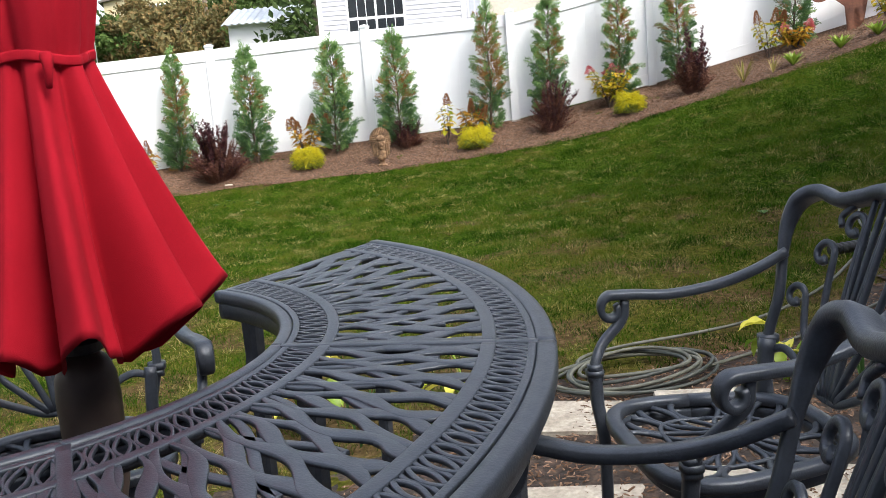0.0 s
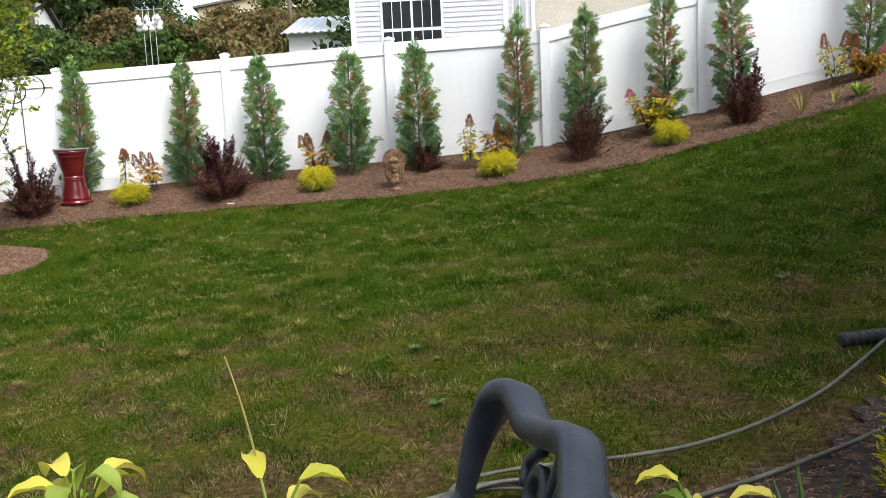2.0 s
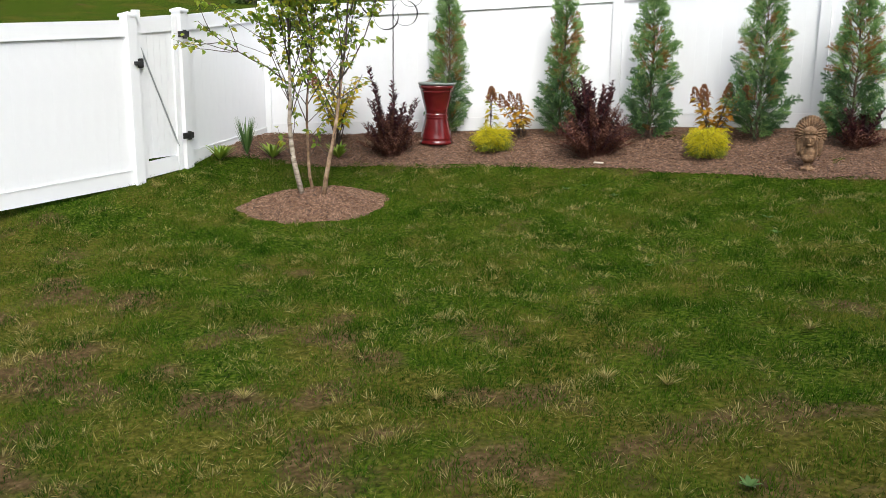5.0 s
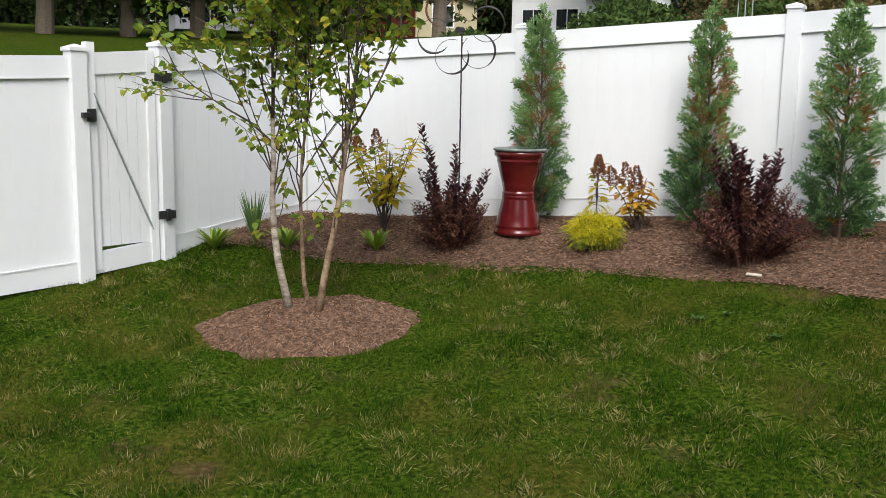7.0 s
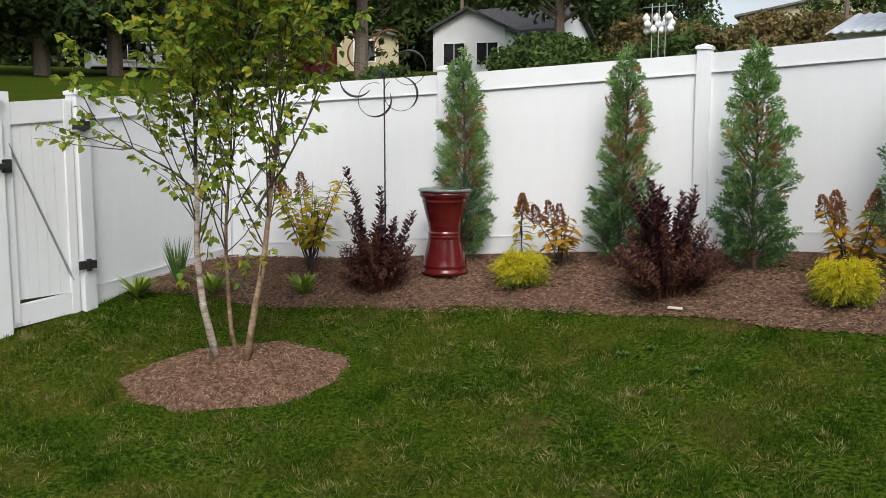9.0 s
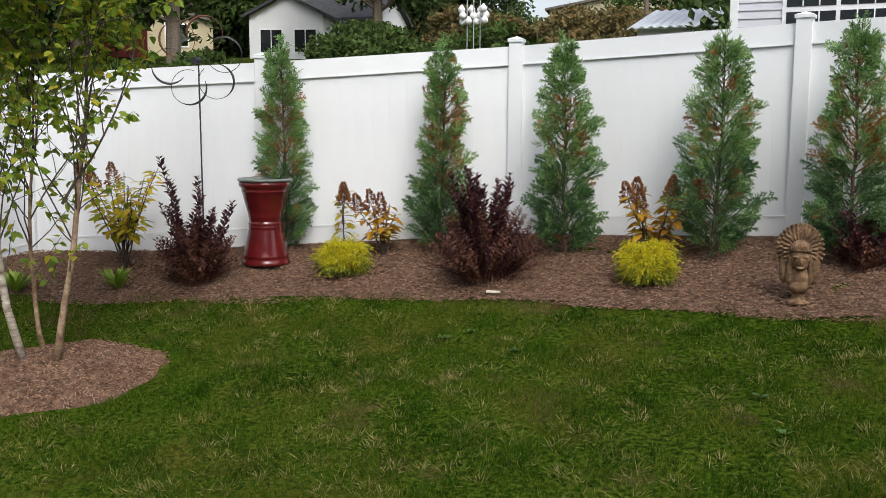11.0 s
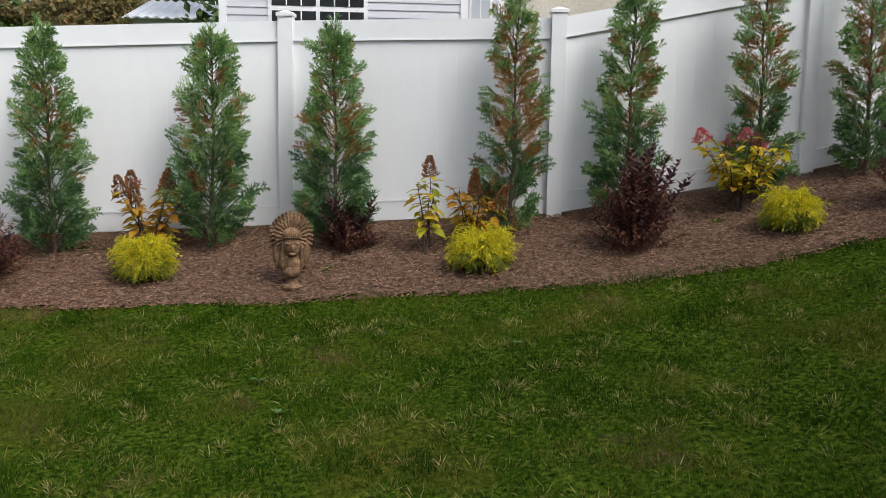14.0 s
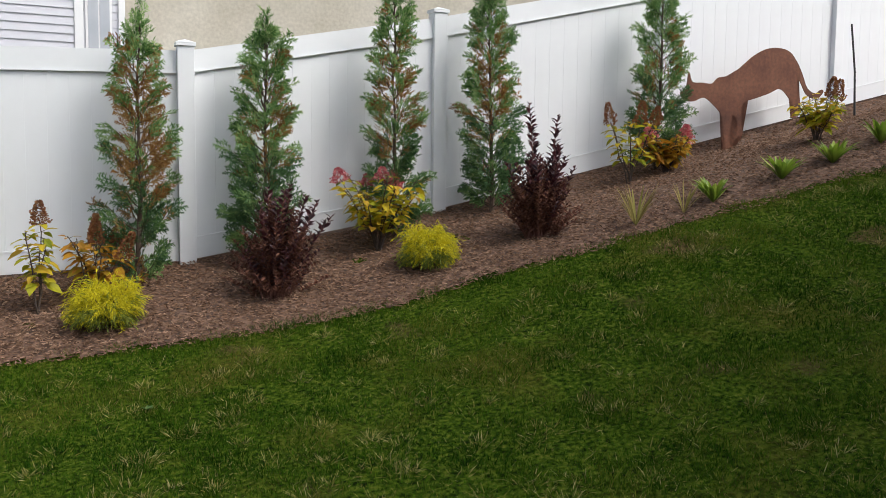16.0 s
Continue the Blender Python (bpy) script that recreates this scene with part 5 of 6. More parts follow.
def hose():
    t = thing("garden_hose", 1.62, -10.45, 0, "coiled olive garden hose trailing across the lawn edge", "garden hose")
    r = np.random.RandomState(4)
    for k in range(6):
        a = np.linspace(0, 2 * np.pi, 48, endpoint=False)
        rx, ry = 0.40 - 0.028 * k + 0.02 * r.rand(), 0.31 - 0.022 * k
        x, y = 1.62 + 0.03 * r.normal() + rx * np.cos(a), -10.45 + 0.03 * r.normal() + ry * np.sin(a)
        z = land(x, y) + 0.045 + 0.010 * k + 0.012 * np.sin(a * 2 + k)
        s = Soup()
        s.tube(np.stack([x - 1.62, y + 10.45, z], -1), 0.010, 8, closed=True)
        s.part("coil", HOSE if k % 2 else HOSE_STRIPE, t, smooth=True)

    def run(pts, name):
        pts = np.array(pts)
        n = 60
        u = np.linspace(0, len(pts) - 1, n)
        x, y = np.interp(u, range(len(pts)), pts[:, 0]), np.interp(u, range(len(pts)), pts[:, 1])
        k = np.ones(7) / 7
        xs, ys = np.convolve(np.pad(x, 3, "edge"), k, "valid"), np.convolve(np.pad(y, 3, "edge"), k, "valid")
        s = Soup()
        s.tube(np.stack([xs - 1.62, ys + 10.45, land(xs, ys) + 0.045], -1), 0.010, 8)
        s.part(name, HOSE, t, smooth=True)

    run([(1.45, -10.4), (1.36, -10.1), (1.62, -9.98), (2.1, -9.98), (2.51, -9.88), (3.05, -9.45), (3.45, -8.95), (3.8, -8.5), (4.15, -8.0), (4.5, -7.7)], "run")
    run([(1.95, -10.55), (2.3, -10.42), (2.62, -10.25), (3.15, -9.9), (3.62, -9.5), (3.85, -9.0), (3.9, -8.5), (4.0, -7.9), (4.35, -7.3)], "run")


hose()


def hosta(x, y, n, seed, size=1.0):
    """Broad ribbed leaves on long stalks, folded along the middle and bent over at the tip."""
    r = np.random.RandomState(seed)
    t = thing("hosta", x, y, float(land(x, y)) + 0.01, "hosta with broad yellowing leaves beside the paving", "hosta", "hostas by the paving", r.uniform(0, 360))
    leaf, yellow, stalk = Soup(), Soup(), Soup()
    for k in range(n):
        a = 2 * np.pi * k / n + r.uniform(-0.4, 0.4)
        out = np.array([math.cos(a), math.sin(a), 0])
        side = np.array([-out[1], out[0], 0])
        hh, rr = size * r.uniform(0.16, 0.36), size * r.uniform(0.05, 0.12)
        base = out * rr + np.array([0, 0, hh])
        stalk.tube(smooth_path([(0, 0, -0.02), out * rr * 0.4 + np.array([0, 0, hh * 0.6]), base], 8), 0.006, 5)
        ln, wd = size * r.uniform(0.17, 0.24), size * r.uniform(0.09, 0.13)
        rise, bend = r.uniform(0.2, 0.9), r.uniform(1.0, 2.2)
        q = np.linspace(0, 1, 9)
        ang = rise - bend * q
        step = np.stack([np.cos(ang), np.sin(ang)], -1) * ln / 8
        run = np.cumsum(step, 0) - step[0]
        mid = base + out * run[:, :1] + np.array([0, 0, 1]) * run[:, 1:]
        w = wd * np.sin(np.pi * np.clip(q * 0.93 + 0.05, 0, 1)) ** 0.7 * (1 - 0.25 * q)
        w[-1] = 0.002
        rows = [mid + side * (w * f)[:, None] / 2 + np.array([0, 0, 1]) * (w * abs(f) ** 1.5 * 0.30 + 0.006 * np.sin(q * 14 + f * 4) * abs(f))[:, None] for f in (-1, -0.5, 0, 0.5, 1)]
        v = np.concatenate(rows)
        f = [(i * 9 + j, i * 9 + j + 1, (i + 1) * 9 + j + 1, (i + 1) * 9 + j) for i in range(4) for j in range(8)]
        (yellow if r.rand() < 0.6 else leaf).add(v, f)
    for s, m, name in ((leaf, HOSTA, "foliage"), (yellow, HOSTA_Y, "yellow_foliage")):
        if s.v:
            s.part(name, m, t, smooth=True)["kind"] = "stuff"
    stalk.part("stalk", HOSTA, t)["kind"] = "stuff"


hosta(0.79, -10.62, 7, 31, 0.98)
hosta(2.26, -10.84, 11, 32, 0.8)
hosta(-0.05, -10.42, 15, 33, 1.0)
hosta(-0.98, -10.9, 8, 34, 0.9)
s = Soup()
zz = np.linspace(0, 1, 14)
s.tube(np.stack([0.78 - 0.20 * zz - 0.07 * zz ** 2, -10.62 + 0.45 * zz, float(land(0.79, -10.62)) + 0.12 + 0.60 * zz - 0.03 * zz ** 3], -1), np.linspace(0.006, 0.003, 14), 5)
tagged(link("hosta_flower_stalk", s.mesh("hosta_flower_stalk"), STRAW), "long bare pale flower stalk leaning over the lawn", "flower stalk")
for x, y, seed, n, h in [(2.55, -11.0, 41, 8, 0.46), (2.66, -11.4, 42, 7, 0.3), (-0.75, -12.35, 43, 14, 0.5), (-1.1, -12.2, 44, 14, 0.55), (0.25, -10.75, 45, 7, 0.4)]:
    rosette("iris_clump", x, y, h, 0.16, n, seed, IRIS, "upright green iris blades in the mulch", 0.028, "iris clumps by the paving", up=0.95)


def golden_arborvitae(x, y):
    r = np.random.RandomState(3)
    z = float(land(x, y))
    t = thing("golden_arborvitae", x, y, z, "dense golden-yellow conical arborvitae by the paving", "shrub")
    s, low = Soup(), Soup()
    for k in range(1500):
        u = r.rand()
        h = 1.12
        zz = 0.04 + u * h
        rad = 0.30 * (1 - u) ** 0.6 * (0.9 + 0.2 * r.rand())
        a = r.uniform(0, 2 * np.pi)
        p = np.array([math.cos(a) * rad * 0.6, math.sin(a) * rad * 0.6, zz - 0.04])
        axis = unit(np.array([math.cos(a) * 0.8, math.sin(a) * 0.8, 0.9]) + r.normal(0, 0.2, 3))
        side = unit(np.cross(axis, r.normal(0, 1, 3)))
        m = 8
        w = np.linspace(0.2, 1, m)
        sg = np.where(np.arange(m) % 2 == 0, 1.0, -1.0)
        ln = 0.16
        (s if r.rand() < 0.75 else low).leaves(p + axis * (w * ln)[:, None], axis * 0.8 + side * (sg * 0.7)[:, None], r.normal(0, 1, (m, 3)), 0.045 * r.uniform(0.7, 1.2, m), 0.014)
    s.part("foliage", GOLD, t)["kind"] = "stuff"
    low.part("inner_foliage", GOLD_LOW, t)["kind"] = "stuff"
    w = Soup()
    w.tube([(0, 0, -0.05), (0, 0, 0.7)], [0.03, 0.01], 6)
    w.part("trunk", BARK, t)


golden_arborvitae(3.22, -10.62)


def stone(x, y, sx, sy, sz, seed):
    r = np.random.RandomState(seed)
    bm = bmesh.new()
    bmesh.ops.create_icosphere(bm, subdivisions=3, radius=1.0)
    off = r.uniform(0, 50, 3)
    for v in bm.verts:
        n = noise.noise(Vector(v.co * 1.3 + Vector(off))) * 0.35 + noise.noise(Vector(v.co * 3.5 + Vector(off))) * 0.1
        c = v.co * (1 + n)
        v.co = Vector((c.x * sx, c.y * sy, c.z * sz))
    ob = part("field_stone", bm, STONE, smooth=True)
    ob.location, ob.rotation_euler = (x, y, float(land(x, y)) + sz * 0.5), (0, 0, r.uniform(0, 6))
    tagged(ob, "rounded grey field stone at the edge of the lawn", "stone", "stones at the lawn edge")


for k, (x, y, a, b, c) in enumerate([(4.62, -7.45, 0.2, 0.16, 0.1), (4.9, -7.1, 0.22, 0.16, 0.12), (5.2, -6.8, 0.2, 0.2, 0.11), (5.1, -7.5, 0.2, 0.15, 0.1), (4.75, -7.8, 0.14, 0.12, 0.07)]):
    stone(x, y, a, b, c, k)


def downspout_mat():
    t = thing("corrugated_drain", 3.78, -8.55, float(land(3.78, -8.55)) + 0.05, "black corrugated drain pipe lying on the soil", "drain pipe", turn=20)
    s = Soup()
    x = np.linspace(-0.35, 0.35, 84)
    s.tube(np.stack([x, 0 * x, 0 * x], -1), 0.036 + 0.006 * np.sign(np.sin(x * 130)), 14)
    s.part("pipe", BLACK, t)


downspout_mat()


# ---- beyond the fence ----
def lap_house():
    """The neighbour's house: clapboard front with a double window, a return and a tall tan foundation."""
    t = thing("neighbour_house", -0.86, 2.2, 1.43, "grey vinyl-sided house close behind the fence with a white double window", "house")
    t.scale = (0.82, 0.82, 0.82)
    s = Soup()
    s.box(0.0, 3.16, 0.0, 5.0, -1.4, 4.9)
    s.part("wall", SIDING, t)
    lap = Soup()
    lap.add([(0, 0, 0), (1, 0, 0), (1, 0.0, 0.10), (0, 0.0, 0.10), (0, -0.014, 0.0), (1, -0.014, 0.0)], [(4, 5, 2, 3), (0, 1, 5, 4), (0, 4, 3, 3), (1, 2, 5, 5)])
    me = lap.mesh("clapboard")
    me.materials.append(SIDING)
    for k in range(30):
        z = 0.6 + k * 0.10
        for x0, x1 in ((0.02, 0.58), (1.87, 3.10)) if 0.55 < z < 1.78 else ((0.02, 3.10),):
            o = new("clapboard", me)
            o.parent, o.location, o.scale = t, (x0, -0.002, z), (x1 - x0, 1, 1)
    for x in (0.0, 3.14):
        bm = bmesh.new()
        box(bm, x - 0.05, x + 0.05, -0.03, 0.05, -1.2, 4.9, 0.004)
        part("corner_trim", bm, TRIM, t)
    w = Soup()
    w.box(0.58, 1.87, -0.03, 0.02, 0.60, 1.82)
    frame = w.part("window", TRIM, t, "white double-hung double window with narrow panes")
    for x in (0.63, 1.25):
        for lo, hi in ((0.66, 1.16), (1.225, 1.76)):
            g = Soup()
            g.box(x, x + 0.57, -0.036, -0.031, lo, hi)
            g.part("pane", GLASS, frame)
            for j in (1, 2):
                b = Soup()
                b.box(x + j * 0.19 - 0.008, x + j * 0.19 + 0.008, -0.042, -0.037, lo, hi)
                b.part("glazing_bar", TRIM, frame)
    # return wing
    s = Soup()
    s.box(3.16, 3.70, 0.7, 5.0, -1.4, 4.9)
    s.part("wing_wall", SIDING, t)
    for k in range(30):
        o = new("clapboard", me)
        o.parent, o.location, o.scale = t, (3.18, 0.698, 0.6 + k * 0.1), (0.5, 1, 1)
    w = Soup()
    w.box(3.28, 3.60, 0.67, 0.7, 1.1, 1.9)
    wf = w.part("window", TRIM, t, "narrow white side window")
    for i in range(2):
        g = Soup()
        g.box(3.31 + i * 0.14, 3.43 + i * 0.14, 0.663, 0.668, 1.14, 1.86)
        g.part("pane", material("pale_blind", [(0.4, 0.43, 0.47), (0.48, 0.5, 0.54)], 0.2, 3), wf)
    bm = bmesh.new()
    box(bm, 3.68, 3.76, 0.66, 0.74, -1.4, 4.9, 0.004)
    part("corner_trim", bm, TRIM, t)
    s = Soup()
    s.box(3.76, 16.0, 0.9, 5.0, -1.4, 3.32)
    s.part("foundation", CONCRETE, t, "tall tan concrete foundation wall")
    s = Soup()
    s.box(3.76, 16.0, 0.87, 5.0, 3.32, 3.46)
    s.part("sill_band", TRIM, t)
    s = Soup()
    s.box(3.76, 16.0, 0.92, 5.0, 3.46, 5.0)
    s.part("upper_wall", SIDING, t)
    s = Soup()
    s.add([(-0.3, -0.4, 4.9), (16.2, -0.4, 4.9), (16.2, 5.4, 4.9), (-0.3, 5.4, 4.9), (1.5, 2.5, 7.0), (15, 2.5, 7.0)], [(0, 1, 5, 4), (1, 2, 5, 5), (2, 3, 4, 5), (3, 0, 4, 4), (3, 2, 1, 0)])
    s.part("roof", ROOF, t)


lap_house()


def far_house(name, x, y, w, d, h, rise, wall, roof, label, turn=0, windows=((0.3, 0.4),), foot=None):
    z = (float(land(x, y)) if foot is None else foot) - 0.3
    t = thing(name, x, y, z, label, "house", "houses on the hill", turn)
    s = Soup()
    s.box(-w / 2, w / 2, 0, d, 0, h)
    s.add([(-w / 2, 0, h), (w / 2, 0, h), (0, 0, h + rise)], [(0, 1, 2)])
    s.part("wall", wall, t)
    s = Soup()
    e = 0.35
    k = rise / (w / 2)
    for sg in (-1, 1):
        x1, z1 = sg * (w / 2 + e), h - e * k
        v = [(0, -e, h + rise + 0.02), (x1, -e, z1 + 0.02), (x1, d + e, z1 + 0.02), (0, d + e, h + rise + 0.02), (0, -e, h + rise + 0.2), (x1, -e, z1 + 0.2), (x1, d + e, z1 + 0.2), (0, d + e, h + rise + 0.2)]
        s.add(v, [(0, 1, 2, 3), (7, 6, 5, 4), (0, 4, 5, 1), (1, 5, 6, 2), (2, 6, 7, 3)])
    s.part("roof", roof, t)
    for wx, wz in windows:
        g = Soup()
        g.box(wx * w - 0.75, wx * w + 0.75, -0.06, -0.01, wz, wz + 1.5)
        f = g.part("window", TRIM, t)
        for j in range(2):
            g = Soup()
            g.box(wx * w - 0.65 + j * 0.68, wx * w - 0.03 + j * 0.68, -0.08, -0.065, wz + 0.1, wz + 1.4)
            g.part("pane", GLASS, f)


far_house("white_house", -32.2, 39.8, 4.6, 8, 2.75, 1.15, SIDING_W, ROOF, "white gabled house with dark roof among trees on the hill", 18, ((-0.2, 0.5), (0.26, 0.5)), foot=5.1)
far_house("white_house", -28.6, 46.5, 5.6, 8, 2.3, 1.7, SIDING_W, ROOF, "pale two-storey house with a steep dark roof on the hill", 96, ((-0.2, 0.6), (0.2, 0.6)), foot=5.7)
far_house("tan_house", -42, 38, 9, 8, 2.2, 1.2, TANWALL, ROOF_BROWN, "tan house with brown roof behind the trees", 44, ((-0.2, 0.6), (0.25, 0.6)), foot=5.6)
far_house("red_barn", -33, 27, 2.4, 3, 2.0, 0.9, REDWALL, ROOF, "small red barn shed with white trim", 46, (), foot=4.6)
far_house("grey_house", -41.5, 23.5, 6, 6, 1.5, 1.3, SIDING, ROOF_BROWN, "grey house deep in the shade of the trees", 60, ((-0.2, 0.3), (0.2, 0.3)), foot=5.0)
far_house("brown_house", -17, 66, 14, 9, 2.4, 1.2, TANWALL, ROOF_BROWN, "low brown-roofed house far behind the trees", 12, ((-0.2, 0.6), (0.2, 0.6)), foot=8.0)
far_house("grey_house", -4, 70, 13, 9, 2.4, 1.0, SIDING, ROOF_BROWN, "low grey house far behind the trees", 4, (), foot=8.0)


def shed_roof():
    t = thing("low_shed", -3.4, 13.5, float(land(-3.4, 13.5)), "low shed with a pale corrugated roof behind the fence", "shed")
    z = 3.95 - float(land(-3.4, 13.5))
    s = Soup()
    s.box(-1.2, 1.2, 0.1, 2.2, -0.4, z - 0.55)
    s.part("wall", SIDING_W, t)
    s = Soup()
    u = np.linspace(-1.35, 1.35, 121)
    wave = 0.02 * np.sin(u * 29)
    rows = [np.stack([u, 0 * u + y0, z + dz + wave], -1) for y0, dz in ((-0.2, -0.55), (2.4, 0.10), (2.4, 0.07), (-0.2, -0.58))]
    n = len(u)
    s.add(np.concatenate(rows), [(i * n + j, i * n + j + 1, ((i + 1) % 4) * n + j + 1, ((i + 1) % 4) * n + j) for i in range(4) for j in range(n - 1)])
    s.part("roof", material("pale_corrugated_roof", [(0.5, 0.53, 0.57), (0.62, 0.65, 0.68)], 0.5, 4), t)


shed_roof()


def gourd_rack(x, y):
    z = float(land(x, y))
    top = 3.95
    t = thing("birdhouse_rack", x, y, z, "tall rack hung with white gourd birdhouses", "birdhouse rack")
    r = np.random.RandomState(6)
    for dx in (-0.18, 0.0, 0.18):
        s = Soup()
        s.tube([(dx, 0, 0), (dx, 0, top - z + 0.5)], 0.014, 6)
        s.part("pole", GALV, t)
    s = Soup()
    s.tube([(-0.42, 0, top - z + 0.42), (0.42, 0, top - z + 0.42)], 0.012, 6)
    s.part("crossbar", GALV, t)
    for k in range(12):
        bm = bmesh.new()
        bmesh.ops.create_uvsphere(bm, u_segments=12, v_segments=8, radius=0.095)
        for v in bm.verts:
            if v.co.z > 0.045:
                v.co.z = 0.045 + (v.co.z - 0.045) * 1.7
                v.co.x *= 0.7
                v.co.y *= 0.7
        o = part("gourd", bm, WHITE_BALL, t, smooth=True)
        o.location = (-0.33 + 0.22 * (k % 4) + r.normal(0, 0.03), r.normal(0, 0.10), top - z - 0.15 + 0.15 * (k // 4))


gourd_rack(-8.95, 14.2)


def utility_pole(x, y, h):
    z = float(land(x, y))
    t = thing("utility_pole", x, y, z, "weathered grey wooden utility pole among the trees", "utility pole", "utility poles")
    s = Soup()
    s.tube([(0, 0, 0), (0, 0, h)], [0.16, 0.11], 8)
    s.part("shaft", BARK, t)
    s = Soup()
    s.box(-0.9, 0.9, -0.06, 0.06, h - 0.5, h - 0.38)
    s.part("crossarm", BARK, t)


utility_pole(-11.6, 45, 5.5)
utility_pole(-37, 46, 7.5)


def far_tree(x, y, h, w, seed, mat, leaves=2600, size=0.30, base=0.25, name="tree"):
    """A trunk, a few limbs and a crown of leaf sprays gathered in uneven clumps."""
    r = np.random.RandomState(seed)
    z = float(land(x, y)) - 0.3
    t = thing(name, x, y, z, ("broad leafy green tree beyond the fence" if mat is FAR_LEAF else "dark dense tree beyond the fence" if mat is FAR_DARK else "tree turning brown and gold beyond the fence"), "tree", "trees beyond the fence", r.uniform(0, 360))
    s = Soup()
    tt = np.linspace(0, 1, 7)
    s.tube(np.stack([0.3 * r.normal() * tt, 0.3 * r.normal() * tt, tt * h * 0.8], -1), np.linspace(0.028 * h, 0.008 * h, 7), 8)
    lf = Soup()
    clumps = 44
    for k in range(clumps):
        u = r.rand()
        zz = h * (base + (1 - base) * u)
        prof = math.sin(math.pi * min(1.0, 0.18 + 0.80 * u)) ** 0.7
        a = r.uniform(0, 2 * np.pi)
        rr = w * prof * math.sqrt(r.rand())
        c = np.array([math.cos(a) * rr, math.sin(a) * rr, zz])
        s.tube([np.array([0, 0, zz * 0.7]), (c + np.array([0, 0, zz * 0.7])) / 2, c], [0.006 * h, 0.004 * h, 0.001 * h], 5)
        m = leaves // clumps
        q = r.normal(0, 1, (m, 3))
        q = unit(q) * (r.rand(m, 1) ** 0.45) * np.array([w * 0.42, w * 0.42, h * 0.12]) * r.uniform(0.6, 1.2)
        lf.leaves(c + q, r.normal(0, 1, (m, 3)) + np.array([0, 0, -0.3]), r.normal(0, 1, (m, 3)), size * r.uniform(0.5, 1.2, m), size * 0.55)
    s.part("trunk", BARK, t)["kind"] = "stuff"
    lf.part("crown", mat, t)["kind"] = "stuff"


TREES = [
    # the dark wood beyond the gate
    (-35.5, 10, 13, 4.6, FAR_DARK), (-34.5, 13, 12, 4.2, FAR_DARK), (-34, 16, 13, 4.4, FAR_DARK), (-30.6, 18.2, 12, 4.0, FAR_LEAF), (-28.8, 20.2, 12, 3.8, FAR_LEAF), (-26.3, 22.9, 12, 3.6, FAR_LEAF), (-37, 4, 13, 5, FAR_DARK), (-30, -4, 12, 5, FAR_DARK),
    (-67, 26, 18, 7, FAR_DARK), (-64, 32, 18, 7, FAR_DARK), (-60, 38, 18, 7, FAR_DARK), (-56, 43, 18, 7, FAR_DARK), (-52, 48, 18, 7, FAR_LEAF), (-48, 52, 18, 7, FAR_DARK), (-44, 56, 17, 6.5, FAR_LEAF), (-40, 60, 16, 6, FAR_DARK), (-70, 16, 18, 8, FAR_DARK), (-60, 4, 17, 8, FAR_DARK),
    # round the white houses
    (-43.5, 45, 13, 4.0, FAR_LEAF), (-38, 50, 13, 4.5, FAR_LEAF), (-33, 53, 13, 5, FAR_DARK), (-24.3, 37.0, 12, 4.6, FAR_DARK), (-33, 62, 10, 4.5, FAR_LEAF), (-29, 63, 9, 4, FAR_DARK), (-25, 60, 3.9, 3.0, FAR_LEAF), (-21.8, 50, 2.9, 2.0, FAR_WARM), (-19.4, 50, 2.3, 1.8, FAR_LEAF), (-17.2, 50, 3.4, 2.0, FAR_WARM), (-14.2, 50, 3.8, 2.6, FAR_LEAF),
    (-11.8, 51, 3.0, 2.4, FAR_LEAF), (-9.2, 52, 9.5, 3.4, FAR_DARK), (-6.6, 52, 9.5, 3.4, FAR_LEAF), (-3.5, 52, 9, 3.4, FAR_LEAF),
    (-1.9, 13, 7.6, 2.0, FAR_DARK), (-12, 40, 2.8, 2.2, FAR_WARM), (-15.5, 38, 2.0, 2.0, FAR_LEAF), (-8, 34, 2.3, 2.2, FAR_WARM), (-5.5, 30, 3.4, 2.2, FAR_LEAF), (-18, 34, 2.8, 2.4, FAR_WARM), (-29, 40, 1.2, 1.6, FAR_LEAF), (-21, 30, 2.2, 2.4, FAR_LEAF),
    (-13, 26, 2.0, 2.2, FAR_LEAF), (-10.5, 27, 2.2, 2.0, FAR_WARM), (-20, 14, 0.7, 1.2, FAR_LEAF), (-16, 22, 1.8, 2.0, FAR_LEAF), (-24, 22, 0.8, 1.4, FAR_LEAF)]
for k, (x, y, h, w, m) in enumerate(TREES):
    far_tree(x, y, h, w, 100 + k, m, (8200 if h < 15 else 3600) if h > 8 else 3000, (0.44 if h < 15 else 0.85) if h > 8 else 0.30, (0.34 if (x, y) == (-24.3, 37.0) else 0.16 if h < 15 else 0.05) if h > 8 else 0.06, "tree" if h > 5 else "bush")


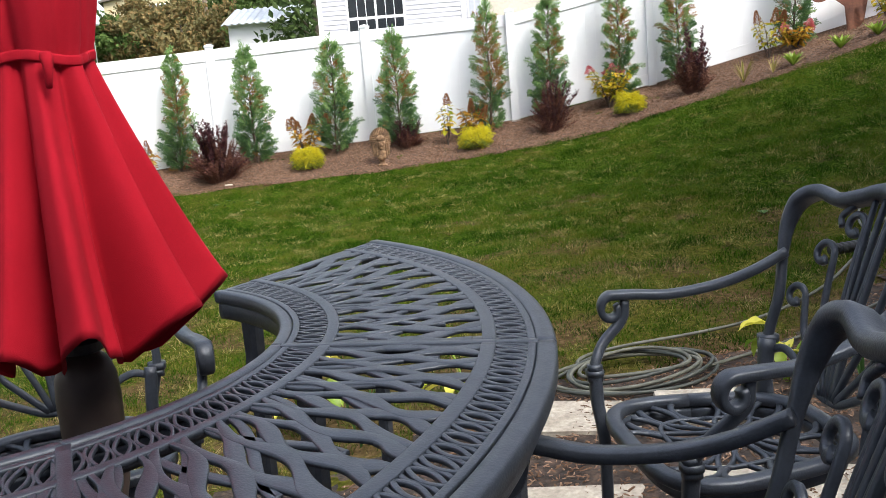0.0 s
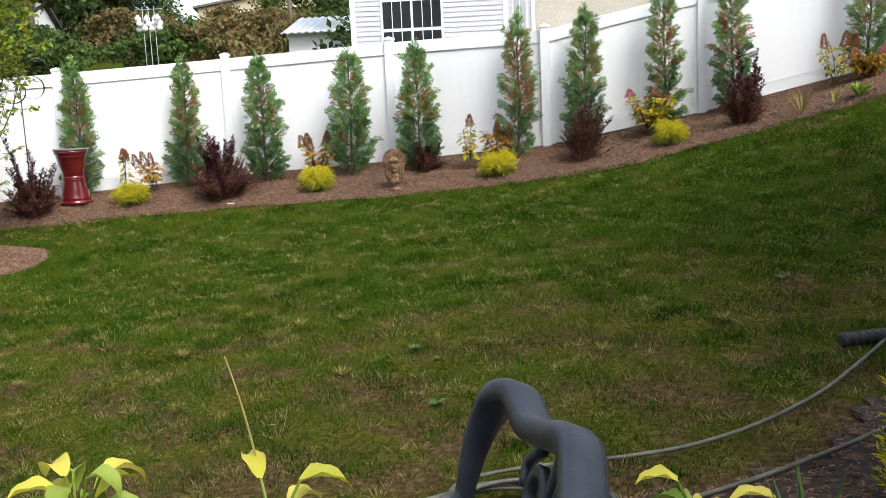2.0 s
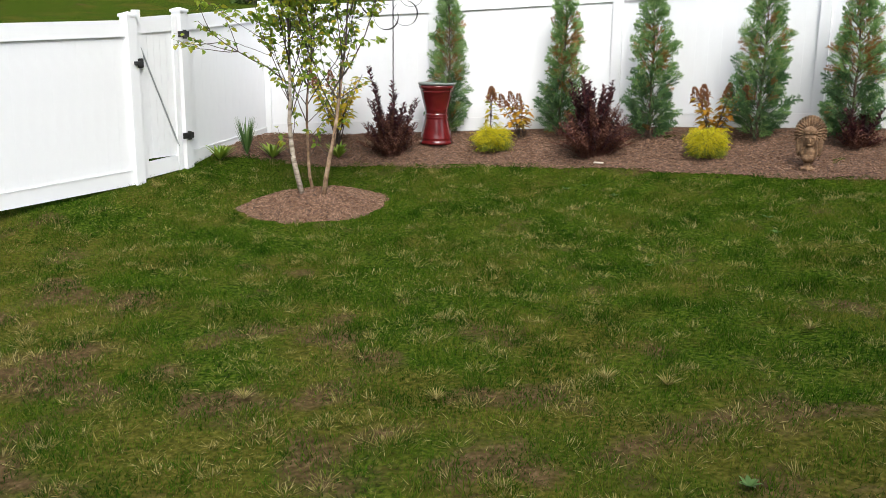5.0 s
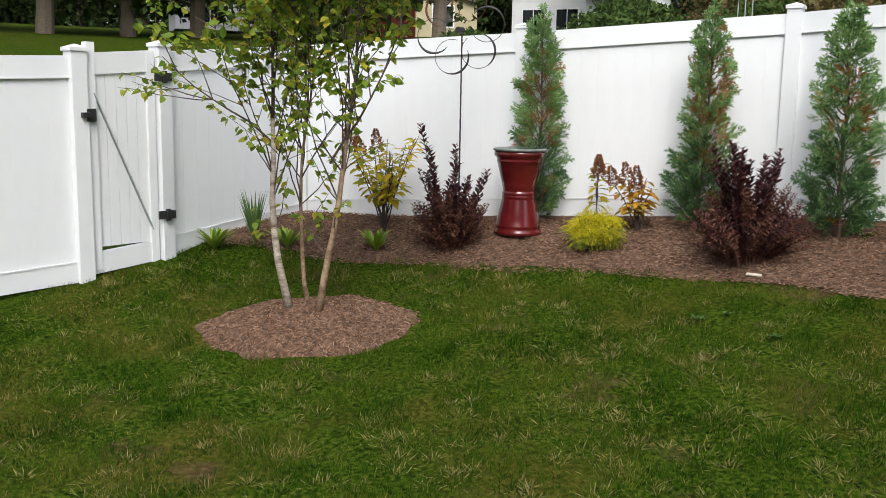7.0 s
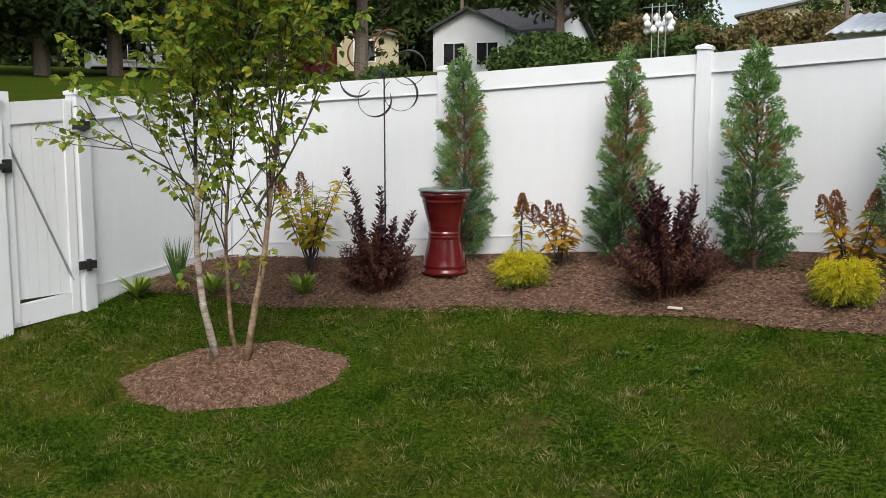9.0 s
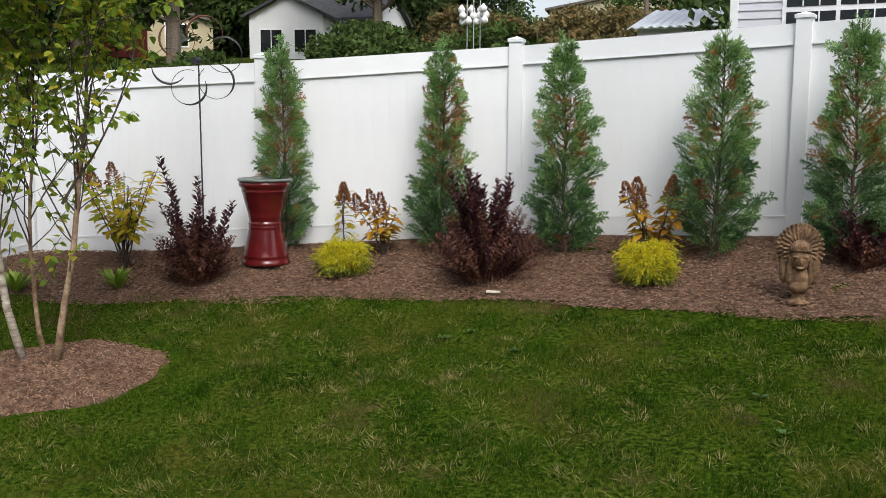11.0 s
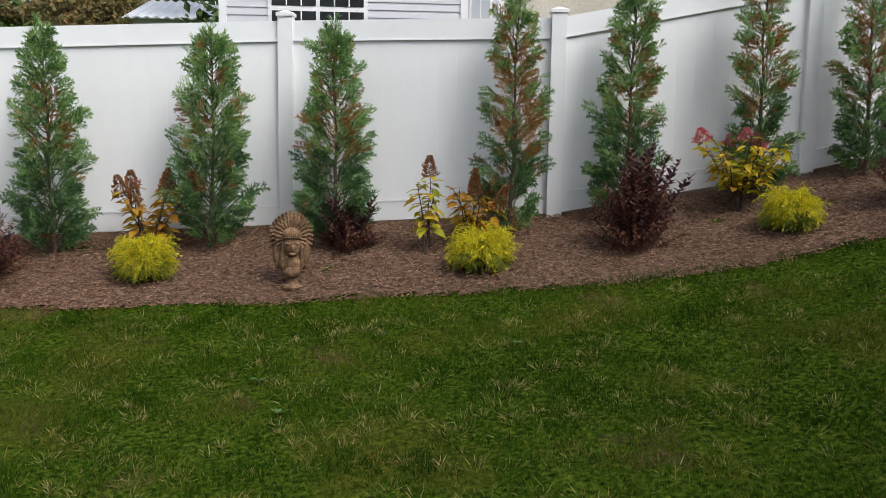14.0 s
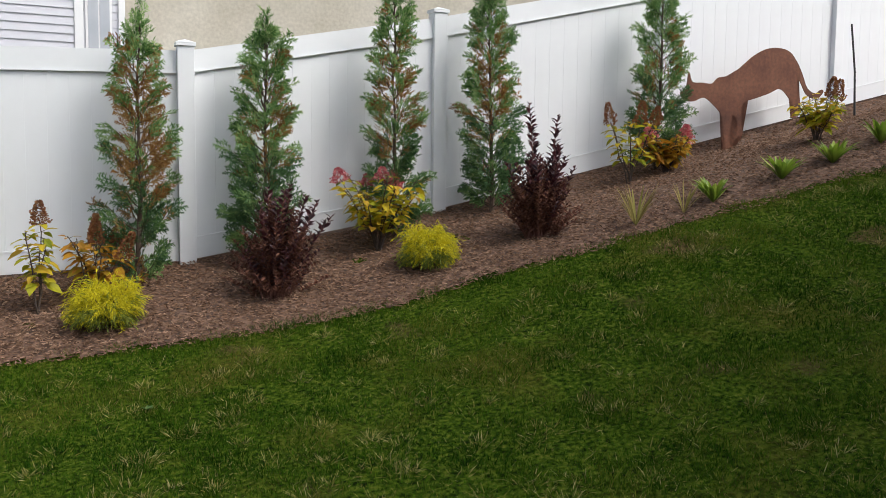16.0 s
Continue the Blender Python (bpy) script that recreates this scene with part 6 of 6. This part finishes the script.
def far_woods():
    """The closed wood behind the far gardens: one deep band of foliage with trunks in it."""
    r = np.random.RandomState(17)
    lf, tr = Soup(), Soup()
    for k in range(300):
        u = r.rand()
        x, y = -84 + 52 * u + r.uniform(-3, 3), 8 + 56 * u ** 0.9 + r.uniform(-3, 3)
        g = float(land(x, y)) - 0.5
        c = np.array([x, y, g + 11 * r.rand() ** 1.2 * (1.0 - 0.55 * max(0.0, u - 0.75) / 0.25)])
        m = 210
        q = unit(r.normal(0, 1, (m, 3))) * (r.rand(m, 1) ** 0.4) * np.array([3.4, 3.4, 2.2])
        lf.leaves(c + q, r.normal(0, 1, (m, 3)) + np.array([0, 0, -0.4]), r.normal(0, 1, (m, 3)), r.uniform(0.3, 0.7, m), 0.34)
        if k % 6 == 0:
            tr.tube([(x, y, g), (x + r.normal(0, 0.3), y, g + 9)], [0.28, 0.15], 6)
    t = thing("far_woods", 0, 0, 0, "dense dark green wood closing the view beyond the gardens", "woods", kind="stuff")
    lf.part("crown", FAR_DARK, t)["kind"] = "stuff"
    tr.part("trunk", BARK, t)["kind"] = "stuff"


far_woods()


# ---- unseen house behind the seats, added to shade the near lawn ----
def unseen_home():
    t = thing("unseen_home", 0, 0, -0.9, "unseen grey-sided two-storey house with a wing, added to shade the lawn", "house")
    s = Soup()
    s.box(-9, 5.7, -26, -17.4, -0.3, 6.4)
    s.part("wall", SIDING, t)
    # Added wing: its shadow and sky blocking darken the right of the lawn.
    s = Soup()
    s.box(5.7, 15, -26, -7.9, -0.3, 6.4)
    s.part("wing_wall", SIDING, t)
    s = Soup()
    s.add([(-9.4, -26.4, 6.4), (5.3, -26.4, 6.4), (5.3, -17.0, 6.4), (-9.4, -17.0, 6.4), (-9.4, -21.8, 9.2), (5.3, -21.8, 9.2)], [(0, 1, 5, 4), (2, 3, 4, 5), (3, 0, 4, 4), (1, 2, 5, 5), (3, 2, 1, 0)])
    s.part("roof", ROOF, t)
    s = Soup()
    s.add([(5.31, -26.4, 6.41), (15.4, -26.4, 6.41), (15.4, -7.5, 6.41), (5.31, -7.5, 6.41), (10.3, -26.4, 9.4), (10.3, -7.5, 9.4)], [(1, 2, 5, 4), (3, 0, 4, 5), (0, 1, 4, 4), (2, 3, 5, 5), (3, 2, 1, 0)])
    s.part("wing_roof", ROOF, t)


unseen_home()


# ---- the seats: crescent table, chairs, closed umbrella ----
TOP_Z = 0.585
IN_C, IN_R = np.array([-0.392, -12.995]), 0.685
OUT_C, OUT_R = np.array([-1.099, -12.987]), 1.968
# inner and outer bearings of the ends and seams
SEAMS = [(50.0, 37.4), (-6.6, -6.7), (-52.1, -43.4), (-104.0, -74.0)]


def crescent(u, v, k):
    """Place on the tabletop: u along section k, v from the inner to the outer edge."""
    u, v = np.asarray(u, float), np.asarray(v, float)
    ai = np.radians(SEAMS[k][0] + (SEAMS[k + 1][0] - SEAMS[k][0]) * u)
    ao = np.radians(SEAMS[k][1] + (SEAMS[k + 1][1] - SEAMS[k][1]) * u)
    pi = IN_C + IN_R * np.stack([np.cos(ai), np.sin(ai)], -1)
    po = OUT_C + OUT_R * np.stack([np.cos(ao), np.sin(ao)], -1)
    p = pi + (po - pi) * v[..., None]
    return np.concatenate([p, np.zeros(p.shape[:-1] + (1,))], -1)


def crescent_table():
    t = thing("bar_table", 0, 0, TOP_Z, "dark slate cast-aluminium crescent bar table with pierced scroll top", "table")
    up = (0, 0, 1)

    def bar(s, u, v, k, w, lift=0.0, h=0.010, flat=0.25):
        p = crescent(u, v, k)
        p[:, 2] = lift - h / 2
        sweep(s, p, up, w, h, flat=flat)

    def span(v, k):
        """Length of section k along the curve at v."""
        p = crescent(np.linspace(0, 1, 30), np.full(30, v), k)
        return float(np.linalg.norm(np.diff(p, axis=0), axis=1).sum())

    for k in range(3):
        r = np.random.RandomState(k)
        long = np.linspace(0, 1, 48)
        rim = Soup()
        bar(rim, long, np.full(48, 0.978), k, 0.042, 0.003, 0.040, 0.45)
        sec = rim.part("tabletop_section", CAST, t, smooth=True)
        for name, v, w, lift, h, fl in (("inner_rim", 0.022, 0.03, 0.003, 0.034, 0.45), ("moulding", 0.062, 0.015, 0.0, 0.012, 0.25), ("moulding", 0.930, 0.015, 0.0, 0.012, 0.25)):
            s = Soup()
            bar(s, long, np.full(48, v), k, w, lift, h, fl)
            s.part(name, CAST, sec, smooth=True)
        for u in (0.006, 0.994):
            s = Soup()
            bar(s, np.full(20, u), np.linspace(0.02, 0.98, 20), k, 0.024 if (k, u) != (0, 0.006) else 0.04, 0.0012 if u > 0.5 else -0.0030, 0.016)
            s.part("end_bar", CAST, sec, smooth=True)
        for v, w in ((0.205, 0.026), (0.785, 0.03)):
            s = Soup()
            bar(s, long, np.full(48, v), k, w, 0.001, 0.012)
            s.part("border_band", CAST, sec, smooth=True)
        # chains of almond loops along both edges
        for v0, v1, n in ((0.075, 0.195, 17), (0.80, 0.925, 27)):
            s = Soup()
            q = np.linspace(0, 1, 11)
            for j in range(n):
                c = (j + 0.5) / n
                for sg in (-1, 1):
                    bar(s, c + sg * 0.36 / n * np.sin(np.pi * q) + 0.25 / n * (q - 0.5), v0 + (v1 - v0) * q, k, 0.006 if v0 < 0.5 else 0.009, 0.0004 * sg - 0.001, 0.008)
                bar(s, c + 0.5 / n + 0.25 / n * (q - 0.5) + 0.12 / n * np.sin(2 * np.pi * q), v0 + (v1 - v0) * q, k, 0.006 if v0 < 0.5 else 0.009, -0.0016, 0.008)
            s.part("loop_chain", CAST, sec, smooth=True)
        # the field: winding leaf-like bars from border to border, slit between
        s = Soup()
        q = np.linspace(0, 1, 56)
        n = 23
        pitch = np.array([span(v, k) for v in 0.215 + 0.565 * q]) / n
        for j in range(n):
            c = (j + 0.5) / n
            ph = np.pi * (j % 2) + r.normal(0, 0.35)
            turns = 2.6 + r.normal(0, 0.15)
            wave = (0.46 * np.sin(2 * np.pi * q * 1.55 + np.pi * (j % 2) + 0.5 * math.sin(j * 1.7)) + 0.25 * np.sin(2 * np.pi * q * 0.7 + 0.3 * j)) / n
            width = pitch * (0.70 + 0.17 * np.sin(2 * np.pi * q * turns + ph))
            width *= np.clip((1.0 - q) / 0.09, 0.12, 1) ** 0.5 * np.clip(0.45 + q / 0.5, 0, 1)
            bar(s, np.clip(c + wave, 0.02, 0.98), 0.21 + 0.572 * q, k, width, 0.0003 * (j % 3) - 0.0004, 0.009)
        for j in range(13):
            c0 = (j + 0.5) / 13
            c1 = c0 + (0.13 if j % 2 else -0.11)
            path = c0 + (c1 - c0) * (3 * q ** 2 - 2 * q ** 3)
            bar(s, np.clip(path, 0.02, 0.98), 0.21 + 0.42 * q, k, 0.012 + 0.008 * np.sin(np.pi * q), -0.0029, 0.008)
        s.part("scroll_lattice", CAST, sec, smooth=True)
    # apron under the edge, and the legs
    s = Soup()
    for k in range(3):
        for v, w in ((0.03, 0.022), (0.965, 0.024)):
            p = crescent(np.linspace(0, 1, 40), np.full(40, v), k)
            p[:, 2] = -0.052
            sweep(s, p, up, w, 0.05)
    s.part("apron", CAST, t, smooth=True)
    for k, u, v in ((0, 0.06, 0.12), (0, 0.06, 0.84), (1, 0.02, 0.84), (1, 0.98, 0.12), (2, 0.02, 0.86), (2, 0.95, 0.12), (2, 0.95, 0.84), (0, 0.97, 0.12)):
        p = crescent(u, v, k)
        g = float(land(p[0], p[1])) - TOP_Z
        leg = Soup()
        z = np.array([-0.03, -0.2, -0.24, -0.26, -0.6, g + 0.06, g + 0.02])
        sweep(leg, np.stack([p[0] + 0 * z, p[1] + 0 * z, z], -1), (0.6, 0.8, 0), [0.056, 0.05, 0.062, 0.046, 0.042, 0.05, 0.07], [0.056, 0.05, 0.062, 0.046, 0.042, 0.05, 0.07], 8)
        leg.part("leg", CAST, t)


crescent_table()


def bar_chair(x, y, seat_z, turn, label):
    """Cast armchair with a scrolled fan back and a pierced seat; x right, y front, z over the seat."""
    t = thing("bar_chair", x, y, seat_z, label, "chair", "chairs at the crescent table", turn)
    t.scale = (0.97, 1.0, 1.12)
    foot = (float(land(x, y)) + 0.035 - seat_z) / 1.12

    def back(px, h):
        px, h = np.asarray(px, float), np.asarray(h, float)
        h = np.where(h > 0.12, 0.12 + (h - 0.12) * 0.87, h)
        return np.stack([px * (1 + 0.10 * np.clip(h / 0.3, 0, 1)), -0.175 - 0.17 * (np.maximum(h, 0) / 0.5) ** 1.3 - 0.045 * (1 - (px / 0.29) ** 2), h], -1)

    lean = unit(np.array([0, 1.0, 0.4]))
    rail = smooth_path([(0.235, -0.02), (0.268, 0.12), (0.262, 0.25), (0.285, 0.36), (0.297, 0.44), (0.282, 0.502), (0.225, 0.528), (0.15, 0.512), (0.075, 0.528), (0, 0.548), (-0.075, 0.528), (-0.15, 0.512), (-0.225, 0.528), (-0.282, 0.502), (-0.297, 0.44), (-0.285, 0.36), (-0.262, 0.25), (-0.268, 0.12), (-0.235, -0.02)], 110)
    s = Soup()
    sweep(s, back(rail[:, 0], rail[:, 1]), lean, 0.026 + 0.008 * np.clip((rail[:, 1] - 0.3) / 0.2, 0, 1), 0.026 + 0.026 * np.clip((rail[:, 1] - 0.36) / 0.14, 0, 1), 10)
    s.part("back_frame", CAST, t, smooth=True)

    s = Soup()

    def bar2(p, w=0.016, h=0.014):
        p = np.asarray(p)
        sweep(s, back(p[:, 0], p[:, 1]), lean, w, h, 8)

    for sg in (-1, 1):
        def mir(p):
            return np.asarray(p) * np.array([sg, 1])
        # bars that rise from the foot of the fan and curl over outwards
        for foot_x, bow, top_x, top_h, rad in ((0.012, 0.035, 0.075, 0.455, 0.036), (0.022, 0.10, 0.150, 0.375, 0.036), (0.032, 0.17, 0.205, 0.255, 0.034)):
            q = np.linspace(math.pi, -0.75 * math.pi, 22)
            shrink = np.linspace(1.0, 0.42, 22)
            curl = np.stack([top_x + rad * np.cos(q) * shrink, top_h + rad * np.sin(q) * shrink], -1)
            stem = smooth_path([(foot_x, 0.05), (foot_x + (top_x - rad - foot_x) * 0.75, 0.05 + (top_h - 0.05) * 0.5), (top_x - rad, top_h)], 18)
            p = mir(np.concatenate([stem[:-1], curl]))
            bar2(p, [*np.linspace(0.021, 0.016, 17), *np.linspace(0.016, 0.017, 16), *np.linspace(0.018, 0.027, 6)], 0.016)
        bar2(smooth_path(mir([(0.008, 0.05), (0.016, 0.2), (0.026, 0.38), (0.036, 0.535)]), 20), 0.013)
        bar2(smooth_path(mir([(0.10, 0.505), (0.13, 0.475), (0.12, 0.45)]), 10), 0.016)
        bar2(smooth_path(mir([(0.262, 0.10), (0.20, 0.115), (0.13, 0.085), (0.05, 0.05), (0.0, 0.045)]), 18), 0.020)
    bar2(smooth_path([(0, 0.05), (0.004, 0.2), (0, 0.36), (0, 0.54)], 20), 0.016)
    s.part("back_lattice", CAST, t, smooth=True)

    # seat
    a = np.linspace(0, 2 * np.pi, 73)
    sup = np.sign(np.cos(a)) * np.abs(np.cos(a)) ** 0.55, np.sign(np.sin(a)) * np.abs(np.sin(a)) ** 0.62
    sx, sy = (0.262 + 0.045 * sup[1]) * sup[0], 0.03 + 0.245 * sup[1]
    ring = np.stack([sx, sy, 0.018 * (sy > 0.2) * 0 + 0 * sx], -1)
    s = Soup()
    sweep(s, ring, (0, 0, 1), 0.042, 0.030, 8)
    seat = s.part("seat", CAST, t, smooth=True)
    s = Soup()
    n = 26
    for j in range(n):
        b = 2 * np.pi * (j + 0.5) / n
        e = np.linspace(0, 1, 16)
        rr = 0.14 + 0.82 * e
        bb = b + 0.10 * np.sin(2 * np.pi * e) * (1 if j % 2 else -1)
        cx, cy = np.sign(np.cos(bb)) * np.abs(np.cos(bb)) ** 0.7, np.sign(np.sin(bb)) * np.abs(np.sin(bb)) ** 0.72
        p = np.stack([0.27 * cx * rr, 0.03 + 0.235 * cy * rr, -0.012 * np.sin(np.pi * e) - 0.002 - 0.0004 * (j % 2)], -1)
        sweep(s, p, (0, 0, 1), 0.008 + 0.012 * e, 0.011, 6)
    for f0, w in ((0.16, 0.02), (0.58, 0.013)):
        p = ring * np.array([f0, f0, 1]) + np.array([0, 0.03 * (1 - f0), -0.012])
        sweep(s, p, (0, 0, 1), w, 0.010, 6)
    s.part("seat_lattice", CAST, seat, smooth=True)
    s = Soup()
    p = ring * np.array([0.95, 0.95, 1]) + np.array([0, 0, -0.03])
    sweep(s, p, (0, 0, 1), 0.018, 0.035, 6)
    s.part("apron", CAST, seat, smooth=True)

    for sg in (-1, 1):
        s = Soup()
        arm = smooth_path([(sg * 0.283, -0.270, 0.335), (sg * 0.305, -0.18, 0.292), (sg * 0.335, -0.09, 0.262), (sg * 0.36, 0.03, 0.246), (sg * 0.380, 0.12, 0.250), (sg * 0.390, 0.185, 0.252)], 34)
        end = np.array([(sg * 0.392, 0.192 + 0.034 * math.sin(b), 0.218 + 0.034 * math.cos(b)) for b in np.linspace(0.15, 5.2, 16)]) * 1.0
        end[:, 2] += 0.0
        q = np.linspace(0, 1, 16)
        end[:, 1] = 0.192 + (end[:, 1] - 0.192) * (1 - 0.5 * q)
        end[:, 2] = 0.218 + (end[:, 2] - 0.218) * (1 - 0.5 * q)
        pts = np.concatenate([arm, end])
        tang = unit(np.gradient(pts, axis=0))
        side = np.array([sg * 1.0, -0.15, 0])
        nrm = unit(np.cross(tang, side))
        sweep(s, pts, nrm, [*np.linspace(0.030, 0.046, 34), *np.linspace(0.046, 0.034, 16)], [*np.full(34, 0.022), *np.linspace(0.022, 0.018, 16)], 10, flat=0.4)
        s.part("armrest", CAST, t, smooth=True)
        s = Soup()
        sup_path = smooth_path([(sg * 0.383, 0.155, 0.238), (sg * 0.382, 0.165, 0.19), (sg * 0.37, 0.225, 0.14), (sg * 0.348, 0.255, 0.10), (sg * 0.342, 0.262, 0.07), (sg * 0.325, 0.262, 0.0)], 26)
        sweep(s, sup_path, (sg, 0, 0.1), 0.026, 0.026, 8)
        s.part("arm_support", CAST, t, smooth=True)
        s = Soup()
        leg = smooth_path([(sg * 0.338, 0.262, 0.075), (sg * 0.325, 0.262, 0.0), (sg * 0.30, 0.255, -0.10), (sg * 0.295, 0.262, foot * 0.6), (sg * 0.315, 0.30, foot + 0.01)], 24)
        sweep(s, leg, (sg, 0, 0.1), np.linspace(0.036, 0.028, 24), np.linspace(0.036, 0.028, 24), 8)
        for zc, rc in ((0.075, 0.024), (0.062, 0.021), (0.088, 0.020)):
            sweep(s, [(sg * 0.339, 0.262, zc - 0.007), (sg * 0.339, 0.262, zc + 0.007)], (1, 0, 0), rc * 2, rc * 2, 10)
        s.part("leg", CAST, t, smooth=True)
        s = Soup()
        leg = smooth_path([(sg * 0.262, -0.20, 0.13), (sg * 0.25, -0.18, 0.0), (sg * 0.26, -0.19, -0.15), (sg * 0.275, -0.23, foot * 0.65), (sg * 0.29, -0.30, foot + 0.01)], 24)
        sweep(s, leg, (sg, 0, 0.1), np.linspace(0.040, 0.028, 24), np.linspace(0.040, 0.028, 24), 8)
        for zc, rc in ((0.13, 0.027), (0.112, 0.023)):
            p = back(np.array([sg * 0.268]), np.array([zc]))[0]
            sweep(s, [p - (0, 0, 0.008), p + (0, 0, 0.008)], (1, 0, 0), rc * 2, rc * 2, 10)
        s.part("leg", CAST, t, smooth=True)
        s = Soup()
        sweep(s, [(sg * 0.298, 0.26, foot * 0.55), (sg * 0.28, 0.0, foot * 0.5), (sg * 0.272, -0.215, foot * 0.55)], (0, 0, 1), 0.02, 0.018, 8)
        s.part("stretcher", CAST, t)


bar_chair(1.355, -12.82, 0.200, 96.0, "dark slate cast-aluminium armchair with scrolled fan back, beside the hose")
bar_chair(0.79, -13.86, 0.20, 72.0, "dark slate cast-aluminium armchair pushed under the crescent table edge")
bar_chair(-0.37, -12.60, 0.21, 198.0, "dark slate cast-aluminium armchair behind the closed umbrella")


def closed_umbrella(x, y):
    g = float(land(x, y))
    t = thing("patio_umbrella", x, y, g, "closed bright red canvas patio umbrella tied with a band", "umbrella")
    rr = np.random.RandomState(8)

    def lift(z):
        return z + 0.32 - g

    th = np.linspace(0, 2 * np.pi, 160, endpoint=False)
    zz = np.concatenate([np.linspace(0, 1, 26), np.linspace(1.02, 2.0, 22)])
    amp = rr.uniform(0.7, 1.2, 8)
    lobe = np.zeros_like(th)
    ph = 0.33
    for k in range(8):
        d = (th - ph - k * np.pi / 4 + np.pi) % (2 * np.pi) - np.pi
        lobe += amp[k] * np.exp(-(np.abs(d) / 0.26) ** 2.2)
    fine = 0.12 * np.sin(th * 13 + 1) + 0.09 * np.sin(th * 21 + 2)
    lobe = lobe + fine
    rings = []
    for w in zz:
        if w <= 1:
            # skirt: from the hem up to the band
            base = 0.185 - 0.095 * w ** 0.8
            out = 0.175 * (1 - w) ** 1.15 + 0.022
            rad = base + out * (lobe - 0.35)
            hem = 0.255 + 0.15 * np.clip(lobe - 0.25, 0, 1)
            z = hem + (0.88 - hem) * w
        else:
            q = w - 1
            base = 0.098 + 0.055 * math.sin(math.pi * min(1, q * 1.6)) - 0.07 * q
            out = 0.05 * math.sin(math.pi * min(1.0, 0.08 + q * 0.95))
            rad = base + out * (lobe - 0.4)
            z = 0.88 + 1.45 * q + 0 * th
        rad = np.maximum(rad, 0.02)
        twist = 0.10 * (1 - w) if w < 1 else 0.15 * (w - 1)
        rings.append(np.stack([rad * np.cos(th + twist), rad * np.sin(th + twist), lift(z)], -1))
    inner = [ring * np.array([0.985, 0.985, 1]) - 0.0025 * unit(ring * np.array([1, 1, 0])) for ring in rings[:24]]
    allr = inner[::-1] + rings
    v = np.concatenate(allr)
    n, k = len(th), len(allr)
    f = [(i * n + j, i * n + (j + 1) % n, (i + 1) * n + (j + 1) % n, (i + 1) * n + j) for i in range(k - 1) for j in range(n)]
    s = Soup()
    s.add(v, f)
    s.part("canopy", CANVAS, t, smooth=True)
    s = Soup()
    a = np.linspace(0, 2 * np.pi, 90)
    rb = np.interp(a % (2 * np.pi), np.append(th, 2 * np.pi), np.append(np.hypot(*rings[25][:, :2].T), np.hypot(*rings[25][0, :2]))) + 0.004
    kernel = np.ones(15) / 15
    rb = np.maximum(rb, np.convolve(np.pad(rb, 7, "wrap"), kernel, "valid"))
    sweep(s, np.stack([rb * np.cos(a), rb * np.sin(a), lift(0.88 + 0.008 * np.sin(a * 3))], -1), np.stack([np.cos(a), np.sin(a), 0 * a], -1), 0.022, 0.006, 8)
    band = s.part("tie_band", CANVAS, t, smooth=True)
    s = Soup()
    s.tube(smooth_path([(0.06, -0.115, lift(0.885)), (0.065, -0.125, lift(0.86)), (0.06, -0.12, lift(0.82))], 8), [0.012, 0.013, 0.012, 0.010, 0.009, 0.008, 0.007, 0.006], 8)
    s.part("knot", CANVAS, band, smooth=True)
    s = Soup()
    s.tube([(0, 0, 0.05), (0, 0, lift(2.4))], 0.019, 14)
    s.part("pole", BRONZE, t, smooth=True)
    s = Soup()
    s.lathe([(0.02, 1.30), (0.040, 1.29), (0.042, 1.26), (0.036, 1.255), (0.044, 1.245), (0.044, 1.23), (0.036, 1.225), (0.046, 1.215), (0.046, 1.195), (0.036, 1.19)], 24)
    s.part("collar", BLACK, t, "black ribbed plastic collar", smooth=False)
    s = Soup()
    s.lathe([(0.034, 1.19), (0.052, 1.175), (0.064, 1.14), (0.068, 1.09), (0.066, 1.0), (0.062, 0.9), (0.045, 0.82), (0.034, 0.76), (0.034, 0.2), (0.05, 0.14), (0.12, 0.09), (0.24, 0.06), (0.27, 0.035), (0.27, 0.0)], 32)
    s.part("base", BRONZE, t, "brown bulbous stand", smooth=True)


closed_umbrella(-0.13, -12.98)
